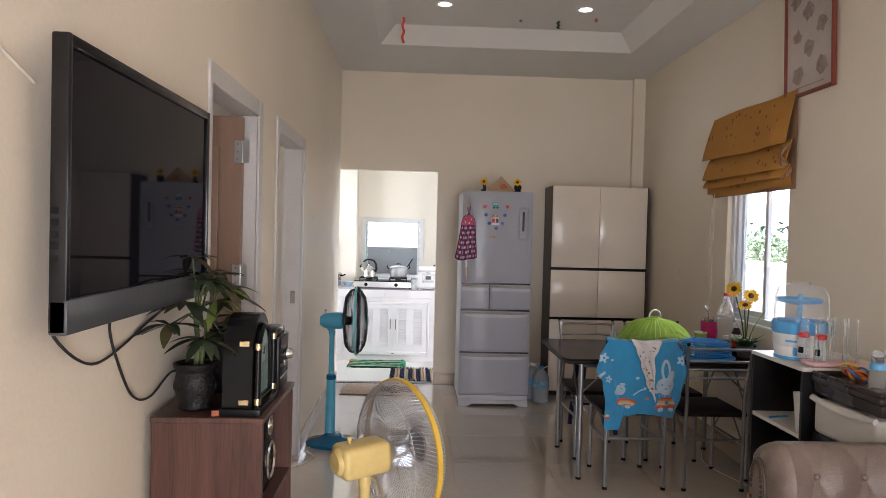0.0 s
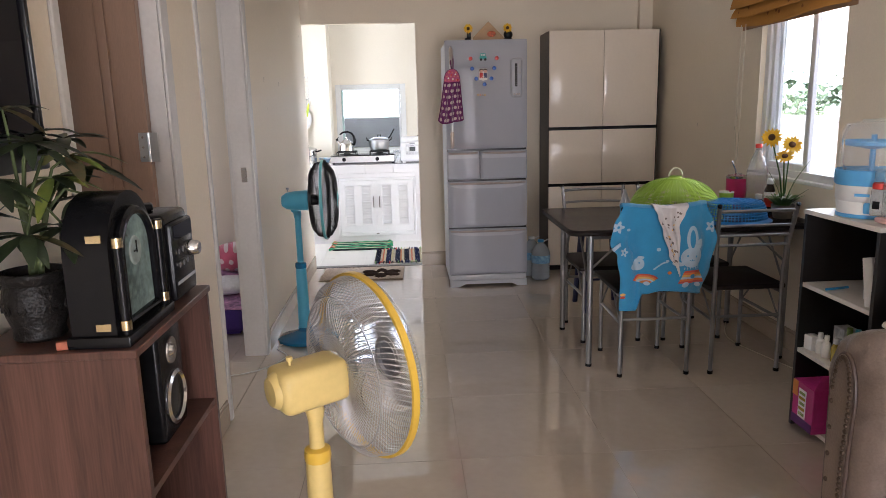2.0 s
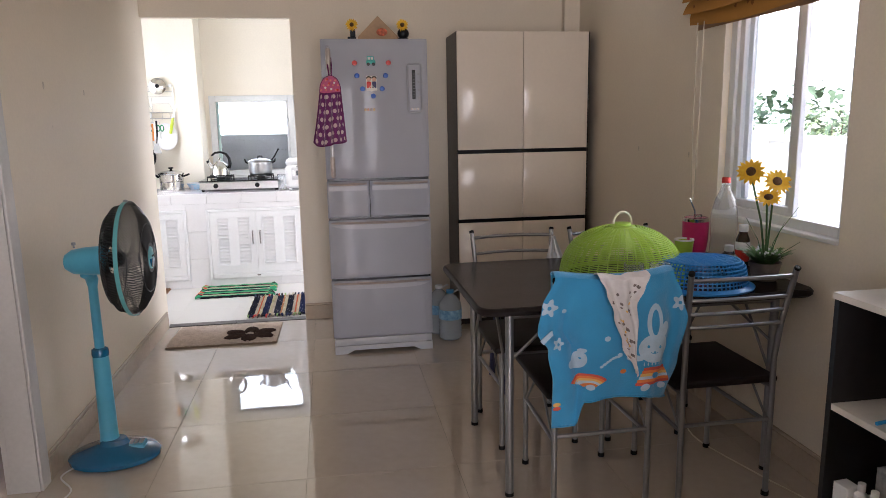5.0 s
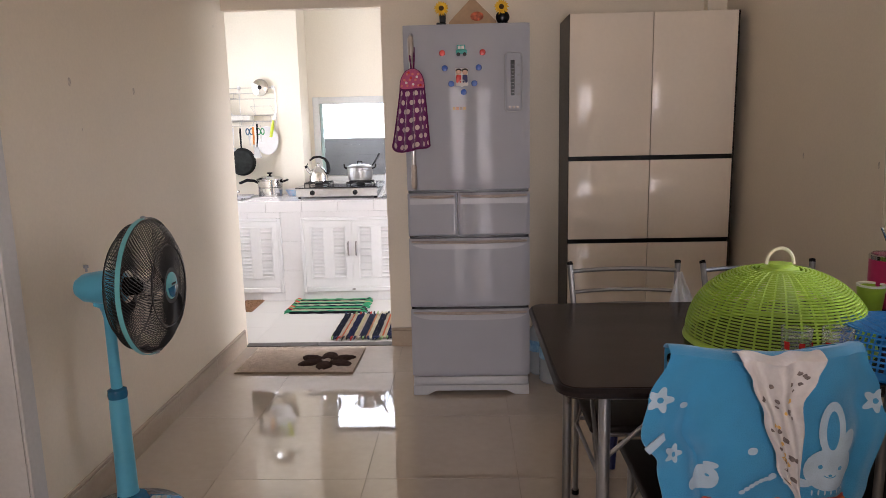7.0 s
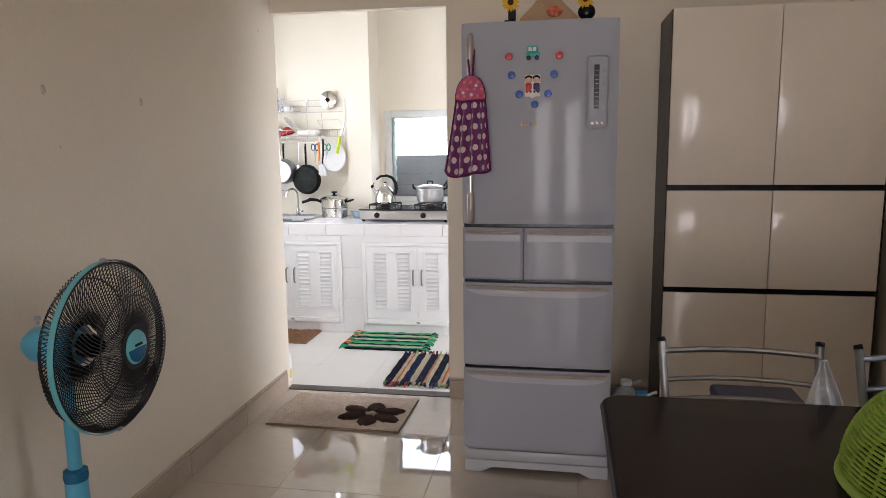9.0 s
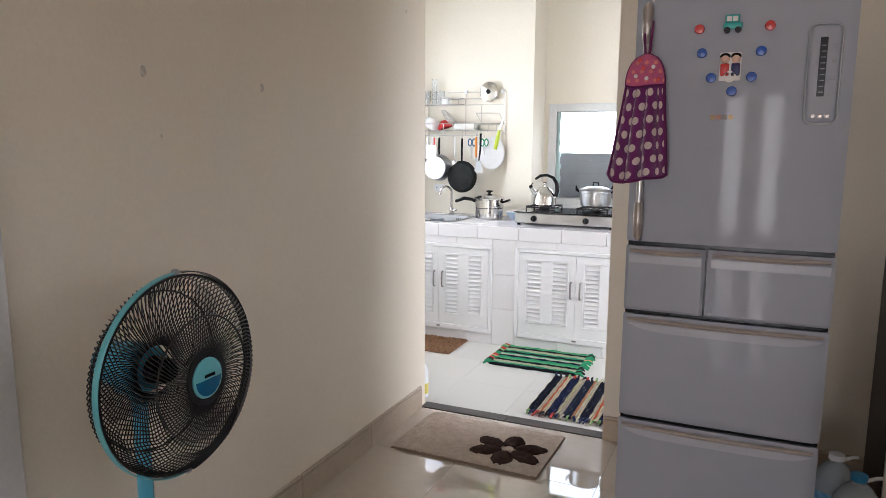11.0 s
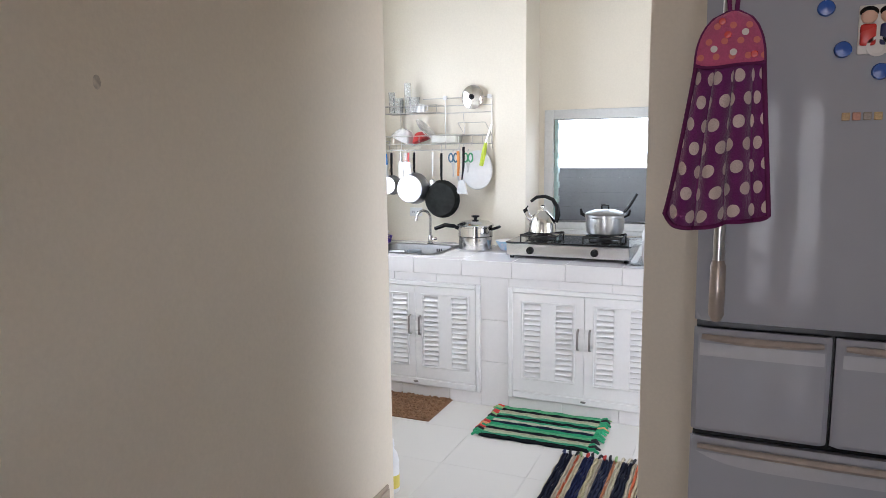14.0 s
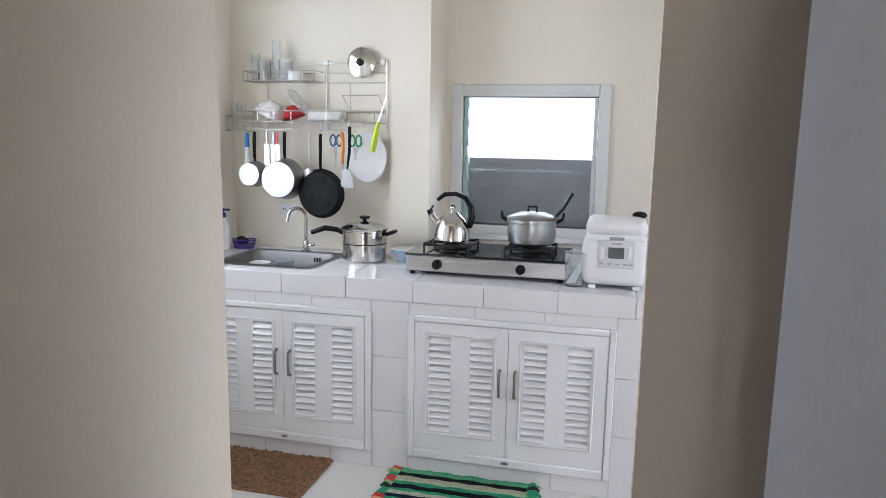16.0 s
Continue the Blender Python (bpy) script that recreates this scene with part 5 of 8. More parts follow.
bf = spiral_fan(pose(-0.555, 4.755, 0), "sky blue pedestal fan with a black wire cage", (FBLUE, FDARK, FAQUA, FBLADE), (0.168, -0.030, 0.855), 1, 0.5, 0.221, 0.79, 0.46, WBLACK, back_off=0.178)
yf = spiral_fan(pose(-0.150, 2.30, 0), "butter yellow pedestal fan with a pale wire cage", (FYEL, FYEL2, FYEL2, FBLADE2), (0.118, 0.105, 0.712), 33, 2, 0.238, 0.66, 0.52, WCHROME, motor_len=0.18, yellow=True, back_off=0.165)
cable("fan_cord", [(-0.62, 4.72, 0.012), (-0.70, 4.60, 0.006), (-0.62, 4.45, 0.006), (-0.74, 4.25, 0.006), (-0.95, 4.2, 0.006), (-1.3, 4.4, 0.006)], 0.0035, paint("white_cord", (0.55, 0.53, 0.5), 0.5), "white fan cord lying across the floor")
# ---- kitchen counter ----
CT, CF, CB = 0.80, 7.955, 8.62
WTILE = paint("white_counter_tile", (0.74, 0.73, 0.74), 0.12, var=0.02, scale=3, bump=0.005, random_var=0.02)
WGROUT = paint("pale_grout", (0.73, 0.72, 0.73), 0.8, var=0.1)
PVC = paint("white_pvc", (0.76, 0.76, 0.77), 0.28, var=0.02, scale=5, bump=0.01)
kc = thing("kitchen_counter", Matrix.Identity(4), "white tiled masonry kitchen counter with a sink cut-out", "counter")
SX0, SX1, SY0, SY1 = -1.60, -1.13, 8.06, 8.47
b = B()
b.box(-1.8, SX0, CF + 0.006, CB, CT - 0.09, CT - 0.006).box(SX1, -0.935, CF + 0.006, CB, CT - 0.09, CT - 0.006).box(-0.935, 1.6, CF + 0.006, 8.57, CT - 0.09, CT - 0.006)
b.box(-0.73, 1.6, 8.57, YKW, CT - 0.09, CT - 0.006)
b.box(SX0, SX1, CF + 0.006, SY0, CT - 0.09, CT - 0.006).box(SX0, SX1, SY1, CB, CT - 0.09, CT - 0.006)
part("slab", b, WGROUT, kc)
for x0, x1 in ((-1.8, -1.60), (-0.806, -0.65), (0.18, 0.34), (1.2, 1.6)):
    part("pier", B().box(x0, x1, CF + 0.006, CB - 0.05, ZK, CT - 0.09), WGROUT, kc)
part("lintel", B().box(-1.8, 1.6, CF + 0.006, CF + 0.06, 0.65, CT - 0.089), WGROUT, kc)
for x0, x1, k in ((-1.598, -0.810, 3), (-0.646, 0.176, 3)):
    for i in range(k):
        q0, q1 = x0 + (x1 - x0) * i / k, x0 + (x1 - x0) * (i + 1) / k
        part("lintel_tile", B().box(q0 + 0.001, q1 - 0.001, CF + 0.001, CF + 0.0065, 0.665, 0.711, 0.001, 1), WTILE, kc)
part("plinth", B().box(-1.8, 1.6, CF + 0.006, CB - 0.05, ZK, 0.054), WGROUT, kc)
part("inner_wall", B().box(-1.8, 1.6, 8.5, 8.55, 0.04, CT - 0.09), WGROUT, kc)
tx = -1.79
k = 0
while tx < 1.55:
    x0, x1 = tx + 0.001, min(tx + 0.289, 1.6)
    part("edge_tile", B().box(x0, x1, CF - 0.004, CF + 0.007, 0.712, CT - 0.001, 0.002, 1), WTILE, kc)
    for y0, y1 in ((CF - 0.003, 8.24), (8.242, 8.53), (8.532, 8.62), (8.622, 8.87)):
        if y0 > 8.5 and -1.0 < x0 < -0.7 and y0 > 8.6:
            continue
        if y0 > 8.6 and x1 < -0.72:
            continue
        if x1 > SX0 and x0 < SX1 and y1 > SY0 and y0 < SY1:
            if y0 < 8.0:
                part("top_tile", B().box(x0, x1, y0, SY0 - 0.001, CT - 0.007, CT, 0.002, 1), WTILE, kc)
            if x0 < SX0:
                part("top_tile", B().box(x0, SX0, max(y0, SY0), y1, CT - 0.007, CT, 0.001, 1), WTILE, kc)
            if x1 > SX1:
                part("top_tile", B().box(SX1, x1, max(y0, SY0), y1, CT - 0.007, CT, 0.001, 1), WTILE, kc)
            continue
        if y0 > 8.5 and x0 < -0.72 and x1 > -0.94:
            y1 = min(y1, 8.572)
            if y1 - y0 < 0.01:
                continue
        part("top_tile", B().box(x0, x1, y0, y1, CT - 0.007, CT, 0.002, 1), WTILE, kc)
    tx += 0.29
for x0, x1 in ((-0.807, -0.648), (0.178, 0.36), (-1.8, -1.60)):
    for z0, z1 in ((ZK, 0.235), (0.237, 0.472), (0.474, 0.711)):
        part("pier_tile", B().box(x0, x1, CF + 0.001, CF + 0.0065, z0, z1, 0.0015, 1), WTILE, kc)
for x0 in (-1.6, -1.3, -1.0, -0.647, -0.35, -0.05):
    x1 = {-1.0: -0.809, -0.05: 0.177}.get(x0, x0 + 0.297)
    part("plinth_tile", B().box(x0 + 0.001, x1, CF + 0.001, CF + 0.0065, ZK, 0.053, 0.0015, 1), WTILE, kc)

SLAT = {}


def slat_mesh(w):
    if w not in SLAT:
        SLAT[w] = mesh_of("slat", B().box(0, w, -0.0140, 0.0160, -0.0022, 0.0022, m=pose(0, 0, 0, 54)), PVC)
    return SLAT[w]


LATCH = paint("grey_metal_handle", (0.22, 0.21, 0.20), 0.3, metal=0.8, var=0.05)


def louvre_cabinet(x0, x1, z0, z1, label):
    """A frame with two louvred doors, set in the masonry front."""
    e = thing("louvre_cabinet", pose(x0, CF, 0), label, "cabinet", "louvre cabinets")
    w, fw = x1 - x0, 0.026
    for a0, a1, c0, c1 in ((0, fw, z0, z1), (w - fw, w, z0, z1), (fw, w - fw, z1 - fw, z1), (fw, w - fw, z0, z0 + fw + 0.012)):
        part("frame", B().box(a0, a1, -0.012, 0.03, c0, c1, 0.004, 1), PVC, e)
    m = w / 2
    for side, (d0, d1) in enumerate(((fw + 0.002, m - 0.001), (m + 0.001, w - fw - 0.002))):
        b0, b1 = z0 + fw + 0.014, z1 - fw - 0.002
        dw = d1 - d0
        cw = 0.090
        c0 = d0 + (dw - 2 * cw - 0.080) / 2
        l0, l1 = b0 + 0.085, b1 - 0.055
        dr = part("door", B().box(d0 + 0.002, d1 - 0.002, 0.016, 0.019, b0 + 0.002, b1 - 0.002), PVC, e)
        for nm, a0, a1, q0, q1 in (("stile", d0, c0, b0, b1), ("centre_panel", c0 + cw, c0 + cw + 0.080, l0, l1), ("stile", c0 + 2 * cw + 0.080, d1, b0, b1), ("rail", c0, c0 + 2 * cw + 0.08, b0, l0), ("rail", c0, c0 + 2 * cw + 0.08, l1, b1)):
            part(nm, B().box(a0, a1, -0.008, 0.0155, q0, q1), PVC, dr)
        part("door_moulding", B().tube([(c0 - 0.012, -0.009, l0 - 0.012), (c0 + 2 * cw + 0.092, -0.009, l0 - 0.012), (c0 + 2 * cw + 0.092, -0.009, l1 + 0.012), (c0 - 0.012, -0.009, l1 + 0.012)], 0.004, 6, closed=True), PVC, dr)
        n = 14
        for cx in (c0, c0 + cw + 0.080):
            for i in range(n):
                s = new("slat", slat_mesh(cw))
                s.parent = dr
                s.location = (cx, -0.002, l0 + (l1 - l0) * (i + 0.5) / n - 0.004)
        hx = d1 - 0.03 if side == 0 else d0 + 0.03
        hz = (z0 + z1) / 2 + 0.05
        part("handle", B().tube([(hx, -0.006, hz - 0.055), (hx, -0.028, hz - 0.048), (hx, -0.030, hz), (hx, -0.028, hz + 0.048), (hx, -0.006, hz + 0.055)], 0.006, 8), LATCH, dr, "grey metal bow handle")
    part("latch", B().ball((m, -0.013, z0 + 0.02), (0.016, 0.005, 0.006)), LATCH, e, "small dark latch")
    return e


louvre_cabinet(-1.598, -0.808, 0.055, 0.664, "white louvred cabinet doors under the kitchen sink")
louvre_cabinet(-0.647, 0.177, 0.055, 0.664, "white louvred cabinet doors under the gas stove")

# sink, tap and what stands in it
sk = thing("kitchen_sink", pose((SX0 + SX1) / 2, (SY0 + SY1) / 2, CT), "stainless steel sink set in the tiled counter", "sink")
hw, hd = (SX1 - SX0) / 2, (SY1 - SY0) / 2
b = B()
out, mid_, low = [], [], []
for nm, (w_, d_, z_, r_) in (("a", (hw + 0.015, hd + 0.015, 0.003, 0.03)), ("b", (hw - 0.012, hd - 0.03, 0.004, 0.05)), ("c", (hw - 0.016, hd - 0.034, -0.006, 0.05)), ("d", (hw - 0.03, hd - 0.045, -0.075, 0.05)), ("e", (0.03, 0.03, -0.078, 0.02))):
    out.append([(x, y - (0.012 if nm in "bcde" else 0), z_) for x, y in rounded(-w_, w_, -d_, d_, r_, 5)])
n = len(out[0])
b.add([p for ring in out for p in ring], [(j * n + i, j * n + (i + 1) % n, (j + 1) * n + (i + 1) % n, (j + 1) * n + i) for j in range(4) for i in range(n)] + [tuple(4 * n + i for i in range(n))])
part("basin", b, paint("sink_steel", (0.24, 0.24, 0.24), 0.5, metal=1.0, var=0.1, fine=150, bump=0.02), sk)
for i in range(3):
    part("overflow_slot", B().box(0.10 + i * 0.014, 0.106 + i * 0.014, hd - 0.062, hd - 0.058, -0.035, -0.015), BLACK, sk)
tp = thing("kitchen_tap", pose(-1.335, 8.475, CT + 0.004), "chrome swan neck kitchen tap", "tap")
part("base", B().lathe([(0, 0), (0.024, 0), (0.024, 0.008), (0.016, 0.016), (0.015, 0.05), (0.012, 0.055), (0, 0.055)], 18), CHROME, tp)
part("spout", B().tube([(0, 0, 0.05), (0, 0, 0.17)] + [(-0.038 + 0.038 * math.cos(a) , -0.02 * (1 - math.cos(a)), 0.17 + 0.045 * math.sin(a)) for a in [i * math.pi / 10 for i in range(1, 11)]] + [(-0.080, -0.045, 0.15)], 0.009, 10), CHROME, tp)
part("lever", B().tube([(0.014, 0, 0.03), (0.032, 0, 0.034)], 0.007, 8).ball((0.036, 0, 0.035), 0.011), CHROME, tp)
CUPW = paint("white_plastic_cup", (0.8, 0.8, 0.8), 0.35, var=0.03)
for x, y, col, nm in ((-1.43, 8.18, CUPW, "white"), (-1.35, 8.26, paint("clear_grey_cup", (0.55, 0.6, 0.65), 0.2, trans=0.5), "pale grey")):
    solid("plastic_bowl", B().lathe([(0, 0), (0.036, 0), (0.046, 0.062), (0.048, 0.066), (0.044, 0.064), (0.034, 0.004), (0, 0.004)], 22), col, f"{nm} plastic bowl standing in the sink", "bowl", m=pose(x, y, CT - 0.0735))
bk = thing("scourer_basket", pose(-1.68, 8.48, CT), "small purple plastic basket with scourers", "basket")
PURP = paint("purple_plastic", (0.08, 0.04, 0.35), 0.4)
b = B()
for i in range(26):
    a = 2 * math.pi * i / 26
    b.tube([(0.05 * math.cos(a), 0.035 * math.sin(a), 0.004), (0.062 * math.cos(a), 0.044 * math.sin(a), 0.045)], 0.002, 4)
for z, k_ in ((0.004, 1.0), (0.02, 1.1), (0.045, 1.25)):
    b.tube([(0.05 * k_ * math.cos(a), 0.035 * k_ * math.sin(a), z) for a in [2 * math.pi * i / 24 for i in range(24)]], 0.003, 5, closed=True)
b.lathe([(0, 0.002), (0.05, 0.002), (0.05, 0.005), (0, 0.005)], 20, Matrix.Diagonal((1, 0.7, 1, 1)))
part("basket", b, PURP, bk)
part("scourer", B().ball((-0.01, 0, 0.04), (0.035, 0.025, 0.022)), BLACK, bk)
part("brush", B().tube([(0.0, 0.0, 0.05), (0.045, 0.0, 0.075)], 0.007, 6), CUPW, bk)
sb = thing("soap_bottle", pose(-1.755, 8.42, CT), "white soap bottle with a dark pump", "bottle")
part("bottle", B().lathe([(0, 0), (0.026, 0), (0.028, 0.02), (0.028, 0.12), (0.012, 0.15), (0.012, 0.16), (0, 0.16)], 18), CUPW, sb)
part("pump", B().lathe([(0.008, 0.16), (0.012, 0.165), (0.012, 0.18), (0.004, 0.185), (0.004, 0.20), (0, 0.2)], 12).box(-0.006, 0.035, -0.006, 0.006, 0.195, 0.205, 0.002, 1), paint("dark_blue_pump", (0.02, 0.03, 0.15), 0.3), sb)

# detergent bottle on the floor behind the wall's end
db = thing("detergent_bottle", pose(-0.822, 6.885, ZK), "white detergent bottle with yellow liquid by the doorway", "bottle")
part("bottle", B().lathe([(0, 0), (0.030, 0), (0.033, 0.006), (0.033, 0.13), (0.026, 0.165), (0.013, 0.185), (0.012, 0.20)], 22), CUPW, db)
part("label", B().lathe([(0.0334, 0.02), (0.0337, 0.022), (0.0337, 0.075), (0.0334, 0.077)], 22), paint("yellow_label", (0.72, 0.60, 0.12), 0.4), db)
part("cap", B().lathe([(0.014, 0.196), (0.015, 0.198), (0.013, 0.225), (0, 0.227)], 18), CUPW, db)

# gas stove
st = thing("gas_stove", pose(-0.70, 8.09, CT), "two burner gas stove with a black glass top", "stove")
SW, SD = 0.665, 0.36
BGLASS = paint("black_glass", (0.008, 0.008, 0.009), 0.06, var=0.05, bump=0, coat=0.5)
part("body", B().box(0, SW, 0.006, SD, 0.016, 0.085, 0.004, 1), STEEL, st)
fp = part("front_panel", B().box(-0.002, SW + 0.002, -0.002, 0.008, 0.018, 0.084, 0.003, 1), STEEL, st, "ribbed steel front")
for i in range(9):
    part("rib", B().box(0.03, SW - 0.03, -0.004, 0.0, 0.026 + i * 0.006, 0.029 + i * 0.006), STEEL, fp)
part("glass_top", B().box(-0.006, SW + 0.006, -0.006, SD + 0.004, 0.086, 0.094, 0.002, 1), BGLASS, st, "black glass top")
for x in (0.02, SW - 0.02):
    for y in (0.03, SD - 0.03):
        part("foot", B().cyl((x, y, 0), (x, y, 0.017), 0.012, n=10), BLACK, st)
IRON = paint("cast_iron", (0.02, 0.019, 0.018), 0.55, var=0.2, bump=0.1)
for x in (0.155, 0.505):
    kn = part("knob", B().cyl((x - 0.02, -0.004, 0.05), (x - 0.02, -0.026, 0.05), 0.021, 0.019, n=20, bev=0.003), BLACK, st)
    part("pointer", B().box(x - 0.023, x - 0.017, -0.034, -0.024, 0.032, 0.068, 0.002, 1), BLACK, kn)
    bu = part("burner", B().lathe([(0, 0.098), (0.035, 0.098), (0.045, 0.094), (0.075, 0.095), (0.085, 0.0935)], 24, pose(x, 0.175, 0)).lathe([(0, 0.118), (0.028, 0.117), (0.036, 0.108), (0.036, 0.096)], 20, pose(x, 0.175, 0)), IRON, st)
    g = B()
    sq = [(x + sx * 0.10, 0.175 + sy * 0.095, 0.118) for sx, sy in ((-1, -1), (1, -1), (1, 1), (-1, 1))]
    g.tube(sq, 0.005, 6, closed=True)
    for sx, sy in ((-1, -1), (1, -1), (1, 1), (-1, 1)):
        g.tube([(x + sx * 0.10, 0.175 + sy * 0.095, 0.094), (x + sx * 0.10, 0.175 + sy * 0.095, 0.126)], 0.005, 6)
        g.tube([(x + sx * 0.10, 0.175 + sy * 0.095, 0.124), (x + sx * 0.03, 0.175 + sy * 0.03, 0.124)], 0.0045, 6)
    part("pan_support", g, IRON, st)

POLISH = paint("polished_steel", (0.66, 0.65, 0.63), 0.12, metal=1.0, var=0.05, scale=8, bump=0.0)
ALUP = paint("aluminium_pot", (0.40, 0.41, 0.42), 0.3, metal=1.0, var=0.05, scale=6, bump=0.01)
kt = thing("kettle", pose(-0.545, 8.265, CT + 0.129), "polished steel whistling kettle with a black handle", "kettle")
part("body", B().lathe([(0, 0), (0.076, 0), (0.080, 0.006), (0.076, 0.05), (0.060, 0.095), (0.040, 0.112), (0.038, 0.116), (0, 0.118)], 32), POLISH, kt)
part("lid", B().lathe([(0.037, 0.115), (0.030, 0.124), (0.0, 0.130)], 24).lathe([(0.006, 0.128), (0.008, 0.138), (0.014, 0.142), (0.014, 0.150), (0, 0.154)], 14), POLISH, kt)
part("lid_knob", B().ball((0, 0, 0.148), (0.014, 0.014, 0.009)), BLACK, kt)
part("spout", B().tube([(-0.055, 0, 0.065), (-0.085, 0, 0.095), (-0.098, 0, 0.118)], [0.018, 0.014, 0.012], 12), POLISH, kt)
part("whistle", B().tube([(-0.096, 0, 0.112), (-0.104, 0, 0.132)], 0.013, 10).tube([(-0.10, 0, 0.13), (-0.085, 0, 0.15)], 0.004, 6), BLACK, kt)
part("handle", B().tube([(0.078, 0, 0.060), (0.088, 0, 0.10), (0.082, 0, 0.15), (0.058, 0, 0.188), (0.015, 0, 0.205), (-0.035, 0, 0.20), (-0.068, 0, 0.175)], [0.011, 0.015, 0.013, 0.011, 0.010, 0.010, 0.008], 10), BLACK, kt)
pt = thing("stock_pot", pose(-0.195, 8.265, CT + 0.129), "aluminium pot with a lid and a ladle", "pot")
part("body", B().lathe([(0, 0), (0.082, 0), (0.098, 0.012), (0.104, 0.05), (0.103, 0.095), (0.108, 0.098), (0.108, 0.112), (0.103, 0.115), (0.098, 0.11), (0, 0.1)], 36), ALUP, pt)
lid = part("lid", B().lathe([(0.109, 0.116), (0.105, 0.120), (0.06, 0.137), (0.0, 0.142)], 32), ALUP, pt)
part("lid_handle", B().tube([(-0.018, 0, 0.138), (-0.018, 0, 0.162), (0.018, 0, 0.162), (0.018, 0, 0.138)], 0.005, 8), BLACK, lid)
for s in (-1, 1):
    part("handle", B().tube([(s * 0.104, -0.02, 0.10), (s * 0.128, -0.016, 0.112), (s * 0.132, 0, 0.135), (s * 0.128, 0.016, 0.112), (s * 0.104, 0.02, 0.10)], 0.006, 8), BLACK, pt)
part("ladle_handle", B().tube([(0.095, 0.02, 0.118), (0.125, 0.02, 0.155), (0.165, 0.02, 0.225)], [0.006, 0.008, 0.007], 8), BLACK, pt)
sm = thing("steamer_pot", pose(-0.985, 8.36, CT) @ Matrix.Scale(1.2, 4), "two tier steel steamer pot with a glass lid", "pot")
part("lower_pot", B().lathe([(0, 0), (0.080, 0), (0.085, 0.005), (0.085, 0.065), (0.088, 0.068), (0, 0.066)], 32), POLISH, sm)
part("upper_tier", B().lathe([(0.080, 0.068), (0.087, 0.071), (0.086, 0.115), (0.092, 0.118), (0.092, 0.122), (0, 0.12)], 32), POLISH, sm)
lid = part("lid", B().lathe([(0.092, 0.123), (0.094, 0.128), (0.07, 0.142), (0.02, 0.152), (0, 0.153)], 32), POLISH, sm)
part("lid_knob", B().lathe([(0.008, 0.15), (0.008, 0.16), (0.02, 0.164), (0.02, 0.172), (0, 0.175)], 16), BLACK, lid)
part("handle", B().tube([(-0.086, 0, 0.098), (-0.11, -0.01, 0.115), (-0.16, -0.015, 0.12), (-0.215, -0.02, 0.10)], [0.007, 0.010, 0.011, 0.009], 10), BLACK, sm)
part("side_handle", B().tube([(0.088, -0.015, 0.105), (0.12, -0.01, 0.115), (0.125, 0.01, 0.118), (0.088, 0.015, 0.105)], 0.007, 8), BLACK, sm)
bw = thing("noodle_bowl", pose(-0.80, 8.40, CT), "white bowl with a pale blue printed side", "bowl")
part("bowl", B().lathe([(0, 0), (0.035, 0), (0.040, 0.006), (0.065, 0.05), (0.068, 0.058), (0.064, 0.057), (0.038, 0.01), (0, 0.01)], 26), paint("blue_print_bowl", (0.20, 0.50, 0.72), 0.35, dark=(0.65, 0.55, 0.62), scale=30, fine=70), bw)
part("paper_lid", B().lathe([(0, 0.062), (0.066, 0.060), (0.071, 0.057), (0.0, 0.058)], 26), CUPW, bw)
rk = thing("rice_cooker", pose(0.155, 8.17, CT), "white electric rice cooker with a grey control panel", "rice cooker")
part("body", B().box(-0.128, 0.128, -0.13, 0.14, 0.012, 0.20, 0.038, 4).box(-0.122, 0.122, -0.118, 0.135, 0.15, 0.215, 0.03, 3), CUPW, rk)
part("lid", B().box(-0.118, 0.118, -0.112, 0.13, 0.205, 0.27, 0.032, 4), CUPW, rk)
for x in (-0.085, 0.085):
    part("foot", B().box(x - 0.015, x + 0.015, -0.12, -0.09, 0, 0.016, 0.003, 1), CUPW, rk)
pn = part("control_panel", B().box(-0.068, 0.072, -0.134, -0.125, 0.085, 0.195, 0.004, 2), paint("pale_grey_panel", (0.66, 0.66, 0.68), 0.4), rk)
part("display", B().box(-0.028, 0.032, -0.136, -0.130, 0.125, 0.168, 0.002, 1), paint("lcd_grey", (0.10, 0.11, 0.11), 0.2, var=0.2, fine=200), pn)
part("button", B().box(-0.062, -0.040, -0.137, -0.130, 0.122, 0.172, 0.006, 2), CUPW, pn)
part("button", B().box(0.042, 0.062, -0.137, -0.130, 0.122, 0.172, 0.006, 2), CUPW, pn)
part("open_button", B().box(-0.026, 0.030, -0.133, -0.125, 0.196, 0.208, 0.003, 1), GREY, rk)
for x in (-0.062, -0.03, 0.0, 0.03, 0.05):
    part("label_mark", B().box(x, x + 0.016, -0.1352, -0.130, 0.100, 0.106), GREY, pn)
part("name_mark", B().box(-0.018, 0.02, -0.1352, -0.130, 0.180, 0.186), GREY, pn)
jg = thing("measuring_jug", pose(0.0, 8.075, CT), "clear plastic measuring jug with a rice paddle", "jug")
CLEAR = paint("clear_plastic", (0.92, 0.95, 0.97), 0.08, var=0.02, trans=0.92, ior=1.15, bump=0)
part("jug", B().lathe([(0, 0), (0.032, 0), (0.034, 0.004), (0.042, 0.135), (0.044, 0.138), (0.040, 0.136), (0.032, 0.006), (0, 0.006)], 24), CLEAR, jg)
part("paddle", B().sheet(lambda u, v: (-0.012 + 0.075 * v + (u - 0.5) * 0.036 * (1 - 0.6 * v), -0.008, 0.012 + 0.15 * v), 4, 8, 0.004), CUPW, jg)
cl_ = solid("scourer_sponge", B().ball((0, 0, 0.012), (0.03, 0.02, 0.016)), BLACK, "dark scourer lying on the rice cooker", "sponge", m=pose(0.245, 8.26, CT + 0.262))

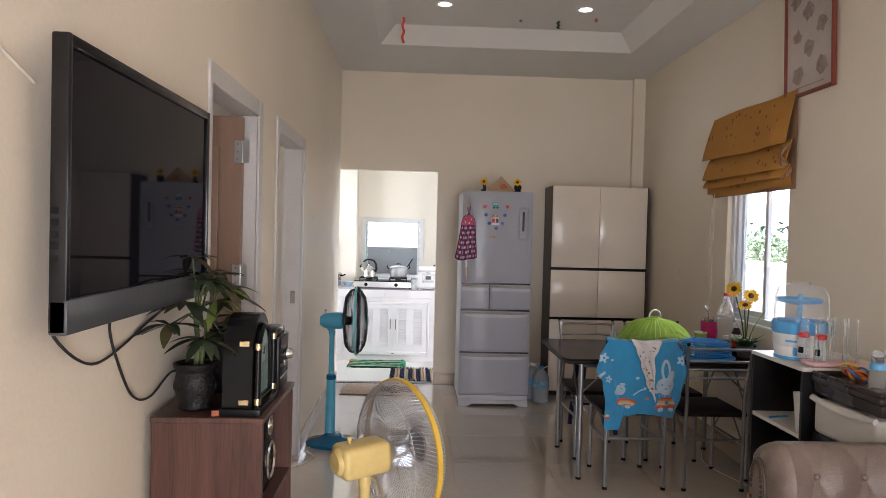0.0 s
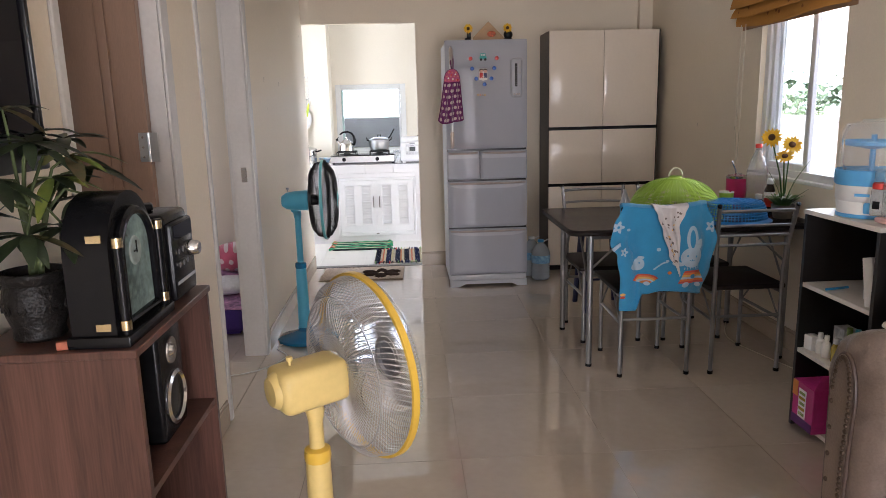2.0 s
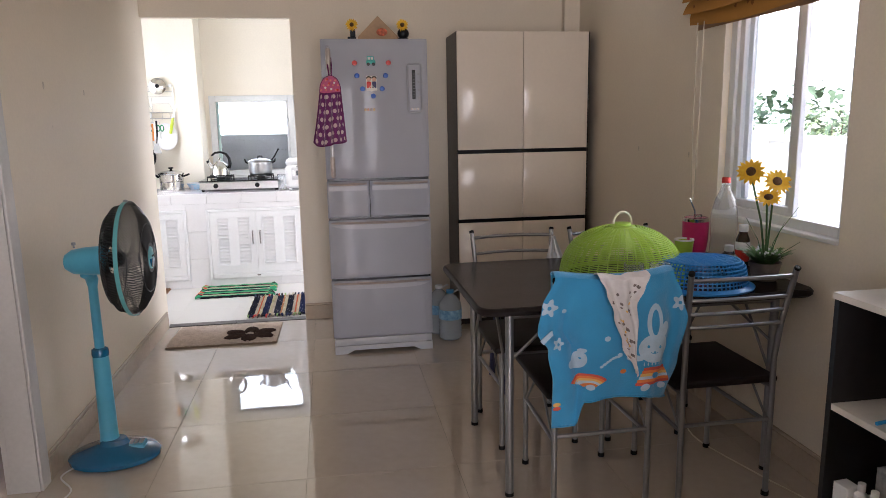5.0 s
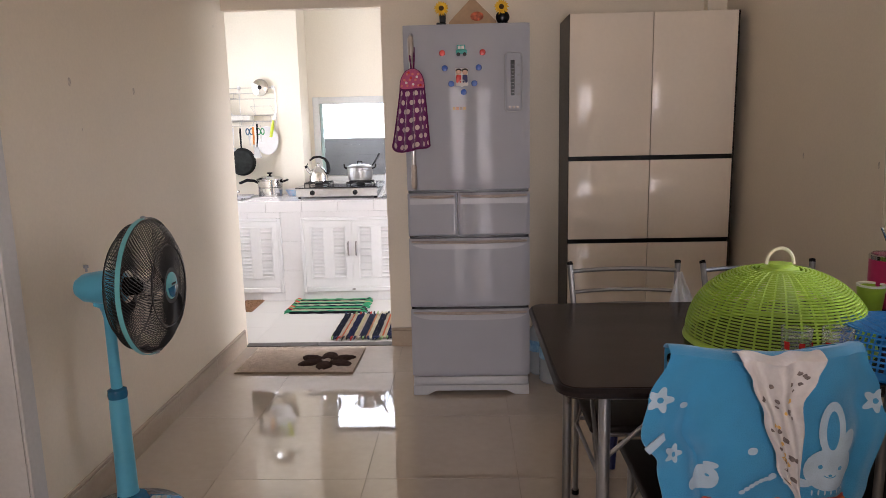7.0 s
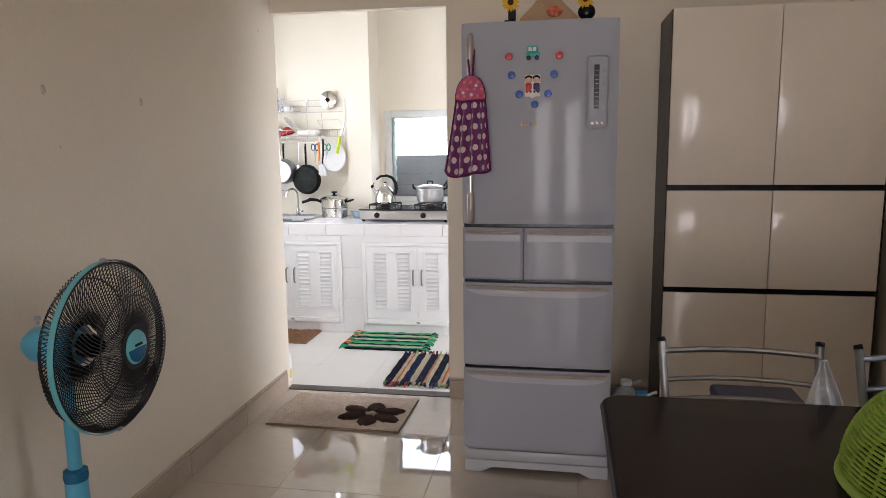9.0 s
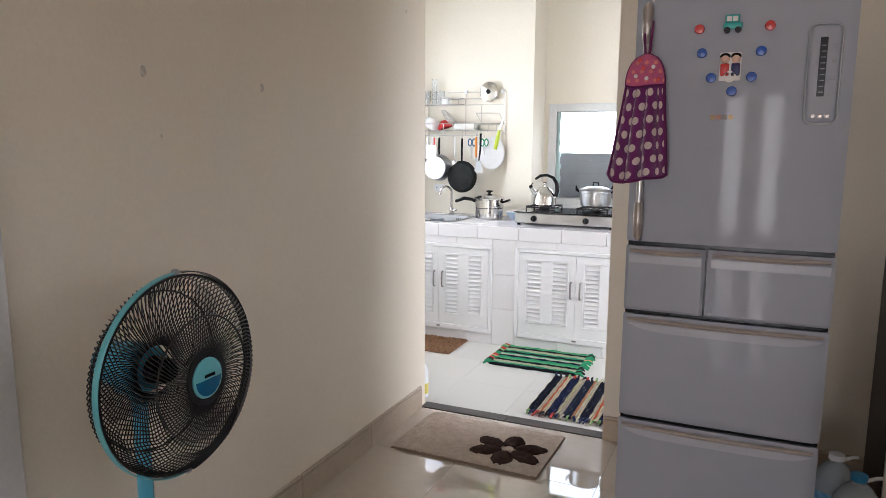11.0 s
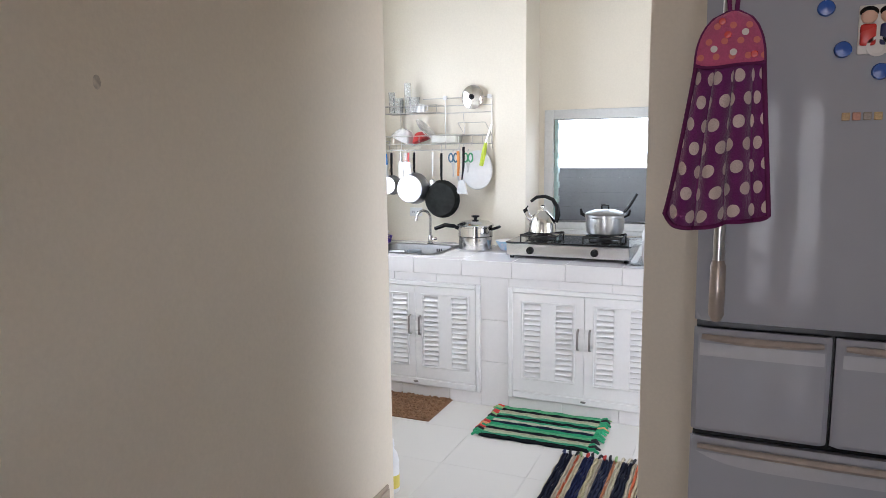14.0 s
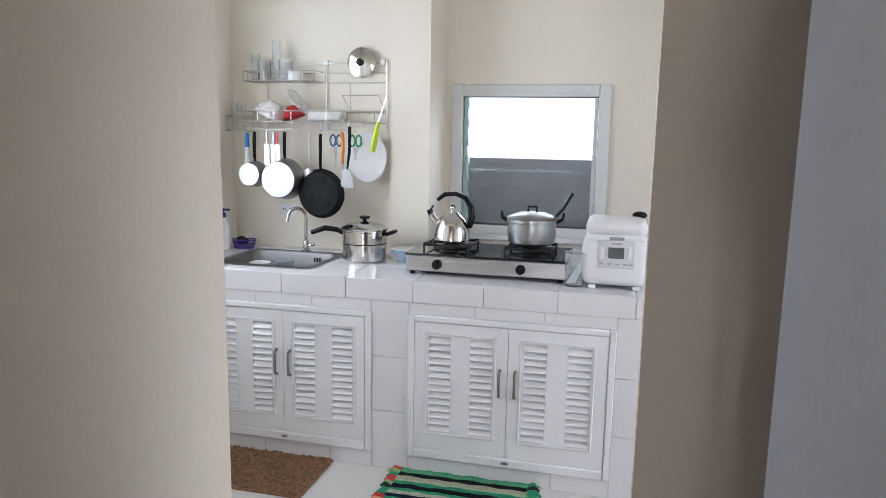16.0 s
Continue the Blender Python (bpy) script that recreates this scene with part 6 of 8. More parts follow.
# ---- wire wall rack with hanging tools ----
RW = YK1
WIRE = paint("rack_wire", (0.55, 0.53, 0.50), 0.3, metal=0.8, var=0.1)


def rx(px):
    return -1.64 + (px - 445) * 0.00297


def rz(py):
    return 1.737 - (py - 105) * 0.00267


rack = thing("wall_rack", pose(0, RW, 0), "steel wire dish rack fixed to the kitchen wall", "rack")
for px in (460, 567, 673):
    part("upright", B().tube([(rx(px), -0.012, rz(105)), (rx(px), -0.012, rz(228))], 0.003, 6), WIRE, rack)
for px in (567, 667):
    part("wall_hook", B().box(rx(px) - 0.012, rx(px) + 0.012, -0.02, 0, rz(113), rz(103), 0.003, 1), CUPW, rack)
for py, a0, a1 in ((109, 515, 673), (127, 460, 673), (144, 567, 673), (196, 432, 673)):
    part("cross_wire", B().tube([(rx(a0), -0.013, rz(py)), (rx(a1), -0.013, rz(py))], 0.0028, 6), WIRE, rack)


def basket(x0, x1, z0, z1, d, step):
    b = B()
    loop = [(x0, -0.012, z0), (x1, -0.012, z0), (x1, -d, z0), (x0, -d, z0)]
    b.tube(loop, 0.003, 6, closed=True)
    b.tube([(x, y, z1) for x, y, _ in loop], 0.003, 6, closed=True)
    for x, y, _ in loop:
        b.tube([(x, y, z0), (x, y, z1)], 0.0025, 5)
    n = int((x1 - x0) / step)
    for i in range(1, n):
        x = x0 + (x1 - x0) * i / n
        b.tube([(x, -0.012, z0), (x, -d, z0)], 0.0018, 4)
    for i in range(1, n, 4):
        x = x0 + (x1 - x0) * i / n
        b.tube([(x, -d, z0), (x, -d, z1)], 0.0018, 4)
    return b


part("upper_basket", basket(rx(440), rx(566), rz(144), rz(127), 0.15, 0.022), WIRE, rack)
part("lower_basket", basket(rx(432), rx(672), rz(217), rz(198), 0.18, 0.022), WIRE, rack)
part("cutlery_basket", basket(rx(396), rx(430), rz(234), rz(208), 0.10, 0.012), WIRE, rack)
part("plate_holder", B().tube([(rx(602), -0.06, rz(168)), (rx(612), -0.02, rz(196)), (rx(610), -0.02, rz(146))], 0.0025, 5).tube([(rx(602), -0.06, rz(168)), (rx(664), -0.06, rz(168)), (rx(672), -0.02, rz(196))], 0.0025, 5), WIRE, rack)
hr = B().tube([(rx(430), -0.17, rz(231)), (rx(622), -0.17, rz(231))], 0.003, 6)
for px in (432, 475, 530, 580, 620):
    hr.tube([(rx(px), -0.17, rz(217)), (rx(px), -0.17, rz(231))], 0.002, 5)
part("hook_rail", hr, WIRE, rack)

HY = RW - 0.165


def hanging(name, label, cat, px, py):
    e = thing(name, pose(-0.08 + (rx(px) + 0.08) * 0.966, HY - 0.012, 1.37 + (rz(py) - 1.37) * 0.966), label, cat, "tools hanging on the rack")
    part("hook", B().tube([(0, 0.010, 0.012), (0, 0.008, 0.022), (0, -0.002, 0.018), (0, -0.002, 0.004)], 0.0018, 5), WIRE, e)
    return e


def saucepan(e, r, depth, drop, hl, mat, m=None):
    """A pan hung by its handle, its base towards the room."""
    m = pose(0, 0.0, -drop, 90, 0, 0)
    pr = [(0, depth), (r * 0.86, depth), (r * 0.9, depth - 0.006), (r, 0.002), (r * 1.03, 0), (r * 0.97, 0.002), (r * 0.86, depth - 0.004), (0, depth - 0.004)]
    body = part("pan", B().lathe(pr, 32, m), mat, e)
    part("handle", B().tube([(0, -0.006, -drop + r * 1.0), (0, -0.010, -drop + r + 0.03), (0, -0.008, -0.035), (0, -0.004, 0.0)], [0.006, 0.008, 0.009, 0.007], 8), BLACK, e)
    return body


e = hanging("saucepan", "small aluminium saucepan hanging by its black handle", "saucepan", 446, 236)
saucepan(e, 0.062, 0.07, 0.205, 0.09, ALUP)
e = hanging("saucepan", "large aluminium saucepan hanging by its black handle", "saucepan", 502, 236)
saucepan(e, 0.098, 0.085, 0.225, 0.09, ALUP)
PANB = paint("burnt_pan", (0.006, 0.0055, 0.0055), 0.55, spec=0.12, dark=(0.022, 0.025, 0.023), scale=9, fine=40, bump=0.15)
e = hanging("frying_pan", "black worn frying pan hanging on the rack", "frying pan", 567, 238)
saucepan(e, 0.116, 0.035, 0.285, 0.14, PANB)
e = hanging("ladle", "steel ladle hanging on the rack", "ladle", 545, 236)
part("handle", B().tube([(0, 0, 0), (0, -0.003, -0.15)], [0.007, 0.005], 6, flat=0.4), STEEL, e)
part("bowl", B().ball((0, -0.006, -0.20), (0.026, 0.012, 0.034)), STEEL, e)
e = hanging("kitchen_brush", "blue handled brush hanging on the rack", "brush", 431, 238)
part("handle", B().tube([(0, 0, 0), (0, 0, -0.07)], [0.008, 0.012], 8), paint("bright_blue_plastic", (0.02, 0.22, 0.65), 0.3), e)
part("head", B().tube([(0, 0, -0.07), (0, 0, -0.15)], [0.010, 0.016], 8), CUPW, e)
for px, mat in ((468, ALUP), (480, CUPW), (487, MRED)):
    e = hanging("kitchen_knife", "flat kitchen knife hanging on the rack", "knife", px, 236)
    part("handle", B().box(-0.006, 0.006, -0.004, 0.004, -0.06, 0, 0.002, 1), mat, e)
    part("blade", B().box(-0.014, 0.012, -0.001, 0.001, -0.16, -0.06), STEEL, e)
for px, nm, col, l in ((594, "blue", (0.02, 0.09, 0.16), 0.15), (628, "green", (0.02, 0.22, 0.08), 0.12)):
    e = hanging("scissors", f"{nm} handled kitchen scissors hanging on the rack", "scissors", px, 238)
    mt = paint(nm + "_scissor_handle", col, 0.35)
    for s in (-1, 1):
        part("handle", B().tube([(s * 0.016 + 0.014 * math.cos(a), 0, -0.03 + 0.026 * math.sin(a)) for a in [2 * math.pi * i / 16 for i in range(16)]], 0.005, 6, closed=True), mt, e)
        part("blade", B().tube([(s * 0.008, 0, -0.055), (-s * 0.004, 0, -l)], [0.007, 0.002], 6, flat=0.3), STEEL, e)
e = hanging("peeler_knife", "orange handled knife hanging on the rack", "knife", 605, 234)
part("handle", B().tube([(0, 0, 0.0), (0.003, 0, -0.08), (0, 0, -0.15)], [0.010, 0.009, 0.008], 8, flat=0.6), paint("orange_plastic", (0.75, 0.25, 0.02), 0.35), e)
part("blade", B().tube([(0, 0, -0.15), (0, 0, -0.18)], [0.008, 0.003], 6, flat=0.3), STEEL, e)
e = hanging("spatula", "white spatula with a black handle hanging on the rack", "spatula", 618, 224)
part("handle", B().tube([(0, 0, 0), (0, -0.006, -0.12), (-0.01, -0.008, -0.20)], [0.009, 0.008, 0.005], 8), BLACK, e)
part("blade", B().prism([(-0.040, -0.285), (0.034, -0.29), (0.012, -0.20), (-0.022, -0.20)], -0.002, 0.002, pose(-0.008, -0.006, 0, 90)), ALUP, e)
e = hanging("chopping_board", "round white chopping board hanging on the wall", "chopping board", 636, 222)
part("board", B().lathe([(0, -0.005), (0.085, -0.005), (0.088, 0), (0.085, 0.005), (0, 0.005)], 36, pose(0, 0.10, -0.15, 90) @ Matrix.Diagonal((1.15, 1.4, 1, 1))), CUPW, e)
e = hanging("gas_lighter", "yellow-green gas lighter hanging on the rack", "lighter", 664, 226)
YG = paint("yellow_green_plastic", (0.55, 0.68, 0.03), 0.3)
part("body", B().tube([(0.012, 0, 0.03), (0.0, 0, -0.03), (-0.018, 0, -0.11)], [0.010, 0.016, 0.014], 8, flat=0.6), YG, e)
part("nozzle", B().tube([(0.012, 0, 0.03), (0.05, 0, 0.14)], 0.0045, 6), STEEL, e)

# things on the rack
bz1 = rz(144) + 0.004
for px, h in ((452, 0.135), (490, 0.19)):
    solid("tall_glass", B().lathe([(0, 0), (0.018, 0), (0.021, h), (0.019, h), (0.016, 0.004), (0, 0.004)], 18), CLEAR, "tall clear glass tube on the rack", "glass", "glasses on the rack", m=pose(rx(px), RW - 0.09, bz1))
for px in (464, 503):
    solid("printed_tumbler", B().lathe([(0, 0), (0.030, 0), (0.034, 0.10), (0.031, 0.10), (0.027, 0.004), (0, 0.004)], 18), CLEAR, "clear tumbler upside down on the rack", "glass", "glasses on the rack", m=pose(rx(px), RW - 0.07, bz1))
mg = thing("white_mug", pose(rx(521), RW - 0.09, bz1), "small white mug on the rack", "mug")
part("cup", B().lathe([(0, 0), (0.026, 0), (0.030, 0.01), (0.030, 0.05), (0.027, 0.05), (0.026, 0.006), (0, 0.006)], 20), CUPW, mg)
part("handle", B().tube([(0.028, 0, 0.042), (0.044, 0, 0.040), (0.046, 0, 0.016), (0.028, 0, 0.012)], 0.004, 6), CUPW, mg)
bz2 = rz(217) + 0.004
REDB = paint("red_flower_bowl", (0.42, 0.02, 0.02), 0.3, var=0.15, scale=30)
DOTB = paint("white_enamel_bowl", (0.78, 0.77, 0.75), 0.25, var=0.06, scale=30)
pb = [(0, 0), (0.03, 0), (0.06, 0.025), (0.085, 0.07), (0.082, 0.07), (0.056, 0.028), (0.028, 0.004), (0, 0.004)]
solid("enamel_bowl", B().lathe(pb, 28), DOTB, "white patterned bowl leaning upside down on the rack", "bowl", m=pose(rx(490), RW - 0.10, bz2 + 0.088, 180, 26, 0))
solid("red_bowl", B().lathe([(r * 0.72, z * 0.8) for r, z in pb], 28), REDB, "red bowl leaning upside down on the rack", "bowl", m=pose(rx(520), RW - 0.12, bz2 + 0.070, 180, -18, 0))
solid("white_plate", B().lathe([(0, 0), (0.05, 0), (0.09, 0.016), (0.092, 0.018), (0.05, 0.004), (0, 0.004)], 28), DOTB, "white plate leaning on the rack", "plate", m=pose(rx(530), RW - 0.09, bz2 + 0.075, 0, 48, 0))
solid("clear_food_box", B().box(-0.085, 0.085, -0.055, 0.055, 0, 0.055, 0.012, 3), paint("frosted_plastic", (0.78, 0.77, 0.70), 0.4, trans=0.3), "frosted plastic food box on the rack", "box", m=pose(rx(582), RW - 0.10, bz2))
ld = thing("pot_lid", pose(rx(632), RW - 0.028, rz(109), 90, 0, 0), "round steel pot lid hanging on the rack", "lid")
part("disc", B().lathe([(0.074, 0), (0.072, 0.006), (0.05, 0.014), (0.0, 0.020)], 36), POLISH, ld)
part("knob", B().lathe([(0, 0.040), (0.016, 0.038), (0.018, 0.028), (0.010, 0.018)], 18), BLACK, ld)
for i, px in enumerate((402, 410, 418)):
    e = thing("cutlery", pose(rx(px), RW - 0.055, rz(232)), "steel spoon standing in the cutlery basket", "spoon", "cutlery in the basket")
    part("handle", B().tube([(0, 0, 0), (0.004 * i, 0, 0.10)], 0.003, 5), STEEL, e)
    part("bowl", B().ball((0.004 * i, 0, 0.115), (0.014, 0.005, 0.02)), STEEL, e)
ol = thing("wall_socket", pose(-1.50, RW, 0.995), "white wall socket behind the tap", "socket")
part("plate", B().box(-0.045, 0.045, -0.008, 0, -0.028, 0.028, 0.004, 2), CUPW, ol)
for x in (-0.018, 0.018):
    for dx in (-0.005, 0.005):
        part("hole", B().box(x + dx - 0.0015, x + dx + 0.0015, -0.0088, -0.007, -0.006, 0.006), BLACK, ol)

# ---- rugs ----
def striped(name, cols, axis, period, rough=0.95):
    """Woven stripes of several colours across one axis of the object."""
    m = paint(name, (0.5, 0.5, 0.5), rough, var=0.2, scale=60, fine=260, bump=0.8, spec=0.1)
    t = m.node_tree
    N, L = t.nodes, t.links
    tc, sp, dv, fr_, rp = N.new("ShaderNodeTexCoord"), N.new("ShaderNodeSeparateXYZ"), N.new("ShaderNodeMath"), N.new("ShaderNodeMath"), N.new("ShaderNodeValToRGB")
    L.new(tc.outputs["Object"], sp.inputs[0])
    dv.operation, fr_.operation = "DIVIDE", "FRACT"
    dv.inputs[1].default_value = period
    L.new(sp.outputs[axis], dv.inputs[0]), L.new(dv.outputs[0], fr_.inputs[0]), L.new(fr_.outputs[0], rp.inputs[0])
    rp.color_ramp.interpolation = "CONSTANT"
    el_ = rp.color_ramp.elements
    while len(el_) > 1:
        el_.remove(el_[-1])
    x = 0.0
    tot = sum(w for _, w in cols)
    for i, (c, w) in enumerate(cols):
        q = el_[0] if i == 0 else el_.new(x / tot)
        q.position = x / tot
        q.color = (*c, 1)
        x += w
    mx = N.new("ShaderNodeMix")
    mx.data_type, mx.blend_type = "RGBA", "MULTIPLY"
    mx.inputs["Factor"].default_value = 0.8
    old = prin(m).inputs["Base Color"].links[0].from_socket
    gm = N.new("ShaderNodeHueSaturation")
    gm.inputs["Value"].default_value = 1.9
    L.new(old, gm.inputs["Color"])
    L.new(rp.outputs[0], mx.inputs["A"]), L.new(gm.outputs[0], mx.inputs["B"])
    L.new(mx.outputs["Result"], prin(m).inputs["Base Color"])
    return m


def rag_rug(name, m, w, d, across, mat, fringe_mats, label, seed, rows):
    """A thick woven rug of cord rows, with knotted ends at two sides."""
    r = random.Random(seed)
    e = thing(name, m, label, "rug")
    b = B()
    n = rows
    L_, W_ = (w, d) if across == "x" else (d, w)
    for i in range(n):
        o = -W_ / 2 + W_ * (i + 0.5) / n
        pts = []
        for k in range(25):
            s = -L_ / 2 + L_ * k / 24
            wob = 0.003 * math.sin(s * 40 + i) + r.uniform(-0.0012, 0.0012)
            z = 0.008 + 0.0015 * math.sin(s * 60 + i * 2)
            pts.append((s, o + wob, z) if across == "x" else (o + wob, s, z))
        b.tube(pts, W_ / n * 0.54, 6, flat=0.9)
    part("weave", b, mat, e)
    for sgn in (-1, 1):
        for i in range(int(W_ / 0.026)):
            o = -W_ / 2 + 0.013 + i * 0.026
            a = r.uniform(-0.7, 0.7)
            ln = r.uniform(0.025, 0.05)
            s0 = sgn * L_ / 2
            p0 = (s0 - sgn * 0.008, o, 0.012)
            p1 = (s0 + sgn * ln * 0.5, o + 0.01 * a, 0.020)
            p2 = (s0 + sgn * ln, o + 0.025 * a, 0.006)
            pts = [p0, p1, p2] if across == "x" else [(q[1], q[0], q[2]) for q in (p0, p1, p2)]
            part("knot", B().tube(pts, [0.009, 0.010, 0.006], 6, flat=0.55), r.choice(fringe_mats), e)
    return e


CORD = {k: paint(k + "_rag", c, 0.9, var=0.15, fine=200, bump=0.4) for k, c in dict(green=(0.03, 0.30, 0.14), lime=(0.28, 0.44, 0.18), black=(0.015, 0.016, 0.02), navy=(0.02, 0.03, 0.09), red=(0.55, 0.05, 0.04), orange=(0.75, 0.30, 0.15), cream=(0.6, 0.55, 0.42), yellow=(0.65, 0.48, 0.10)).items()}
GR = striped("green_rug_weave", [((0.012, 0.014, 0.018), 1), ((0.05, 0.30, 0.17), 0.8), ((0.42, 0.52, 0.34), 0.6), ((0.45, 0.42, 0.30), 0.7), ((0.012, 0.016, 0.02), 0.9), ((0.12, 0.40, 0.20), 0.9), ((0.04, 0.32, 0.16), 0.8), ((0.012, 0.02, 0.04), 0.9), ((0.50, 0.52, 0.40), 0.8), ((0.06, 0.34, 0.18), 0.7)], 1, 0.26)
MR = striped("striped_rug_weave", [((0.015, 0.017, 0.03), 1.2), ((0.45, 0.38, 0.28), 0.5), ((0.50, 0.12, 0.05), 0.3), ((0.52, 0.44, 0.30), 0.5), ((0.015, 0.02, 0.06), 1.2), ((0.48, 0.42, 0.26), 0.6), ((0.42, 0.36, 0.28), 0.4), ((0.02, 0.025, 0.05), 1.2), ((0.45, 0.20, 0.10), 0.35), ((0.5, 0.45, 0.32), 0.6)], 0, 0.27)
rag_rug("green_rag_rug", pose(-0.40, 7.79, ZK), 0.55, 0.50, "x", GR, [CORD["green"], CORD["green"], CORD["green"], CORD["green"], CORD["lime"], CORD["black"], CORD["black"], CORD["orange"], CORD["red"]], "green striped rag rug with knotted ends", 3, 34)
rag_rug("striped_rag_rug", pose(0.04, 7.19, ZK), 0.55, 0.58, "y", MR, [CORD["navy"], CORD["red"], CORD["cream"], CORD["lime"], CORD["black"], CORD["black"], CORD["navy"], CORD["cream"]], "dark striped rag rug with knotted ends", 5, 36)
BROWNM = paint("brown_chenille", (0.36, 0.21, 0.12), 0.95, dark=(0.14, 0.075, 0.04), scale=55, fine=150, bump=0.9, spec=0.1)
rr = random.Random(11)
b = B().box(-0.32, 0.32, -0.19, 0.19, 0, 0.008, 0.003, 1)
for i in range(900):
    x, y = rr.uniform(-0.312, 0.312), rr.uniform(-0.182, 0.182)
    a = rr.uniform(0, math.pi)
    b.ball((0, 0, 0), (0.013, 0.005, 0.007), 5, 3, Matrix.Translation((x, y, 0.009)) @ Matrix.Rotation(a, 4, "Z"))
e = thing("brown_floor_mat", pose(-1.30, 7.81, ZK), "brown chenille floor mat before the sink", "mat")
tagged(part("chenille_surface", b, BROWNM, e), kind="stuff")
SHAG = paint("beige_shag", (0.66, 0.55, 0.46), 0.95, dark=(0.47, 0.38, 0.31), scale=35, fine=160, bump=0.9, spec=0.1)
DSHAG = paint("dark_brown_shag", (0.075, 0.045, 0.035), 0.95, dark=(0.035, 0.02, 0.016), scale=40, fine=160, bump=0.9, spec=0.1)
fm = thing("flower_door_mat", pose(-0.305, 6.41, 0.0, 0, 0, -1.5), "beige door mat with a raised dark brown flower", "mat")
b = B().sheet(lambda u, v: ((u - 0.5) * 0.68, (v - 0.5) * 0.44, 0.012 + 0.004 * noise.noise((u * 30, v * 22, 1)) + 0.003 * noise.noise((u * 80, v * 60, 3))), 90, 60)
part("mat_surface", b, SHAG, fm)
part("backing", B().box(-0.342, 0.342, -0.222, 0.222, 0, 0.008, 0.003, 1), paint("mat_backing", (0.30, 0.22, 0.15), 0.9), fm)
fc = (0.155, -0.04)
for i in range(6):
    a = radians(30 + 60 * i)

    def petal(u, v, a=a):
        s = 2 * u - 1
        w = 0.050 * math.sin(math.pi * min(1, 0.08 + 0.88 * v)) ** 0.7
        l = 0.032 + 0.150 * v
        x, y = l, s * w
        h = 0.024 * (1 - s * s) ** 0.5 * (math.sin(math.pi * min(1, 0.1 + 0.86 * v)) ** 0.5) + 0.004 * noise.noise((x * 60, y * 60, i))
        return (fc[0] + x * math.cos(a) - y * math.sin(a), fc[1] + (x * math.sin(a) + y * math.cos(a)) * 0.80, 0.010 + h)
    part("petal", B().sheet(petal, 14, 18), DSHAG, fm, "dark brown raised petal")
part("flower_centre", B().ball((fc[0], fc[1], 0.014), (0.028, 0.025, 0.014)), SHAG, fm)
# ---- things on the dining table ----
TZ = 0.743
GREENP = paint("lime_plastic", (0.36, 0.55, 0.06), 0.4, var=0.05, bump=0.02)
fc_ = thing("food_cover", pose(1.562, 4.42, TZ), "lime green plastic mesh food cover on the table", "food cover")
b = B()
R0, HT = 0.245, 0.205


def dome(t):
    """Radius and height from the rim (0) to the crown (1)."""
    a = t * math.pi / 2
    return R0 * math.cos(a) ** 0.85 if t < 1 else 0.0, HT * math.sin(a) ** 0.95


for i in range(40):
    a = 2 * math.pi * i / 40
    pts = []
    for k in range(10):
        r, z = dome(k / 10 * 0.93)
        pts.append((r * math.cos(a), r * math.sin(a), z + 0.004))
    b.tube(pts, 0.0030, 4)
for k in range(1, 34):
    r, z = dome(k / 34 * 0.90)
    b.tube([(r * math.cos(a), r * math.sin(a), z + 0.004) for a in [2 * math.pi * i / 48 for i in range(48)]], 0.0031, 4, closed=True)
part("mesh_dome", b, GREENP, fc_)
part("rim", B().lathe([(R0 - 0.006, 0), (R0 + 0.008, 0), (R0 + 0.006, 0.008), (R0 - 0.004, 0.016), (R0 - 0.006, 0)], 56), GREENP, fc_)
part("crown", B().lathe([(0.055, HT - 0.010), (0.05, HT + 0.004), (0.034, HT + 0.008), (0.032, HT + 0.016), (0, HT + 0.018)], 28), GREENP, fc_)
part("handle", B().tube([(0.038 * math.cos(a), 0, HT + 0.014 + 0.045 * math.sin(a)) for a in [math.pi * i / 12 for i in range(13)]], 0.005, 8), paint("pale_handle", (0.70, 0.66, 0.50), 0.4), fc_, "pale loop handle")

BLUEP = paint("bright_blue_basket", (0.02, 0.20, 0.52), 0.35, var=0.05)
bs = thing("plastic_basket", pose(1.785, 4.20, TZ) @ Matrix.Scale(1.2, 4), "bright blue plastic basket lying upside down", "basket")
b = B()
for i in range(64):
    a = 2 * math.pi * i / 64
    b.tube([(0.148 * math.cos(a), 0.125 * math.sin(a), 0.010), (0.136 * math.cos(a), 0.114 * math.sin(a), 0.065), (0.122 * math.cos(a), 0.10 * math.sin(a), 0.084)], 0.0024, 4)
for z, k in ((0.012, 1.0), (0.023, 0.985), (0.034, 0.97), (0.045, 0.955), (0.056, 0.94), (0.067, 0.92), (0.078, 0.87), (0.086, 0.80)):
    b.tube([(0.148 * k * math.cos(a), 0.125 * k * math.sin(a), z) for a in [2 * math.pi * i / 44 for i in range(44)]], 0.0026, 4, closed=True)
part("mesh_side", b, BLUEP, bs)
b = B()
for i in range(-16, 17):
    y = i * 0.006
    w = 0.118 * math.sqrt(max(0, 1 - (y / 0.1) ** 2))
    if w > 0.01:
        b.tube([(-w, y, 0.086), (0, y, 0.089), (w, y, 0.086)], 0.0016, 4)
for i in range(-5, 6):
    x = i * 0.022
    w = 0.098 * math.sqrt(max(0, 1 - (x / 0.12) ** 2))
    b.tube([(x, -w, 0.087), (x, w, 0.087)], 0.0022, 4)
part("mesh_top", b, BLUEP, bs)
part("rim", B().lathe([(0.142, 0.002), (0.165, 0.0), (0.168, 0.006), (0.150, 0.014), (0.142, 0.002)], 48, Matrix.Diagonal((1, 0.86, 1, 1))), BLUEP, bs)

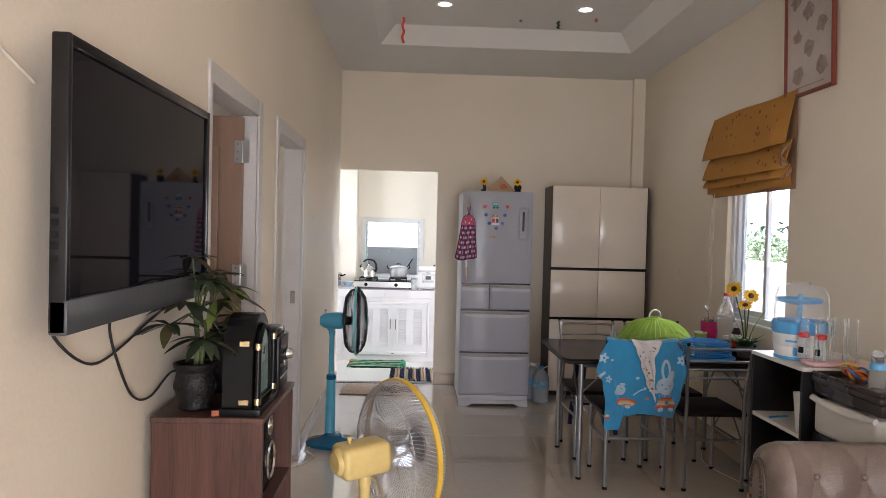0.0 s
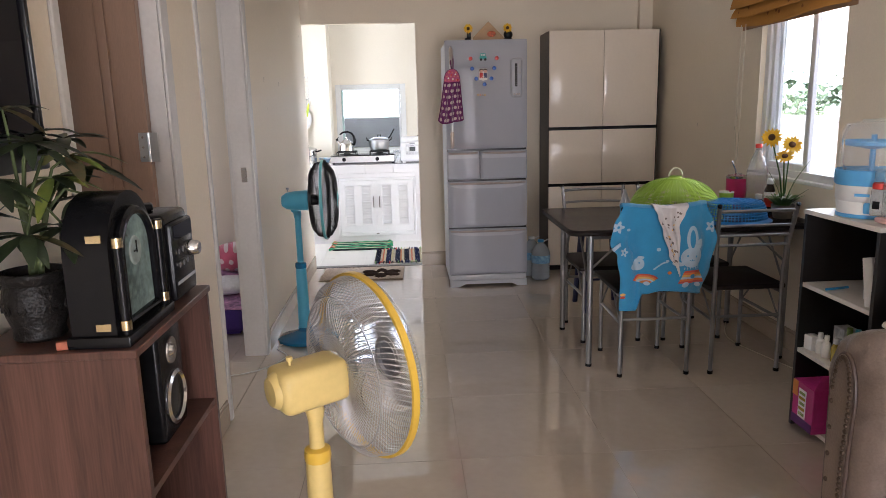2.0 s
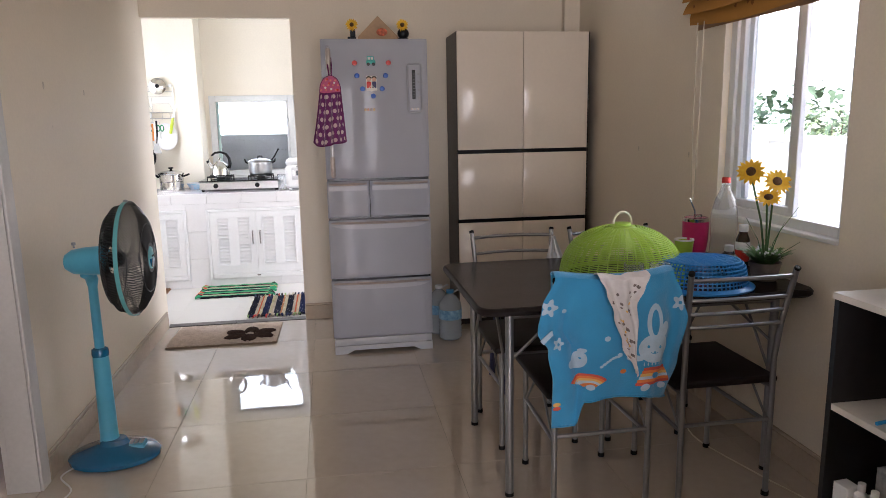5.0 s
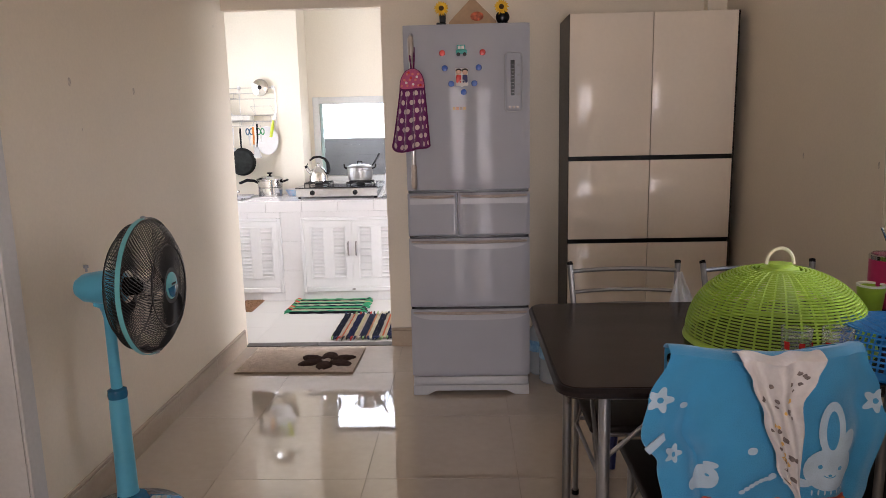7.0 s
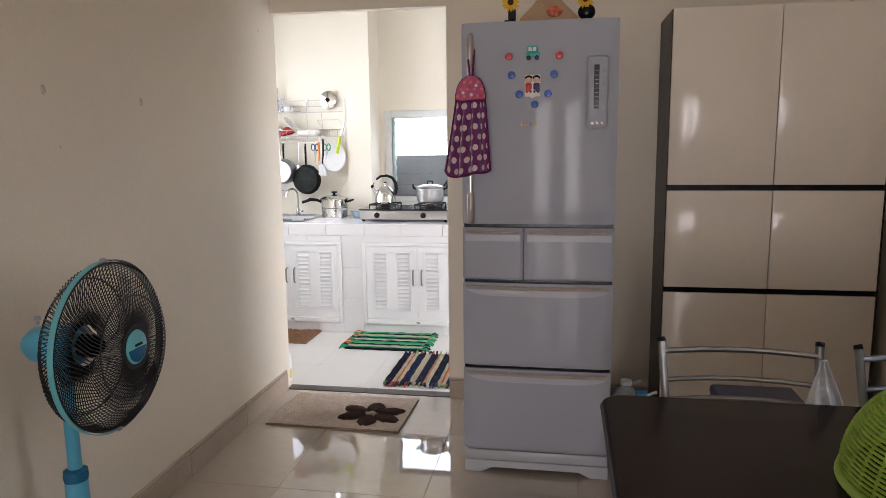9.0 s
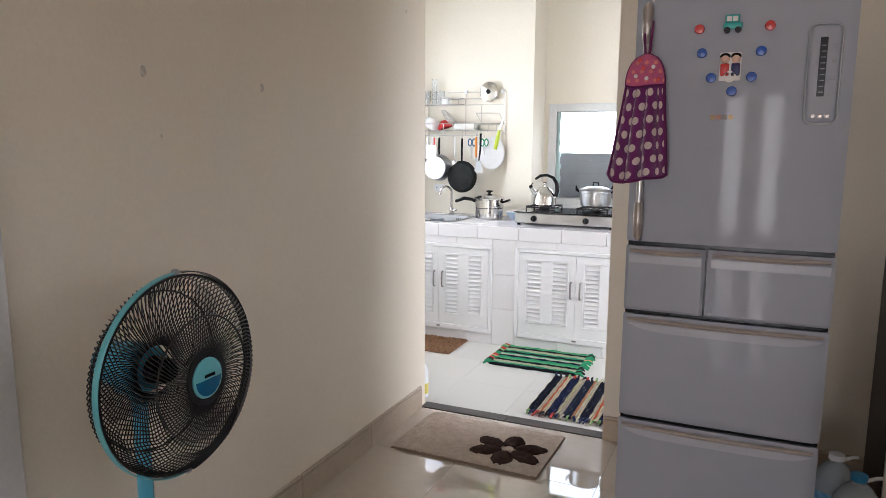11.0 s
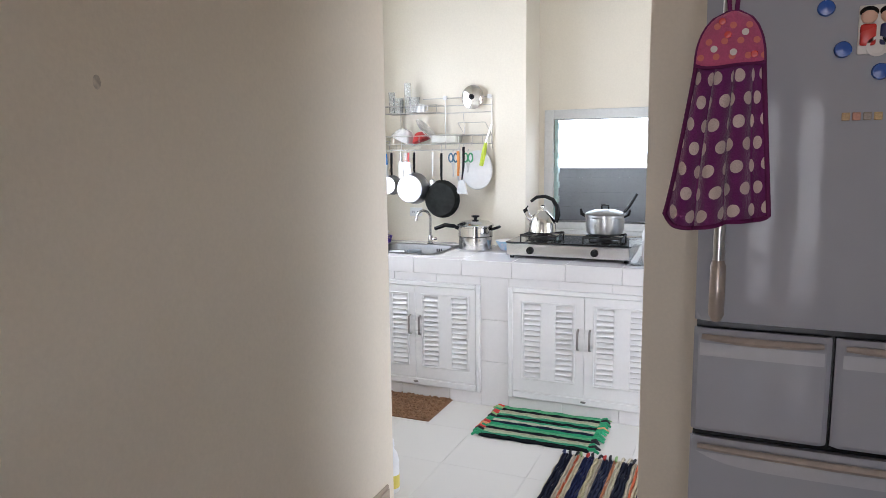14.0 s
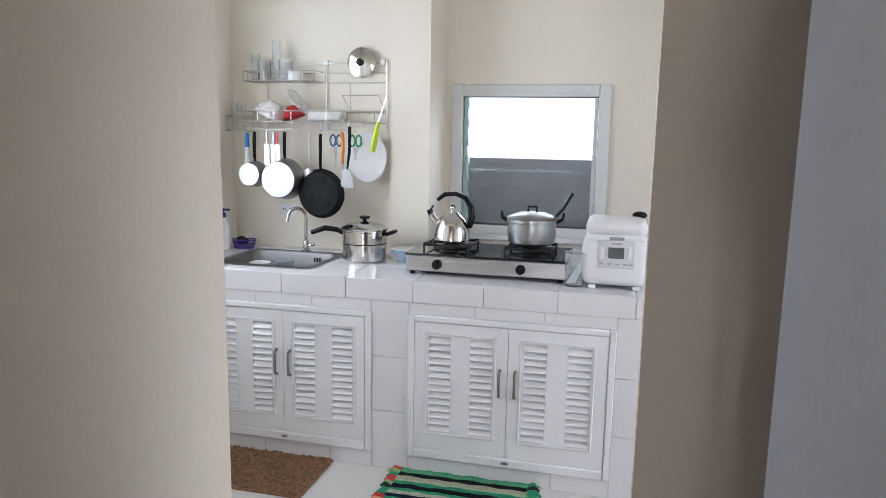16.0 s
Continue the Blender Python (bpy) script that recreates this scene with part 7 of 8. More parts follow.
PINK = paint("magenta_tumbler", (0.60, 0.035, 0.16), 0.3, var=0.05)
tm = thing("travel_tumbler", pose(2.065, 4.75, TZ) @ Matrix.Scale(1.15, 4), "magenta insulated tumbler with a steel straw", "tumbler")
part("cup", B().lathe([(0, 0), (0.038, 0), (0.042, 0.008), (0.050, 0.07), (0.051, 0.14), (0, 0.14)], 28), PINK, tm)
part("steel_rim", B().lathe([(0.051, 0.14), (0.052, 0.152), (0.046, 0.154), (0.046, 0.14)], 28), POLISH, tm)
part("lid", B().lathe([(0.046, 0.150), (0.044, 0.157), (0, 0.157)], 24).box(-0.004, 0.022, -0.01, 0.01, 0.156, 0.166, 0.002, 1), CLEAR, tm)
part("straw", B().tube([(-0.004, 0, 0.06), (-0.006, 0, 0.18), (-0.03, 0, 0.232)], 0.0035, 8), POLISH, tm)
gc = thing("green_cup", pose(1.985, 4.70, TZ), "lime green cup with a white rim", "cup")
part("cup", B().lathe([(0, 0), (0.034, 0), (0.042, 0.085), (0.039, 0.085), (0.032, 0.005), (0, 0.005)], 24), GREENP, gc)
part("rim", B().lathe([(0.038, 0.083), (0.043, 0.083), (0.043, 0.090), (0.038, 0.090), (0.038, 0.083)], 24), CUPW, gc)
PET = paint("clear_pet", (0.94, 0.95, 0.96), 0.10, var=0.01, trans=0.84, ior=1.2, bump=0.0)
co = thing("soda_bottle", pose(2.105, 4.585, TZ) @ Matrix.Scale(1.1, 4), "empty clear soda bottle with a red cap", "bottle")
part("bottle", B().lathe([(0, 0.008), (0.034, 0), (0.048, 0.012), (0.052, 0.03), (0.050, 0.08), (0.047, 0.10), (0.050, 0.12), (0.053, 0.16), (0.050, 0.20), (0.038, 0.25), (0.020, 0.29), (0.014, 0.31), (0.014, 0.325)], 28), PET, co)
part("cap", B().lathe([(0.0155, 0.318), (0.0165, 0.318), (0.0165, 0.336), (0.014, 0.339), (0, 0.339)], 20), MRED, co, "red screw cap")
part("neck_ring", B().lathe([(0.014, 0.308), (0.0175, 0.310), (0.0175, 0.313), (0.014, 0.315)], 20), PET, co)
md = thing("medicine_bottle", pose(2.12, 4.46, TZ), "brown medicine bottle with a white cap and red label", "bottle")
part("bottle", B().lathe([(0, 0), (0.026, 0), (0.028, 0.004), (0.028, 0.12), (0.018, 0.145), (0.016, 0.16), (0, 0.16)], 22), paint("brown_glass", (0.03, 0.012, 0.008), 0.12), md)
part("label", B().lathe([(0.0285, 0.03), (0.0287, 0.032), (0.0287, 0.075), (0.0285, 0.077)], 22), MRED, md)
part("label", B().lathe([(0.0285, 0.078), (0.0287, 0.08), (0.0287, 0.11), (0.0285, 0.112)], 22), CUPW, md)
part("cap", B().lathe([(0.018, 0.155), (0.019, 0.157), (0.019, 0.182), (0.016, 0.185), (0, 0.185)], 20), CUPW, md)
sj = thing("sauce_jar", pose(2.04, 4.43, TZ), "low clear sauce jar with a white lid", "jar")
part("jar", B().lathe([(0, 0), (0.036, 0), (0.040, 0.01), (0.038, 0.055), (0.02, 0.075), (0.016, 0.085)], 22), CLEAR, sj)
part("contents", B().lathe([(0, 0.004), (0.034, 0.004), (0.037, 0.012), (0.036, 0.04), (0, 0.04)], 22), paint("dark_sauce", (0.02, 0.008, 0.005), 0.2), sj)
part("cap", B().lathe([(0.017, 0.08), (0.018, 0.082), (0.018, 0.105), (0, 0.107)], 18), CUPW, sj)
for x, y in ((1.505, 4.178), (1.60, 4.165)):
    gl = thing("printed_glass", pose(x, y, TZ), "clear drinking glass with a small printed pattern", "glass", "printed glasses")
    part("glass", B().lathe([(0, 0), (0.030, 0), (0.032, 0.003), (0.037, 0.105), (0.0355, 0.106), (0.031, 0.012), (0, 0.010)], 28), PET, gl)
    for a0 in (200, 255, 310):
        for z0, z1, col in ((0.02, 0.05, MWHITE), (0.055, 0.075, MRED), (0.03, 0.042, MTEAL)):
            r_ = 0.0345 + 0.004 * z0 / 0.1
            part("print", B().lathe([(r_, z0), (r_ + 0.0012, z1)], 4, None, a0 + (12 if col is MTEAL else 0), a0 + (34 if col is MWHITE else 22)), col, gl)

# artificial sunflowers in a pot
PETAL = paint("sunflower_petal", (0.85, 0.55, 0.02), 0.6, dark=(0.72, 0.38, 0.01), scale=20, fine=80, bump=0.1)
SEEDS = paint("sunflower_centre", (0.10, 0.045, 0.012), 0.9, var=0.3, fine=300, bump=0.6)
GRASSL = paint("artificial_grass", (0.10, 0.22, 0.05), 0.5, var=0.2, random_var=0.25)
STEMG = paint("flower_stem", (0.05, 0.12, 0.03), 0.6, var=0.2)


def sunflower(parent, at, facing, r, seed):
    rr_ = random.Random(seed)
    m = Matrix.Translation(at) @ Vector(facing).to_track_quat("Z", "Y").to_matrix().to_4x4()
    hd = part("flower_head", B().lathe([(0, 0.010), (r * 0.2, 0.009), (r * 0.33, 0.004), (r * 0.35, -0.004), (0, -0.008)], 20, m), SEEDS, parent, "brown seed disc")
    for ring, (n, ln) in enumerate(((16, 1.0), (14, 0.82))):
        for i in range(n):
            a = 2 * math.pi * (i + 0.5 * ring) / n + rr_.uniform(-0.08, 0.08)
            b = B()
            d = m.to_3x3() @ Vector((math.cos(a), math.sin(a), 0.12 + 0.15 * ring + rr_.uniform(-0.1, 0.1)))
            base = m @ Vector((math.cos(a) * r * 0.28, math.sin(a) * r * 0.28, -0.001 + 0.002 * ring))
            leaf(b, base, d, r * 0.74 * ln, r * 0.26, rr_.uniform(0, 0.15), up=m.to_3x3() @ Vector((0, 0, 1)), nu=5, fold=0.15)
            part("petal", b, PETAL, hd)
    return hd


fp_ = thing("flower_pot", pose(2.075, 4.235, TZ), "artificial sunflowers and grass in a grey pot", "flower pot")
part("pot", B().lathe([(0, 0), (0.042, 0), (0.046, 0.006), (0.058, 0.065), (0.060, 0.072), (0.054, 0.072), (0.050, 0.055), (0, 0.055)], 24), paint("grey_clay_pot", (0.20, 0.17, 0.15), 0.6, var=0.15), fp_)
for (x, y, z), f, r, sd in (((-0.085, 0.0, 0.425), (-0.55, -0.75, 0.30), 0.052, 1), ((0.02, -0.01, 0.385), (-0.2, -0.85, 0.45), 0.052, 2), ((-0.025, -0.03, 0.328), (-0.35, -0.5, 0.8), 0.048, 3)):
    part("stem", B().tube([(0.0, 0.0, 0.05), (x * 0.35, y * 0.3, z * 0.55), (x * 0.9, y - 0.0 + 0.012, z - 0.012), (x, y + 0.004, z)], 0.004, 6), STEMG, fp_)
    sunflower(fp_, (x, y, z), f, r, sd)
rg = random.Random(21)
for i in range(150):
    a, h = rg.uniform(0, 6.28), rg.uniform(0.06, 0.15)
    b = B()
    leaf(b, (0.028 * math.cos(a) * rg.random(), 0.028 * math.sin(a) * rg.random(), 0.06), (math.cos(a) * 0.8, math.sin(a) * 0.8, 1.0), h, 0.011, 0.35, up=Vector((math.cos(a), math.sin(a), 0.3)), nu=4)
    part("grass_blade", b, GRASSL, fp_)
for (x, y, z) in ((0.09, -0.06, 0.30), (0.10, 0.02, 0.22), (-0.11, -0.03, 0.16), (0.085, -0.08, 0.16), (-0.06, 0.05, 0.24)):
    if x > 0.095:
        x = 0.085
    part("spray", B().tube([(0, 0, 0.05), (x * 0.4, y * 0.4, z * 0.65), (x, y, z)], [0.002, 0.0016, 0.001], 5), STEMG, fp_)
for i in range(22):
    a = rg.uniform(0, 6.28)
    r = rg.uniform(0.02, 0.055)
    part("blossom", B().ball((r * math.cos(a), r * math.sin(a), rg.uniform(0.085, 0.13)), 0.005, 6, 4), CUPW, fp_)

# things on the refrigerator
for x, w in ((0.578, 0.5), (0.868, 1.0)):
    ft = thing("sunflower_ornament", pose(x, 5.99, FZ), "small sunflower ornament on a dark stand", "ornament", "sunflower ornaments")
    part("stand", B().box(-0.026, 0.022, -0.015, 0.015, 0, 0.018, 0.004, 1).box(-0.010, 0.020, -0.008, 0.008, 0.018, 0.062, 0.004, 1) if w < 0.8 else B().ball((0.006, 0, 0.038), (0.034, 0.018, 0.032)).box(-0.028, 0.035, -0.015, 0.015, 0, 0.012, 0.004, 1), BLACK, ft)
    sunflower(ft, (0.0, -0.012, 0.085), (0, -1, 0.1), 0.036, 9)
hs = thing("house_ornament", pose(0.728, 6.0, FZ), "beige wooden gable ornament with a red flower", "ornament")
part("gable", B().prism([(-0.115, 0), (0.115, 0), (0.115, 0.02), (0.0, 0.135), (-0.115, 0.02)], -0.012, 0.012, pose(0, 0, 0, 90)), paint("beige_wood", (0.42, 0.27, 0.15), 0.6, var=0.1, scale=20), hs)
part("flower_patch", B().ball((0.022, -0.012, 0.045), (0.032, 0.005, 0.022)), paint("red_orange_print", (0.60, 0.14, 0.06), 0.6, var=0.3, scale=60), hs)

# water bottles beside the refrigerator
WATER = paint("bottle_plastic", (0.84, 0.92, 0.97), 0.06, trans=0.62, ior=1.2, bump=0, var=0.02)
for k, (x, y) in enumerate(((1.135, 6.05), (1.085, 6.19))):
    wb = thing("water_bottle", pose(x, y, 0), "large clear water bottle with a blue label", "bottle", "water bottles on the floor")
    pr = [(0, 0.004), (0.06, 0), (0.072, 0.012)]
    for i in range(7):
        pr += [(0.073, 0.025 + i * 0.026), (0.069, 0.036 + i * 0.026)]
    pr += [(0.073, 0.21), (0.068, 0.235), (0.04, 0.275), (0.022, 0.29), (0.020, 0.305)]
    part("bottle", B().lathe(pr, 28), WATER, wb)
    part("label", B().lathe([(0.0735, 0.135), (0.0742, 0.137), (0.0742, 0.195), (0.0735, 0.197)], 28), paint("blue_label", (0.35, 0.58, 0.72), 0.4, dark=(0.05, 0.20, 0.42), scale=25), wb)
    part("cap", B().lathe([(0.023, 0.298), (0.025, 0.300), (0.025, 0.318), (0, 0.320)], 20), (paint("blue_cap", (0.05, 0.30, 0.60), 0.35) if k == 0 else CUPW), wb)
    part("carry_handle", B().tube([(0.02, 0, 0.30), (0.05, 0, 0.315), (0.065, 0, 0.318)], 0.006, 6, flat=0.5), CUPW, wb)

# navy stool and white bag behind the table
NAVY = paint("navy_plastic", (0.012, 0.016, 0.075), 0.35, var=0.06)
so = thing("plastic_stool", pose(1.385, 5.22, 0), "navy blue plastic stool behind the table", "stool")
part("seat", B().box(-0.125, 0.125, -0.125, 0.125, 0.58, 0.615, 0.014, 3), NAVY, so)
for sx in (-1, 1):
    for sy in (-1, 1):
        part("leg", B().tube([(sx * 0.10, sy * 0.10, 0.59), (sx * 0.14, sy * 0.14, 0.0)], [0.024, 0.018], 8), NAVY, so)
for z, k in ((0.22, 0.122), (0.50, 0.105)):
    part("brace", B().tube([(-k, -k, z), (k, -k, z), (k, k, z), (-k, k, z)], 0.009, 6, closed=True), NAVY, so)
BAGW = paint("white_bag", (0.72, 0.72, 0.74), 0.5, var=0.05, scale=30, bump=0.4)
bg = solid("plastic_bag", B().sheet(lambda u, v: (0.13 * (u - 0.42) * (1.1 - v), 0.006 * math.sin(u * 14 + v * 4) - 0.02 * (1 - v), -0.20 + 0.2 * v), 14, 12, 0.004), BAGW, "white plastic bag hanging on a chair back", "bag", m=pose(1.432, 4.900, 0.838))

# ---- black shelf unit ----
BLKLAM = paint("black_laminate", (0.016, 0.014, 0.014), 0.3, var=0.15, bump=0.02)
SHW = paint("shelf_board_white", (0.70, 0.66, 0.60), 0.35, var=0.04)
sh = thing("shelf_unit", pose(1.695, 2.93, 0), "black shelf unit with white boards against the wall", "shelf")
for y0, y1 in ((0, 0.018), (0.437, 0.455)):
    part("side_panel", B().box(0, 0.42, y0, y1, 0, 0.905, 0.001, 1), BLKLAM, sh)
part("back_panel", B().box(0.412, 0.42, 0.018, 0.437, 0.02, 0.905), BLKLAM, sh)
part("top_board", B().box(-0.003, 0.42, 0.0, 0.458, 0.906, 0.924, 0.001, 1), SHW, sh)
for z in (0.05, 0.345, 0.625):
    part("shelf_board", B().box(0.002, 0.412, 0.018, 0.437, z - 0.018, z, 0.001, 1), SHW, sh)
X0, Y0 = 1.695, 2.93

# steriliser on top
ZT = 0.925
SBL = paint("sky_blue_abs", (0.12, 0.42, 0.78), 0.3, var=0.03)
CLEARC = paint("clear_cover", (0.80, 0.86, 0.92), 0.04, bump=0, var=0.0, alpha=0.16, spec=0.9)
se = thing("bottle_steriliser", pose(1.815, 3.185, ZT), "white and blue bottle steriliser under a clear cover", "steriliser")
part("base", B().lathe([(0, 0), (0.096, 0), (0.102, 0.012), (0.108, 0.055), (0.106, 0.060), (0.111, 0.066), (0.114, 0.118), (0, 0.118)], 40), CUPW, se)
part("blue_foot", B().lathe([(0.096, 0), (0.1045, 0.0), (0.106, 0.014), (0.098, 0.014)], 40), SBL, se)
part("blue_tray", B().lathe([(0, 0.119), (0.115, 0.119), (0.119, 0.128), (0.119, 0.172), (0.113, 0.176), (0.108, 0.16), (0, 0.15)], 40), SBL, se)
part("switch", B().box(-0.013, 0.013, -0.116, -0.106, 0.02, 0.06, 0.006, 2, m=Matrix.Rotation(radians(-35), 4, "Z")), SBL, se)
part("label_mark", B().box(-0.03, 0.018, -0.1165, -0.110, 0.082, 0.092, m=Matrix.Rotation(radians(-42), 4, "Z")), SBL, se)
part("centre_post", B().cyl((0, 0, 0.135), (0, 0, 0.30), 0.010, n=10), SBL, se)
part("upper_tray", B().lathe([(0.02, 0.248), (0.095, 0.262), (0.100, 0.275), (0.098, 0.28), (0.092, 0.266), (0.02, 0.254), (0.02, 0.248)], 36), SBL, se)
b = B()
for i in range(16):
    a = 2 * math.pi * i / 16
    b.tube([(0.02 * math.cos(a), 0.02 * math.sin(a), 0.252), (0.095 * math.cos(a), 0.095 * math.sin(a), 0.265)], 0.003, 4)
part("tray_spokes", b, SBL, se)
cv = part("cover", B().lathe([(0.114, 0.176), (0.112, 0.26), (0.106, 0.315), (0.094, 0.338), (0.07, 0.346), (0, 0.349)], 40), CLEARC, se, "clear domed cover")
for sx in (-1, 1):
    part("cover_handle", B().tube([(sx * 0.113, -0.02, 0.178), (sx * 0.128, -0.02, 0.20), (sx * 0.126, -0.015, 0.29), (sx * 0.104, -0.01, 0.335)], 0.005, 8), CLEAR, cv, "clear side handle")
part("cover_grip", B().box(-0.045, 0.045, -0.012, 0.012, 0.345, 0.357, 0.005, 2), CLEAR, cv, "clear top grip")

# feeding bottles on their pegs
dk = thing("bottle_drying_rack", pose(1.86, 2.985, ZT), "pale pink drying rack with upright clear pegs", "rack")
part("tray", B().box(-0.12, 0.12, -0.055, 0.055, 0, 0.02, 0.008, 2), paint("pale_pink_plastic", (0.75, 0.45, 0.45), 0.4), dk)
for i in range(4):
    for j in range(2):
        x, y = -0.10 + i * 0.062, -0.035 + j * 0.07
        part("peg", B().cyl((x, y, 0.018), (x, y, 0.21), 0.006, n=8), CLEAR, dk)
for i, (x, y) in enumerate(((1.765, 3.055), (1.80, 2.985))):
    fb = thing("feeding_bottle", pose(x, y, ZT + 0.0205), "clear feeding bottle with a red collar", "bottle", "feeding bottles")
    part("bottle", B().lathe([(0, 0), (0.024, 0), (0.027, 0.006), (0.027, 0.055), (0.024, 0.07), (0.027, 0.085), (0.020, 0.10)], 22), CLEAR, fb)
    part("collar", B().lathe([(0.021, 0.094), (0.024, 0.096), (0.024, 0.114), (0.016, 0.118), (0, 0.118)], 20), MRED, fb)
    part("cap", B().lathe([(0.020, 0.114), (0.020, 0.15), (0.014, 0.165), (0, 0.167)], 18), CLEAR, fb)
    part("print", B().lathe([(0.0272, 0.025), (0.0276, 0.026), (0.0276, 0.052), (0.0272, 0.053)], 6, None, 190, 240), BLACK, fb)

# on the shelves
def small_bottle(x, y, z, r, h, body, cap, label):
    e = thing("small_bottle", pose(x, y, z), label, "bottle", "bottles on the shelf")
    part("bottle", B().lathe([(0, 0), (r, 0), (r * 1.03, 0.004), (r * 1.03, h * 0.62), (r * 0.5, h * 0.74), (r * 0.5, h * 0.78), (0, h * 0.78)], 16), body, e)
    part("cap", B().lathe([(r * 0.58, h * 0.76), (r * 0.62, h * 0.78), (r * 0.6, h), (0, h)], 14), cap, e)
    return e


TEAL = paint("teal_plastic", (0.05, 0.30, 0.38), 0.35)
YELB = paint("yellow_oil", (0.60, 0.45, 0.08), 0.2, trans=0.3)
GRNB = paint("pale_green_bottle", (0.35, 0.48, 0.18), 0.25, trans=0.2)
DKB = paint("dark_blue_cap", (0.02, 0.03, 0.14), 0.3)
small_bottle(X0 + 0.10, Y0 + 0.16, 0.626, 0.024, 0.115, CUPW, DKB, "white pill bottle with a dark blue cap")
small_bottle(X0 + 0.15, Y0 + 0.22, 0.626, 0.016, 0.09, DKB, TEAL, "small dark blue bottle on the shelf")
solid("pen", B().tube([(-0.05, 0, 0.006), (0.05, 0.02, 0.006)], 0.005, 8), paint("blue_pen", (0.02, 0.25, 0.55), 0.3), "blue pen lying on the shelf", "pen", m=pose(X0 + 0.06, Y0 + 0.29, 0.626))
solid("tall_carton", B().box(-0.025, 0.025, -0.03, 0.03, 0, 0.16, 0.002, 1), paint("grey_carton", (0.45, 0.42, 0.40), 0.5, var=0.25, scale=25), "grey printed carton on the shelf", "carton", m=pose(X0 + 0.22, Y0 + 0.14, 0.626))
solid("tissue_pack", B().sheet(lambda u, v: (0.03 * (u - 0.5) * 2 * (1 - 0.3 * v), 0.05 * v + 0.008 * math.sin(u * 9), 0.17 * v), 10, 10, 0.03), CUPW, "white tissue pack leaning in the shelf", "pack", m=pose(X0 + 0.07, Y0 + 0.05, 0.627))
rb = random.Random(5)
for i, (x, y, r, h, c1_, c2_, l) in enumerate(((0.05, 0.36, 0.016, 0.085, CUPW, CUPW, "white"), (0.045, 0.31, 0.016, 0.09, CUPW, CUPW, "white"), (0.05, 0.26, 0.015, 0.095, YELB, CUPW, "yellow"), (0.05, 0.215, 0.017, 0.105, GRNB, CUPW, "pale green"), (0.05, 0.16, 0.017, 0.10, YELB, GRNB, "yellow"), (0.13, 0.30, 0.018, 0.12, YELB, GRNB, "yellow"), (0.13, 0.25, 0.018, 0.13, GRNB, TEAL, "green"), (0.13, 0.20, 0.017, 0.115, YELB, DKB, "amber"), (0.13, 0.13, 0.02, 0.12, TEAL, CUPW, "teal"))):
    small_bottle(X0 + x, Y0 + y, 0.346, r, h, c1_, c2_, f"small {l} bottle standing on the shelf")
solid("small_carton", B().box(-0.022, 0.022, -0.024, 0.024, 0, 0.06, 0.002, 1), CUPW, "small white carton on the shelf", "carton", m=pose(X0 + 0.045, Y0 + 0.405, 0.346, 0, 0, 5))
solid("grey_carton", B().box(-0.03, 0.03, -0.035, 0.035, 0, 0.10, 0.002, 1), paint("grey_white_carton", (0.5, 0.5, 0.5), 0.5, var=0.2, scale=30), "grey carton at the back of the shelf", "carton", m=pose(X0 + 0.16, Y0 + 0.37, 0.346))
MAGB = paint("magenta_card", (0.45, 0.03, 0.20), 0.4, var=0.12, scale=14)
pk = thing("toy_box", pose(X0 - 0.035, Y0 + 0.235, 0.05), "magenta printed cardboard box with an open flap", "box")
part("carton", B().box(0, 0.14, 0, 0.145, 0, 0.185, 0.002, 1), MAGB, pk)
part("side_print", B().box(-0.002, 0.0, 0.05, 0.10, 0.04, 0.16), CUPW, pk, "white printed panel")
for i in range(5):
    part("print_line", B().box(-0.003, -0.001, 0.055, 0.095, 0.05 + i * 0.022, 0.062 + i * 0.022), (GRNB, YELB)[i % 2], pk)
part("corner_print", B().box(-0.003, 0.0, 0.11, 0.143, 0.12, 0.183), paint("orange_card", (0.65, 0.25, 0.05), 0.4), pk)
part("purple_print", B().box(-0.003, 0.0, 0.003, 0.143, 0.002, 0.038), paint("purple_card", (0.09, 0.02, 0.13), 0.4), pk)
part("flap", B().box(0.0, 0.13, -0.001, 0.001, 0, 0.09, m=pose(0, 0.0, 0.185, 28, 0, 0)), MAGB, pk)
TOYC = [paint("toy_" + n_, c, 0.35) for n_, c in (("blue", (0.05, 0.20, 0.45)), ("red", (0.55, 0.06, 0.06)), ("olive", (0.28, 0.26, 0.06)), ("sky", (0.25, 0.45, 0.60)), ("pink", (0.6, 0.15, 0.22)))]
rt = random.Random(8)
for i in range(24):
    x, y = X0 + rt.uniform(0.03, 0.13), Y0 + rt.uniform(0.05, 0.20)
    r = rt.uniform(0.026, 0.038)
    lay = i // 8
    solid("soft_toy_pack", B().ball((0, 0, 0), (r * 1.1, r * 1.2, r * 0.8), 10, 6), TOYC[i % 5], "crumpled coloured toy pack on the bottom shelf", "toy", "toy packs", m=pose(x, y, 0.05 + r * 0.8 + lay * 0.045, rt.uniform(-30, 30), rt.uniform(-30, 30), rt.uniform(0, 90)))

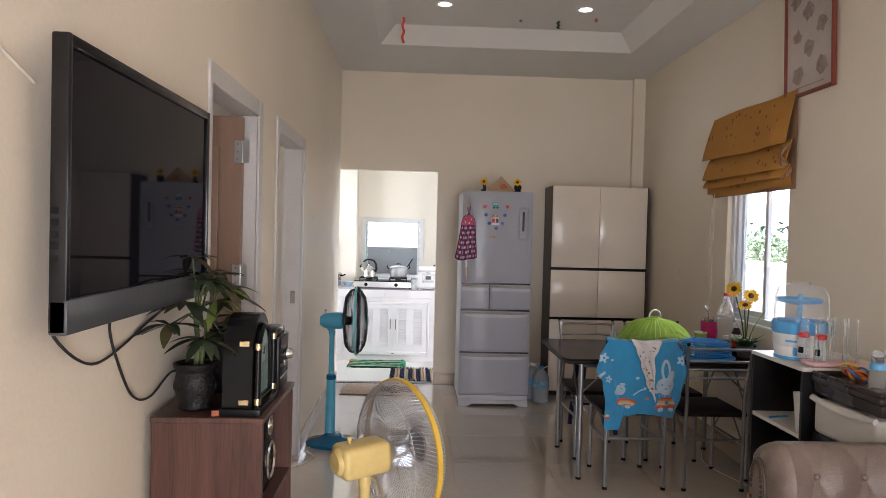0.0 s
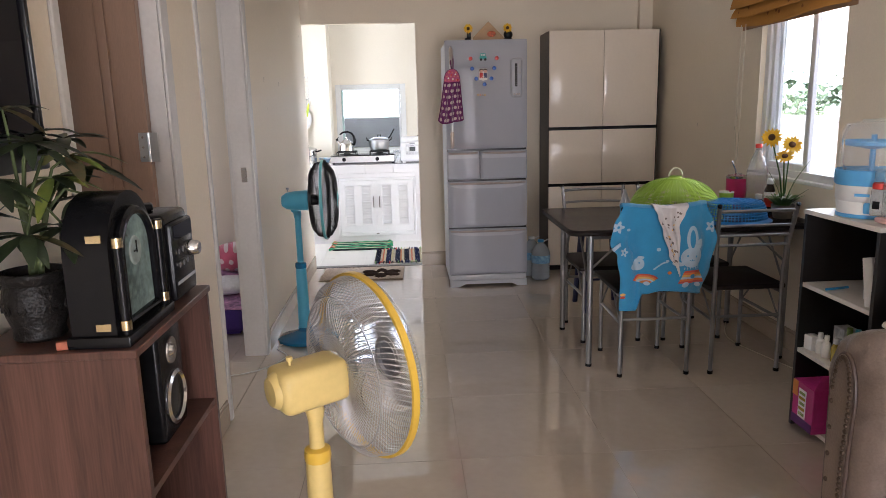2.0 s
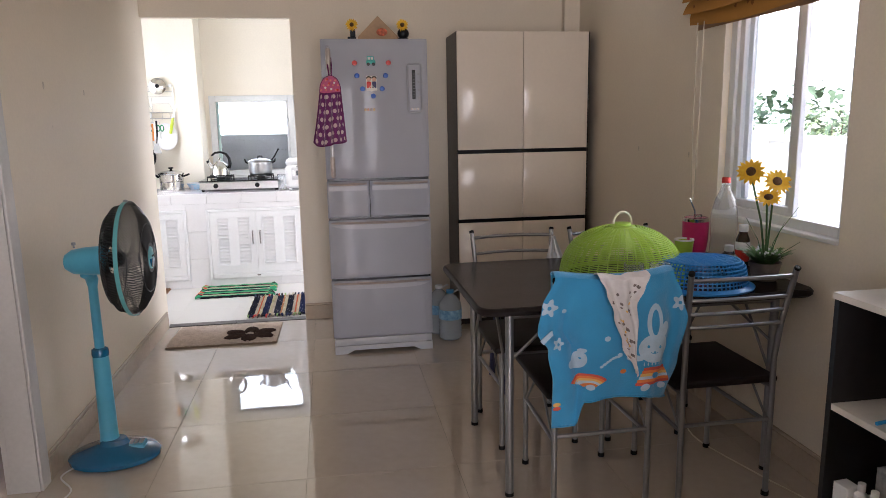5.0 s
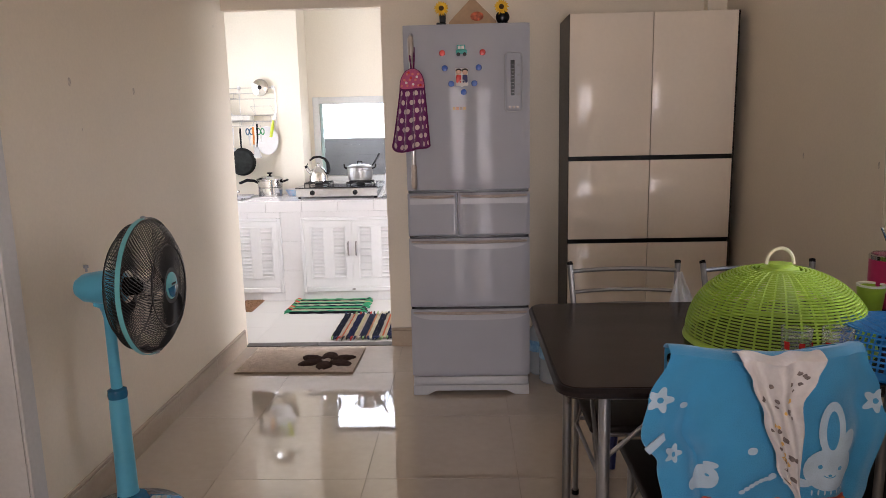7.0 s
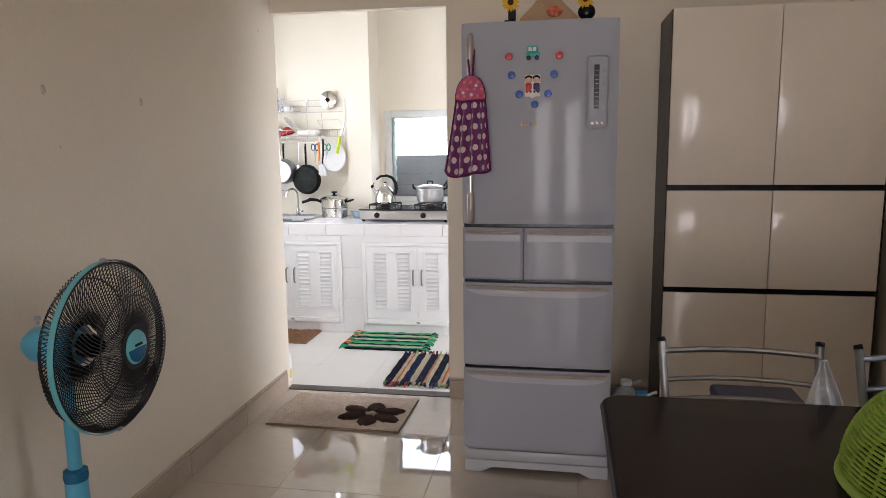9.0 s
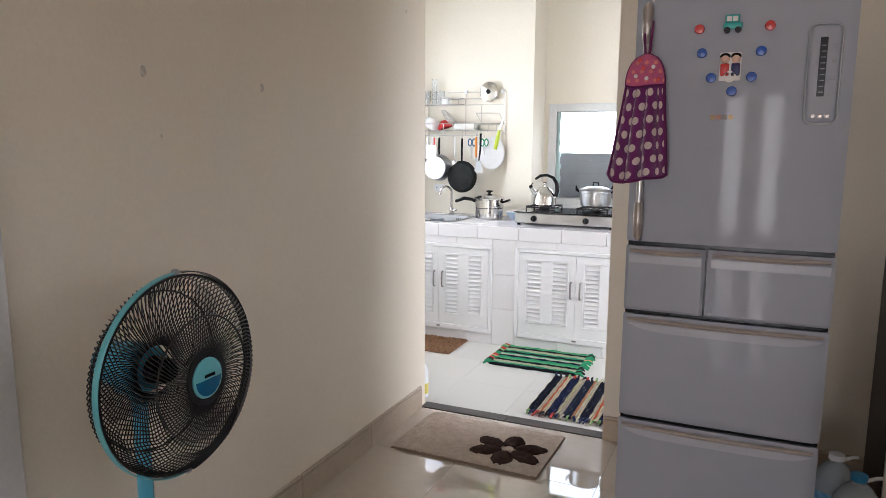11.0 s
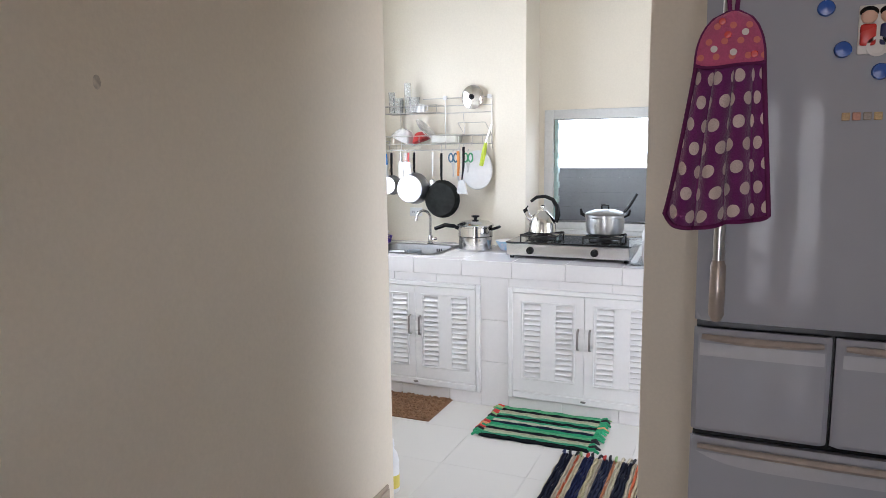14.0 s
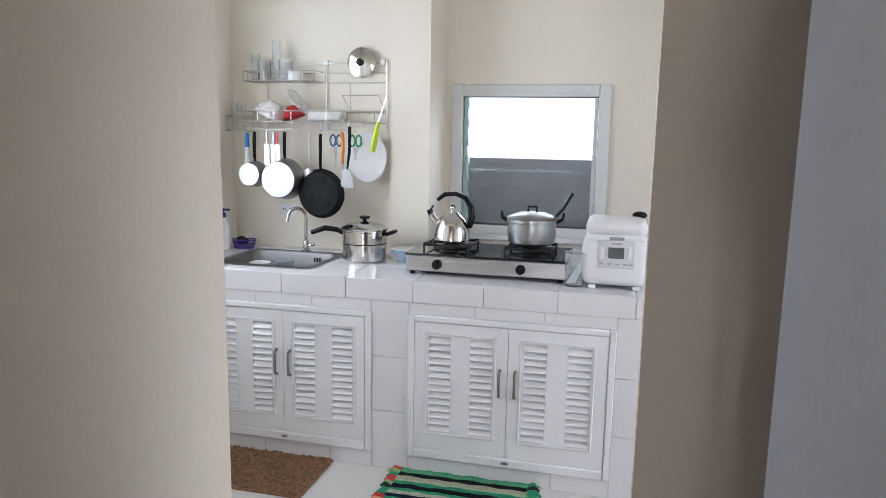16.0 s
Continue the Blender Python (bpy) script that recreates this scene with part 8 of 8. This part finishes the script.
# ---- plastic drawer tower ----
DRW = paint("drawer_white", (0.66, 0.63, 0.58), 0.35, var=0.03)
DRB = paint("drawer_brown", (0.035, 0.025, 0.022), 0.25, var=0.08)
dt = thing("drawer_tower", pose(1.715, 2.46, 0), "white plastic drawer tower with dark brown edges", "drawers")
for k in range(4):
    z0 = 0.02 + k * 0.213
    sl = part("frame", B().box(0.012, 0.40, 0.008, 0.442, z0 + 0.165, z0 + 0.212, 0.008, 2), DRB, dt, "dark brown frame")
    d = part("drawer", B().box(0.006, 0.39, 0.022, 0.428, z0, z0 + 0.15, 0.022, 3), DRW, dt)
    part("drawer_lip", B().tube([(0.0, 0.02 + 0.41 * u, z0 + 0.150 - 0.018 * math.sin(math.pi * u)) for u in [i / 14 for i in range(15)]], 0.014, 8, flat=0.7), DRW, d)
part("top_tray", B().box(0.0, 0.415, 0, 0.45, 0.868, 0.902, 0.012, 3).box(0.004, 0.02, 0.004, 0.446, 0.90, 0.918, 0.004, 1).box(0.02, 0.41, 0.004, 0.018, 0.90, 0.918, 0.004, 1).box(0.02, 0.41, 0.432, 0.446, 0.90, 0.918, 0.004, 1), DRB, dt, "dark brown top tray")
RING = [paint("ring_" + n_, c, 0.3) for n_, c in (("orange", (0.8, 0.20, 0.02)), ("red", (0.7, 0.04, 0.03)), ("yellow", (0.75, 0.5, 0.03)), ("blue", (0.03, 0.20, 0.5)))]
for i in range(9):
    r = rt.uniform(0.026, 0.04)
    m = pose(1.80 + rt.uniform(-0.03, 0.05), 2.76 + rt.uniform(-0.05, 0.05), 0.9075 + r * 0.55 + 0.006 * (i // 3), rt.uniform(20, 60), rt.uniform(-30, 30), rt.uniform(0, 180))
    solid("toy_ring", B().tube([(r * math.cos(a), r * math.sin(a), 0) for a in [2 * math.pi * k / 20 for k in range(20)]], 0.0045, 6, closed=True), RING[i % 4], "bright plastic toy ring in the tray", "toy", "toy rings", m=m)
wb = thing("milk_bottle", pose(1.79, 2.585, 0.903), "clear baby bottle with a blue collar", "bottle")
part("bottle", B().lathe([(0, 0), (0.028, 0), (0.031, 0.006), (0.031, 0.07), (0.024, 0.085)], 22), CLEAR, wb)
part("collar", B().lathe([(0.024, 0.082), (0.029, 0.084), (0.029, 0.105), (0, 0.107)], 20), SBL, wb)
part("cap", B().lathe([(0.026, 0.104), (0.024, 0.14), (0.014, 0.155), (0, 0.157)], 20), CLEAR, wb)
jr = thing("storage_jar", pose(1.90, 2.68, 0.903), "clear storage jar with a pale lid", "jar")
part("jar", B().lathe([(0, 0), (0.05, 0), (0.055, 0.01), (0.055, 0.10), (0.048, 0.11)], 26), CLEAR, jr)
part("contents", B().lathe([(0, 0.004), (0.046, 0.004), (0.05, 0.012), (0.05, 0.075), (0, 0.075)], 24), paint("pale_powder", (0.55, 0.50, 0.36), 0.8), jr)
part("lid", B().lathe([(0.050, 0.108), (0.058, 0.110), (0.058, 0.128), (0, 0.130)], 26), SHW, jr)

# ---- buttoned sofa ----
LEA = paint("brown_leather", (0.205, 0.158, 0.132), 0.32, var=0.12, scale=9, fine=170, bump=0.16)
LEAD = paint("dark_leather", (0.07, 0.045, 0.035), 0.4, var=0.1, scale=9, fine=170, bump=0.14)
sf = thing("chesterfield_sofa", pose(1.225, 0.35, 0), "brown leather sofa with buttoned rolled arms and studs", "sofa")
SL, SDp = 2.06, 0.86
AZ, AR = 0.655, 0.125


def arm(name, y0, inner):
    """A rolled arm; inner is the side, -1 or 1, that is buttoned."""
    yc = y0
    def sect(u):
        # outline from the inner foot over the roll to the outer foot
        if u < 0.45:
            k = u / 0.45
            return (inner * (0.085 + 0.0275 * k * k), 0.30 + (AZ - 0.30) * k)
        if u < 0.85:
            a = math.pi * (u - 0.45) / 0.40
            return (inner * (AR * math.cos(a) * 0.9 + 0.0), AZ + AR * math.sin(a))
        k = (u - 0.85) / 0.15
        return (inner * (-0.112 + 0.03 * k), AZ - (AZ - 0.08) * k)
    btn = []
    for r in range(3):
        for c in range(5):
            btn.append((0.10 + 0.16 * c + (0.08 if r % 2 else 0), 0.16 + 0.17 * r))

    def f(u, v):
        s, z = sect(u)
        x = 0.02 + (SDp - 0.06) * v
        puff = 0.0
        fade = max(0.0, min(1.0, u / 0.05, (0.68 - u) / 0.08))
        if fade > 0:
            d = min(math.hypot((x - bx) / 0.06, (u - bu) / 0.065) for bx, bu in btn)
            puff = 0.022 * (1 - math.exp(-d * d)) + 0.004
            # creases run diagonally between the buttons
            g = min(abs(((x - bx) / 0.08) - ((u - bu) / 0.17) * q) for bx, bu in btn for q in (-1, 1) if math.hypot((x - bx) / 0.08, (u - bu) / 0.17) < 1.1) if any(math.hypot((x - bx) / 0.08, (u - bu) / 0.17) < 1.1 for bx, bu in btn) else 1
            puff = fade * (puff - 0.006 * math.exp(-(g / 0.10) ** 2))
        if u < 0.45:
            return (x, yc + s + inner * puff, z)
        if u < 0.85:
            a = math.pi * (u - 0.45) / 0.40
            return (x, yc + s + inner * math.cos(a) * puff, z + math.sin(a) * puff)
        return (x, yc + s, z)
    body = part(name, B().sheet(f, 90, 80), LEA, sf)
    for bx, bu in btn:
        if 0.05 < bu < 0.6:
            p = Vector(f(bu, (bx - 0.02) / (SDp - 0.06)))
            part("button", B().ball(p + Vector((0, inner * 0.004, 0.002)), 0.011, 10, 6), LEA, body)
    # front scroll panel with studs
    prof = [sect(i / 40) for i in range(41)]

    def tongue(u, k=0.40):
        s, z = sect(u)
        return (s * k, 0.08 + (z - 0.08) * 0.925)

    def roll(u, v):
        s, z = sect(u)
        ts, tz = tongue(u)
        w = 0.004 * math.sin(u * 70) * math.sin(math.pi * v) if z > 0.5 else 0.0
        q = f(u, 0)
        return (0.0198 - (0.056 + w) * math.sqrt(max(0.0, 1 - (1 - v) ** 2)), q[1] + (yc + ts - q[1]) * v, q[2] + (tz - q[2]) * v)
    part("front_roll", B().sheet(roll, 60, 12), LEA, body)
    part("front_roll", B().box(-0.02, 0.03, yc - 0.085, yc + 0.085, 0.08, 0.31, 0.015, 3), LEA, body)
    poly = [(yc + s, z) for s, z in [tongue(i / 40, 0.41) for i in range(41)]] + [(yc - inner * 0.05, 0.08), (yc + inner * 0.045, 0.08)]
    part("front_panel", B().prism(poly, -0.046, -0.015, Matrix(((0, 0, 1, 0), (1, 0, 0, 0), (0, 1, 0, 0), (0, 0, 0, 1)))), LEA, body)
    part("piping", B().tube([(-0.040, yc + s, z) for s, z in [tongue(i / 40, 0.43) for i in range(41)]], 0.006, 8), LEAD, body)
    for i in range(46):
        s, z = tongue(0.03 + 0.93 * i / 45)
        ins = Vector((s, z - AZ)).normalized() * 0.010 if z > AZ else Vector((0.010 if s > 0 else -0.010, 0))
        part("stud", B().ball((-0.047, yc + s - ins.x, z - ins.y), (0.005, 0.007, 0.007), 8, 5), paint("bronze_stud", (0.10, 0.07, 0.05), 0.35, metal=0.7) if i == 0 else bpy.data.materials["bronze_stud"], body)
    return body


arm("arm", SL - 0.115, -1)
arm("arm", 0.115, 1)
part("seat_base", B().box(0.03, SDp, 0.05, SL - 0.05, 0.08, 0.30, 0.02, 2), LEA, sf)
for i in range(2):
    y0 = 0.21 + i * (SL - 0.42) / 2
    part("seat_cushion", B().box(0.01, SDp - 0.2, y0 + 0.004, y0 + (SL - 0.42) / 2 - 0.004, 0.29, 0.44, 0.045, 4), LEA, sf)
part("backrest", B().box(SDp - 0.22, SDp, 0.16, SL - 0.16, 0.25, 0.80, 0.08, 5), LEA, sf)
for x in (0.08, SDp - 0.08):
    for y in (0.10, SL - 0.10):
        part("foot", B().lathe([(0, 0), (0.022, 0), (0.035, 0.05), (0.03, 0.085), (0, 0.085)], 14, pose(x, y, 0)), DARKLAM, sf)
bn = thing("waste_bin", pose(1.47, 2.56, 0), "black plastic waste bin beside the sofa", "bin")
part("tub", B().lathe([(0, 0), (0.085, 0), (0.10, 0.185), (0.104, 0.19), (0.104, 0.203), (0.098, 0.203), (0.083, 0.006), (0, 0.006)], 28), BLACK, bn)
part("rim_liner", B().lathe([(0.100, 0.197), (0.106, 0.205), (0.100, 0.21)], 28), GREY, bn)

# ---- roman blind over the window ----
BLIND = paint("ochre_blind_cloth", (0.47, 0.225, 0.05), 0.8, var=0.06, scale=5, fine=350, bump=0.12, spec=0.2)
BLINDB = paint("blind_lining", (0.34, 0.20, 0.11), 0.8, var=0.06, fine=350, bump=0.1)
MOTIF = paint("blind_motif", (0.24, 0.09, 0.015), 0.8, var=0.1)
ro = thing("roman_blind", pose(2.18, 3.90, 0), "ochre roman blind with brown motifs, half drawn up", "blind")
part("head_rail", B().box(-0.015, -0.002, 0.01, 1.09, 2.30, 2.335, 0.003, 1), SHW, ro)
part("lining", B().sheet(lambda u, v: (-0.010 - 0.004 * math.sin(u * 9), 1.10 * (1 - u) + 0.0, 1.775 + 0.54 * v), 24, 10, 0.003), BLINDB, ro)
folds = [(2.045, 2.345, 0.020, 0.104), (1.905, 2.065, 0.040, 0.098), (1.850, 1.925, 0.045, 0.092), (1.795, 1.862, 0.045, 0.052)]
for k, (z0, z1, d0, d1) in enumerate(folds):
    def ff(u, v, z0=z0, z1=z1, d0=d0, d1=d1):
        sag = 0.018 * math.sin(u * math.pi) * (1 - v) + 0.006 * math.sin(u * 7 + k)
        side = 0.045 * max(0, 0.12 - u) / 0.12 * (1 - v)
        return (-(d1 + (d0 - d1) * v) + side - 0.006 * math.sin(v * math.pi), 1.10 * u + 0.04 * (1 - v) * (1 - u), z0 + (z1 - z0) * v - sag)
    pn_ = part("fold", B().sheet(lambda u, v: ff(1 - u, v), 30, 12, 0.004), BLIND, ro)
    rm = random.Random(30 + k)
    nm_ = (26, 12, 6, 5)[k]
    for i in range(nm_):
        u, v = rm.uniform(0.06, 0.96), rm.uniform(0.12, 0.90)
        p = Vector(ff(u, v))
        sz = rm.uniform(0.016, 0.026)
        tl = rm.uniform(-0.6, 0.6)
        b = B()
        for s in (-0.45, 0.0, 0.45):
            leaf(b, p + Vector((-0.003, 0, 0)), (0.02, math.sin(tl + s), math.cos(tl + s)), sz, sz * 0.42, 0.0, up=Vector((-1, 0, 0)), nu=3, fold=0.0)
        part("motif", b, MOTIF, pn_)
bb_ = B().sheet(lambda u, v: (-0.055 + 0.035 * math.sin(v * 7) * (1 - u), 0.02 + 0.07 * u, 1.84 + 0.18 * v + 0.02 * math.sin(u * 8)), 8, 10, 0.004)
part("gathered_side", bb_, BLINDB, ro)
CORDM = paint("pale_cord", (0.62, 0.55, 0.42), 0.6)
b = B()
for dy in (0, 0.055):
    b.tube([(-0.06, 0.96 + dy, 1.80), (-0.062, 0.965 + dy * 0.9, 1.3), (-0.06, 0.972 + dy * 0.5, 1.03)], 0.0022, 5)
b.tube([(-0.06, 0.972, 1.03), (-0.06, 0.985, 0.985), (-0.06, 1.0, 1.03)], 0.0022, 5)
part("pull_cord", b, CORDM, ro)

# ---- framed picture ----
REDW = paint("red_brown_frame", (0.22, 0.05, 0.03), 0.35, var=0.1, stretch=(1, 1, 8))
PAPER = paint("old_print_paper", (0.52, 0.42, 0.36), 0.6, var=0.06, scale=4)
SEPIA = paint("sepia_print", (0.20, 0.13, 0.10), 0.6, dark=(0.36, 0.28, 0.23), scale=30, fine=120)
pc = thing("framed_print", pose(2.175, 3.55, 2.295, 0, -1.5, 0), "framed sepia print hanging tilted from the wall", "picture")
PWd, PH = 0.485, 0.66
for y0, y1, z0, z1 in ((0, 0.02, 0, PH), (PWd - 0.02, PWd, 0, PH), (0.02, PWd - 0.02, 0, 0.02), (0.02, PWd - 0.02, PH - 0.02, PH)):
    part("frame", B().box(-0.022, 0, y0, y1, z0, z1, 0.003, 1), REDW, pc)
part("print", B().box(-0.010, -0.006, 0.02, PWd - 0.02, 0.02, PH - 0.02), PAPER, pc)
rq = random.Random(4)
for y, z, s in ((0.12, 0.14, 0.055), (0.35, 0.12, 0.055), (0.24, 0.26, 0.05), (0.36, 0.34, 0.045), (0.12, 0.36, 0.05), (0.25, 0.46, 0.05), (0.38, 0.55, 0.05), (0.12, 0.56, 0.05)):
    ring = [(y + s * (1 + rq.uniform(-0.25, 0.25)) * math.cos(a), z + s * (0.9 + rq.uniform(-0.25, 0.25)) * math.sin(a)) for a in [2 * math.pi * i / 14 for i in range(14)]]
    part("sepia_patch", B().add([(-0.0108, p, q) for p, q in ring], [tuple(range(13, -1, -1))]), SEPIA, pc)
for i in range(14):
    y = 0.10 + i * 0.02
    part("script_mark", B().box(-0.0112, -0.0102, y, y + 0.013, 0.048, 0.055), SEPIA, pc)
gp = part("pane", B().box(-0.014, -0.012, 0.018, PWd - 0.018, 0.018, PH - 0.018), GLASS, pc)
gp.visible_shadow = False

# ---- ceiling lamps and hanging ribbons ----
LAMP = bpy.data.materials.new("lit_lamp")
LAMP.use_nodes = True
prin(LAMP).inputs["Emission Color"].default_value = (1.0, 0.84, 0.62, 1)
prin(LAMP).inputs["Emission Strength"].default_value = 14.0
for x in (0.17, 1.20):
    for y in (5.06, 2.6, 0.2):
        dl = thing("downlight", pose(x, y, 3.13), "round recessed downlight, switched on", "downlight", "ceiling downlights")
        part("trim_ring", B().lathe([(0.045, -0.001), (0.062, -0.001), (0.060, -0.008), (0.047, -0.006)], 28), CUPW, dl)
        part("lamp", B().lathe([(0, -0.004), (0.030, -0.004), (0.045, -0.002)], 24), LAMP, dl, "glowing lamp face")
for x, y, ln, c, nm in ((-0.137, 5.40, 0.20, (0.55, 0.05, 0.03), "red"), (1.06, 5.35, 0.06, (0.03, 0.06, 0.03), "dark green"), (1.33, 5.25, 0.03, (0.55, 0.12, 0.05), "orange"), (0.77, 5.35, 0.02, (0.3, 0.2, 0.12), "brown")):
    rr2 = random.Random(int(x * 100))
    solid("ceiling_ribbon", B().sheet(lambda u, v: (0.010 * (u - 0.5) * 2 + 0.006 * math.sin(v * 14), 0.006 * math.cos(v * 14), -ln * v), 3, 16, 0.001), paint(nm + "_ribbon", c, 0.5, var=0.2), f"short {nm} paper ribbon hanging from the ceiling", "ribbon", "ceiling ribbons", m=pose(x, y, 3.129))

# ---- bed in the second bedroom ----
SHEETP = paint("purple_bedspread", (0.045, 0.015, 0.16), 0.8, var=0.2, scale=5, fine=200, bump=0.2)
SHEETF = paint("flowered_bedspread", (0.70, 0.34, 0.55), 0.8, dark=(0.02, 0.010, 0.07), scale=13, fine=40, bump=0.2)
bd = thing("mattress_bed", pose(-2.40, 4.88, 0), "low bed with a purple flowered bedspread", "bed")
part("base", B().box(0.03, 1.42, 0.03, 1.67, 0, 0.04, 0.015, 2), SHEETP, bd)
part("mattress", B().box(-0.01, 1.46, -0.01, 1.71, 0.02, 0.165, 0.045, 4), SHEETP, bd)
part("bedspread", B().sheet(lambda u, v: (0.02 + 1.42 * u, 0.02 + 1.66 * v, 0.172 + 0.010 * noise.noise((u * 7, v * 7, 2))), 40, 40, 0.01), SHEETF, bd)
for x, y, col, nm in ((1.16, 1.12, dotted("pink_dotted_pillow", (0.62, 0.12, 0.20), (0.75, 0.62, 0.62), 0.07, radius=0.25, axes=(0, 2)), "pink dotted"), (0.80, 1.15, SHEETF, "purple flowered"), (1.27, 0.40, BAGW, "white")):
    solid("pillow", B().ball((0, 0, 0), (0.20, 0.13, 0.11 if nm != "white" else 0.06), 22, 14), col, f"{nm} pillow lying on the bed", "pillow", m=pose(-2.40 + x, 4.88 + y, 0.275 if nm != "white" else 0.23, 25 if nm != "white" else 0, 0, 10))

# ---- marks on the wall and foliage outside ----
MARK = paint("wall_smudge", (0.60, 0.53, 0.44), 0.7, var=0.15, scale=60)
for y, z, r in ((5.0, 1.55, 0.011), (5.49, 1.54, 0.010), (6.54, 1.95, 0.006), (5.05, 1.38, 0.004)):
    solid("wall_smudge", B().lathe([(0, 0.0006), (r * 0.7, 0.0005), (r, 0.0001)], 12, pose(0, 0, 0, 0, 90, 0) @ Matrix.Diagonal((1.5, 1, 1, 1))), MARK, "small filler patch on the wall", "mark", "wall marks", m=pose(XL + 0.0004, y, z))
for y, z in ((5.62, 1.20), (5.05, 1.19)):
    solid("wall_smudge", B().lathe([(0, 0.0006), (0.006, 0.0005), (0.008, 0.0001)], 12, pose(0, 0, 0, 0, -90, 0) @ Matrix.Diagonal((1.8, 0.8, 1, 1))), MARK, "small filler patch on the wall", "mark", "wall marks", m=pose(XR - 0.0004, y, z))

BUSHL = paint("garden_leaf", (0.30, 0.40, 0.20), 0.5, var=0.25)
BUSHT = paint("garden_stem", (0.12, 0.09, 0.06), 0.8)
rl = random.Random(77)
for k, (x, y, h) in enumerate(((6.9, 9.0, 1.35), (7.4, 10.6, 1.6), (7.0, 12.2, 1.3), (7.6, 14.2, 1.7), (7.2, 7.4, 1.25), (8.2, 16.5, 1.8), (8.6, 19.0, 2.0))):
    e = thing("garden_shrub", pose(x, y, -0.13), "leafy green shrub behind the garden wall", "shrub", "garden shrubs")
    part("trunk", B().tube([(0, 0, 0), (0.05, 0.02, h * 0.4), (0.0, 0.05, h * 0.7)], [0.04, 0.03, 0.015], 8), BUSHT, e)
    for i in range(4):
        a = i * 1.6 + k
        part("limb", B().tube([(0.03, 0.02, h * 0.35), (0.3 * math.cos(a), 0.3 * math.sin(a), h * 0.65), (0.5 * math.cos(a), 0.5 * math.sin(a), h * 0.85)], [0.02, 0.012, 0.006], 6), BUSHT, e)
    b = B()
    for i in range(1300):
        a, q = rl.uniform(0, 6.28), rl.random() ** 0.5
        cz = rl.uniform(0.35, 1.0)
        rr_ = 0.75 * q * (1.1 - abs(cz - 0.7))
        leaf(b, (rr_ * math.cos(a), rr_ * math.sin(a), h * cz + rl.uniform(-0.1, 0.1)), (rl.uniform(-1, 1), rl.uniform(-1, 1), rl.uniform(-0.4, 0.8)), rl.uniform(0.05, 0.09), 0.03, 0.3, nu=2)
    part("crown", b, BUSHL, e)
b = B()
for i in range(1500):
    y = rl.uniform(20, 70)
    x = rl.uniform(24, 34)
    leaf(b, (x, y, rl.uniform(0, 3.2) * (0.75 + 0.25 * math.sin(y * 0.7))), (rl.uniform(-1, 1), rl.uniform(-1, 1), rl.uniform(-0.4, 0.8)), rl.uniform(0.5, 0.9), 0.5, 0.3, nu=2)
solid("far_trees", b, paint("far_foliage", (0.08, 0.13, 0.07), 0.7, var=0.2), "distant hazy line of green trees", "trees", kind="stuff")

# glowing white sheet added for the overexposed sky beyond the garden; also lights the room
BACKGLOW = bpy.data.materials.new("white_backdrop_glow")
BACKGLOW.use_nodes = True
BACKGLOW.node_tree.nodes["Principled BSDF"].inputs["Base Color"].default_value = (0.8, 0.8, 0.8, 1)
BACKGLOW.node_tree.nodes["Principled BSDF"].inputs["Emission Color"].default_value = (1, 1, 1, 1)
BACKGLOW.node_tree.nodes["Principled BSDF"].inputs["Emission Strength"].default_value = 3.2
solid("backdrop", B().box(70, 70.2, -40, 140, -1, 60), BACKGLOW, "white glowing backdrop added behind the garden", "sky", kind="structure")
# second glowing sheet, added to whiten the louvre window and its floor reflection
BACKGLOW_N = BACKGLOW.copy()
BACKGLOW_N.name = "pale_blue_sky_haze"
prin(BACKGLOW_N).inputs["Emission Color"].default_value = (0.80, 0.92, 1.0, 1)
prin(BACKGLOW_N).inputs["Emission Strength"].default_value = 1.7
solid("backdrop", B().box(-70, 60, 80, 80.2, -1, 60), BACKGLOW_N, "pale blue glowing backdrop added behind the kitchen", "sky", kind="structure")
cable("floor_cord", [(2.05, 4.75, 0.005), (1.93, 4.45, 0.005), (2.0, 4.1, 0.005), (2.09, 3.8, 0.005), (2.13, 3.50, 0.005), (2.15, 3.42, 0.02)], 0.003, CORDM, "thin pale cord lying along the skirting")
# ---- floor tiles ----
def tile_floor(parent, x0, x1, y0, y1, ox, oy, size, top, mat, gap=0.0008):
    cache = {}
    i0, i1 = math.floor((x0 - ox) / size), math.ceil((x1 - ox) / size)
    j0, j1 = math.floor((y0 - oy) / size), math.ceil((y1 - oy) / size)
    for i in range(i0, i1):
        for j in range(j0, j1):
            a0, a1 = max(x0, ox + i * size) + gap, min(x1, ox + (i + 1) * size) - gap
            c0, c1 = max(y0, oy + j * size) + gap, min(y1, oy + (j + 1) * size) - gap
            if a1 - a0 < 0.01 or c1 - c0 < 0.01:
                continue
            key = (round(a1 - a0, 4), round(c1 - c0, 4))
            if key not in cache:
                cache[key] = mesh_of("tile", B().box(0, key[0], 0, key[1], -0.006, 0, 0.0004, 1), mat)
            ob = new("tile", cache[key])
            ob.parent = parent
            ob.location = (a0, c0, top)


tile_floor(FLOOR, XL, XR, YB, YF, 0.27, 5.0, 0.6, 0.0, TILE)
tile_floor(FLOOR, -3.8, XL - 0.003, YB, YF, 0.27, 5.0, 0.6, 0.0, TILE)
tile_floor(KFLOOR, XK0, XK1, YF + 0.078, 8.0, -0.73, 6.8, 0.4, ZK, KTILE, 0.0004)
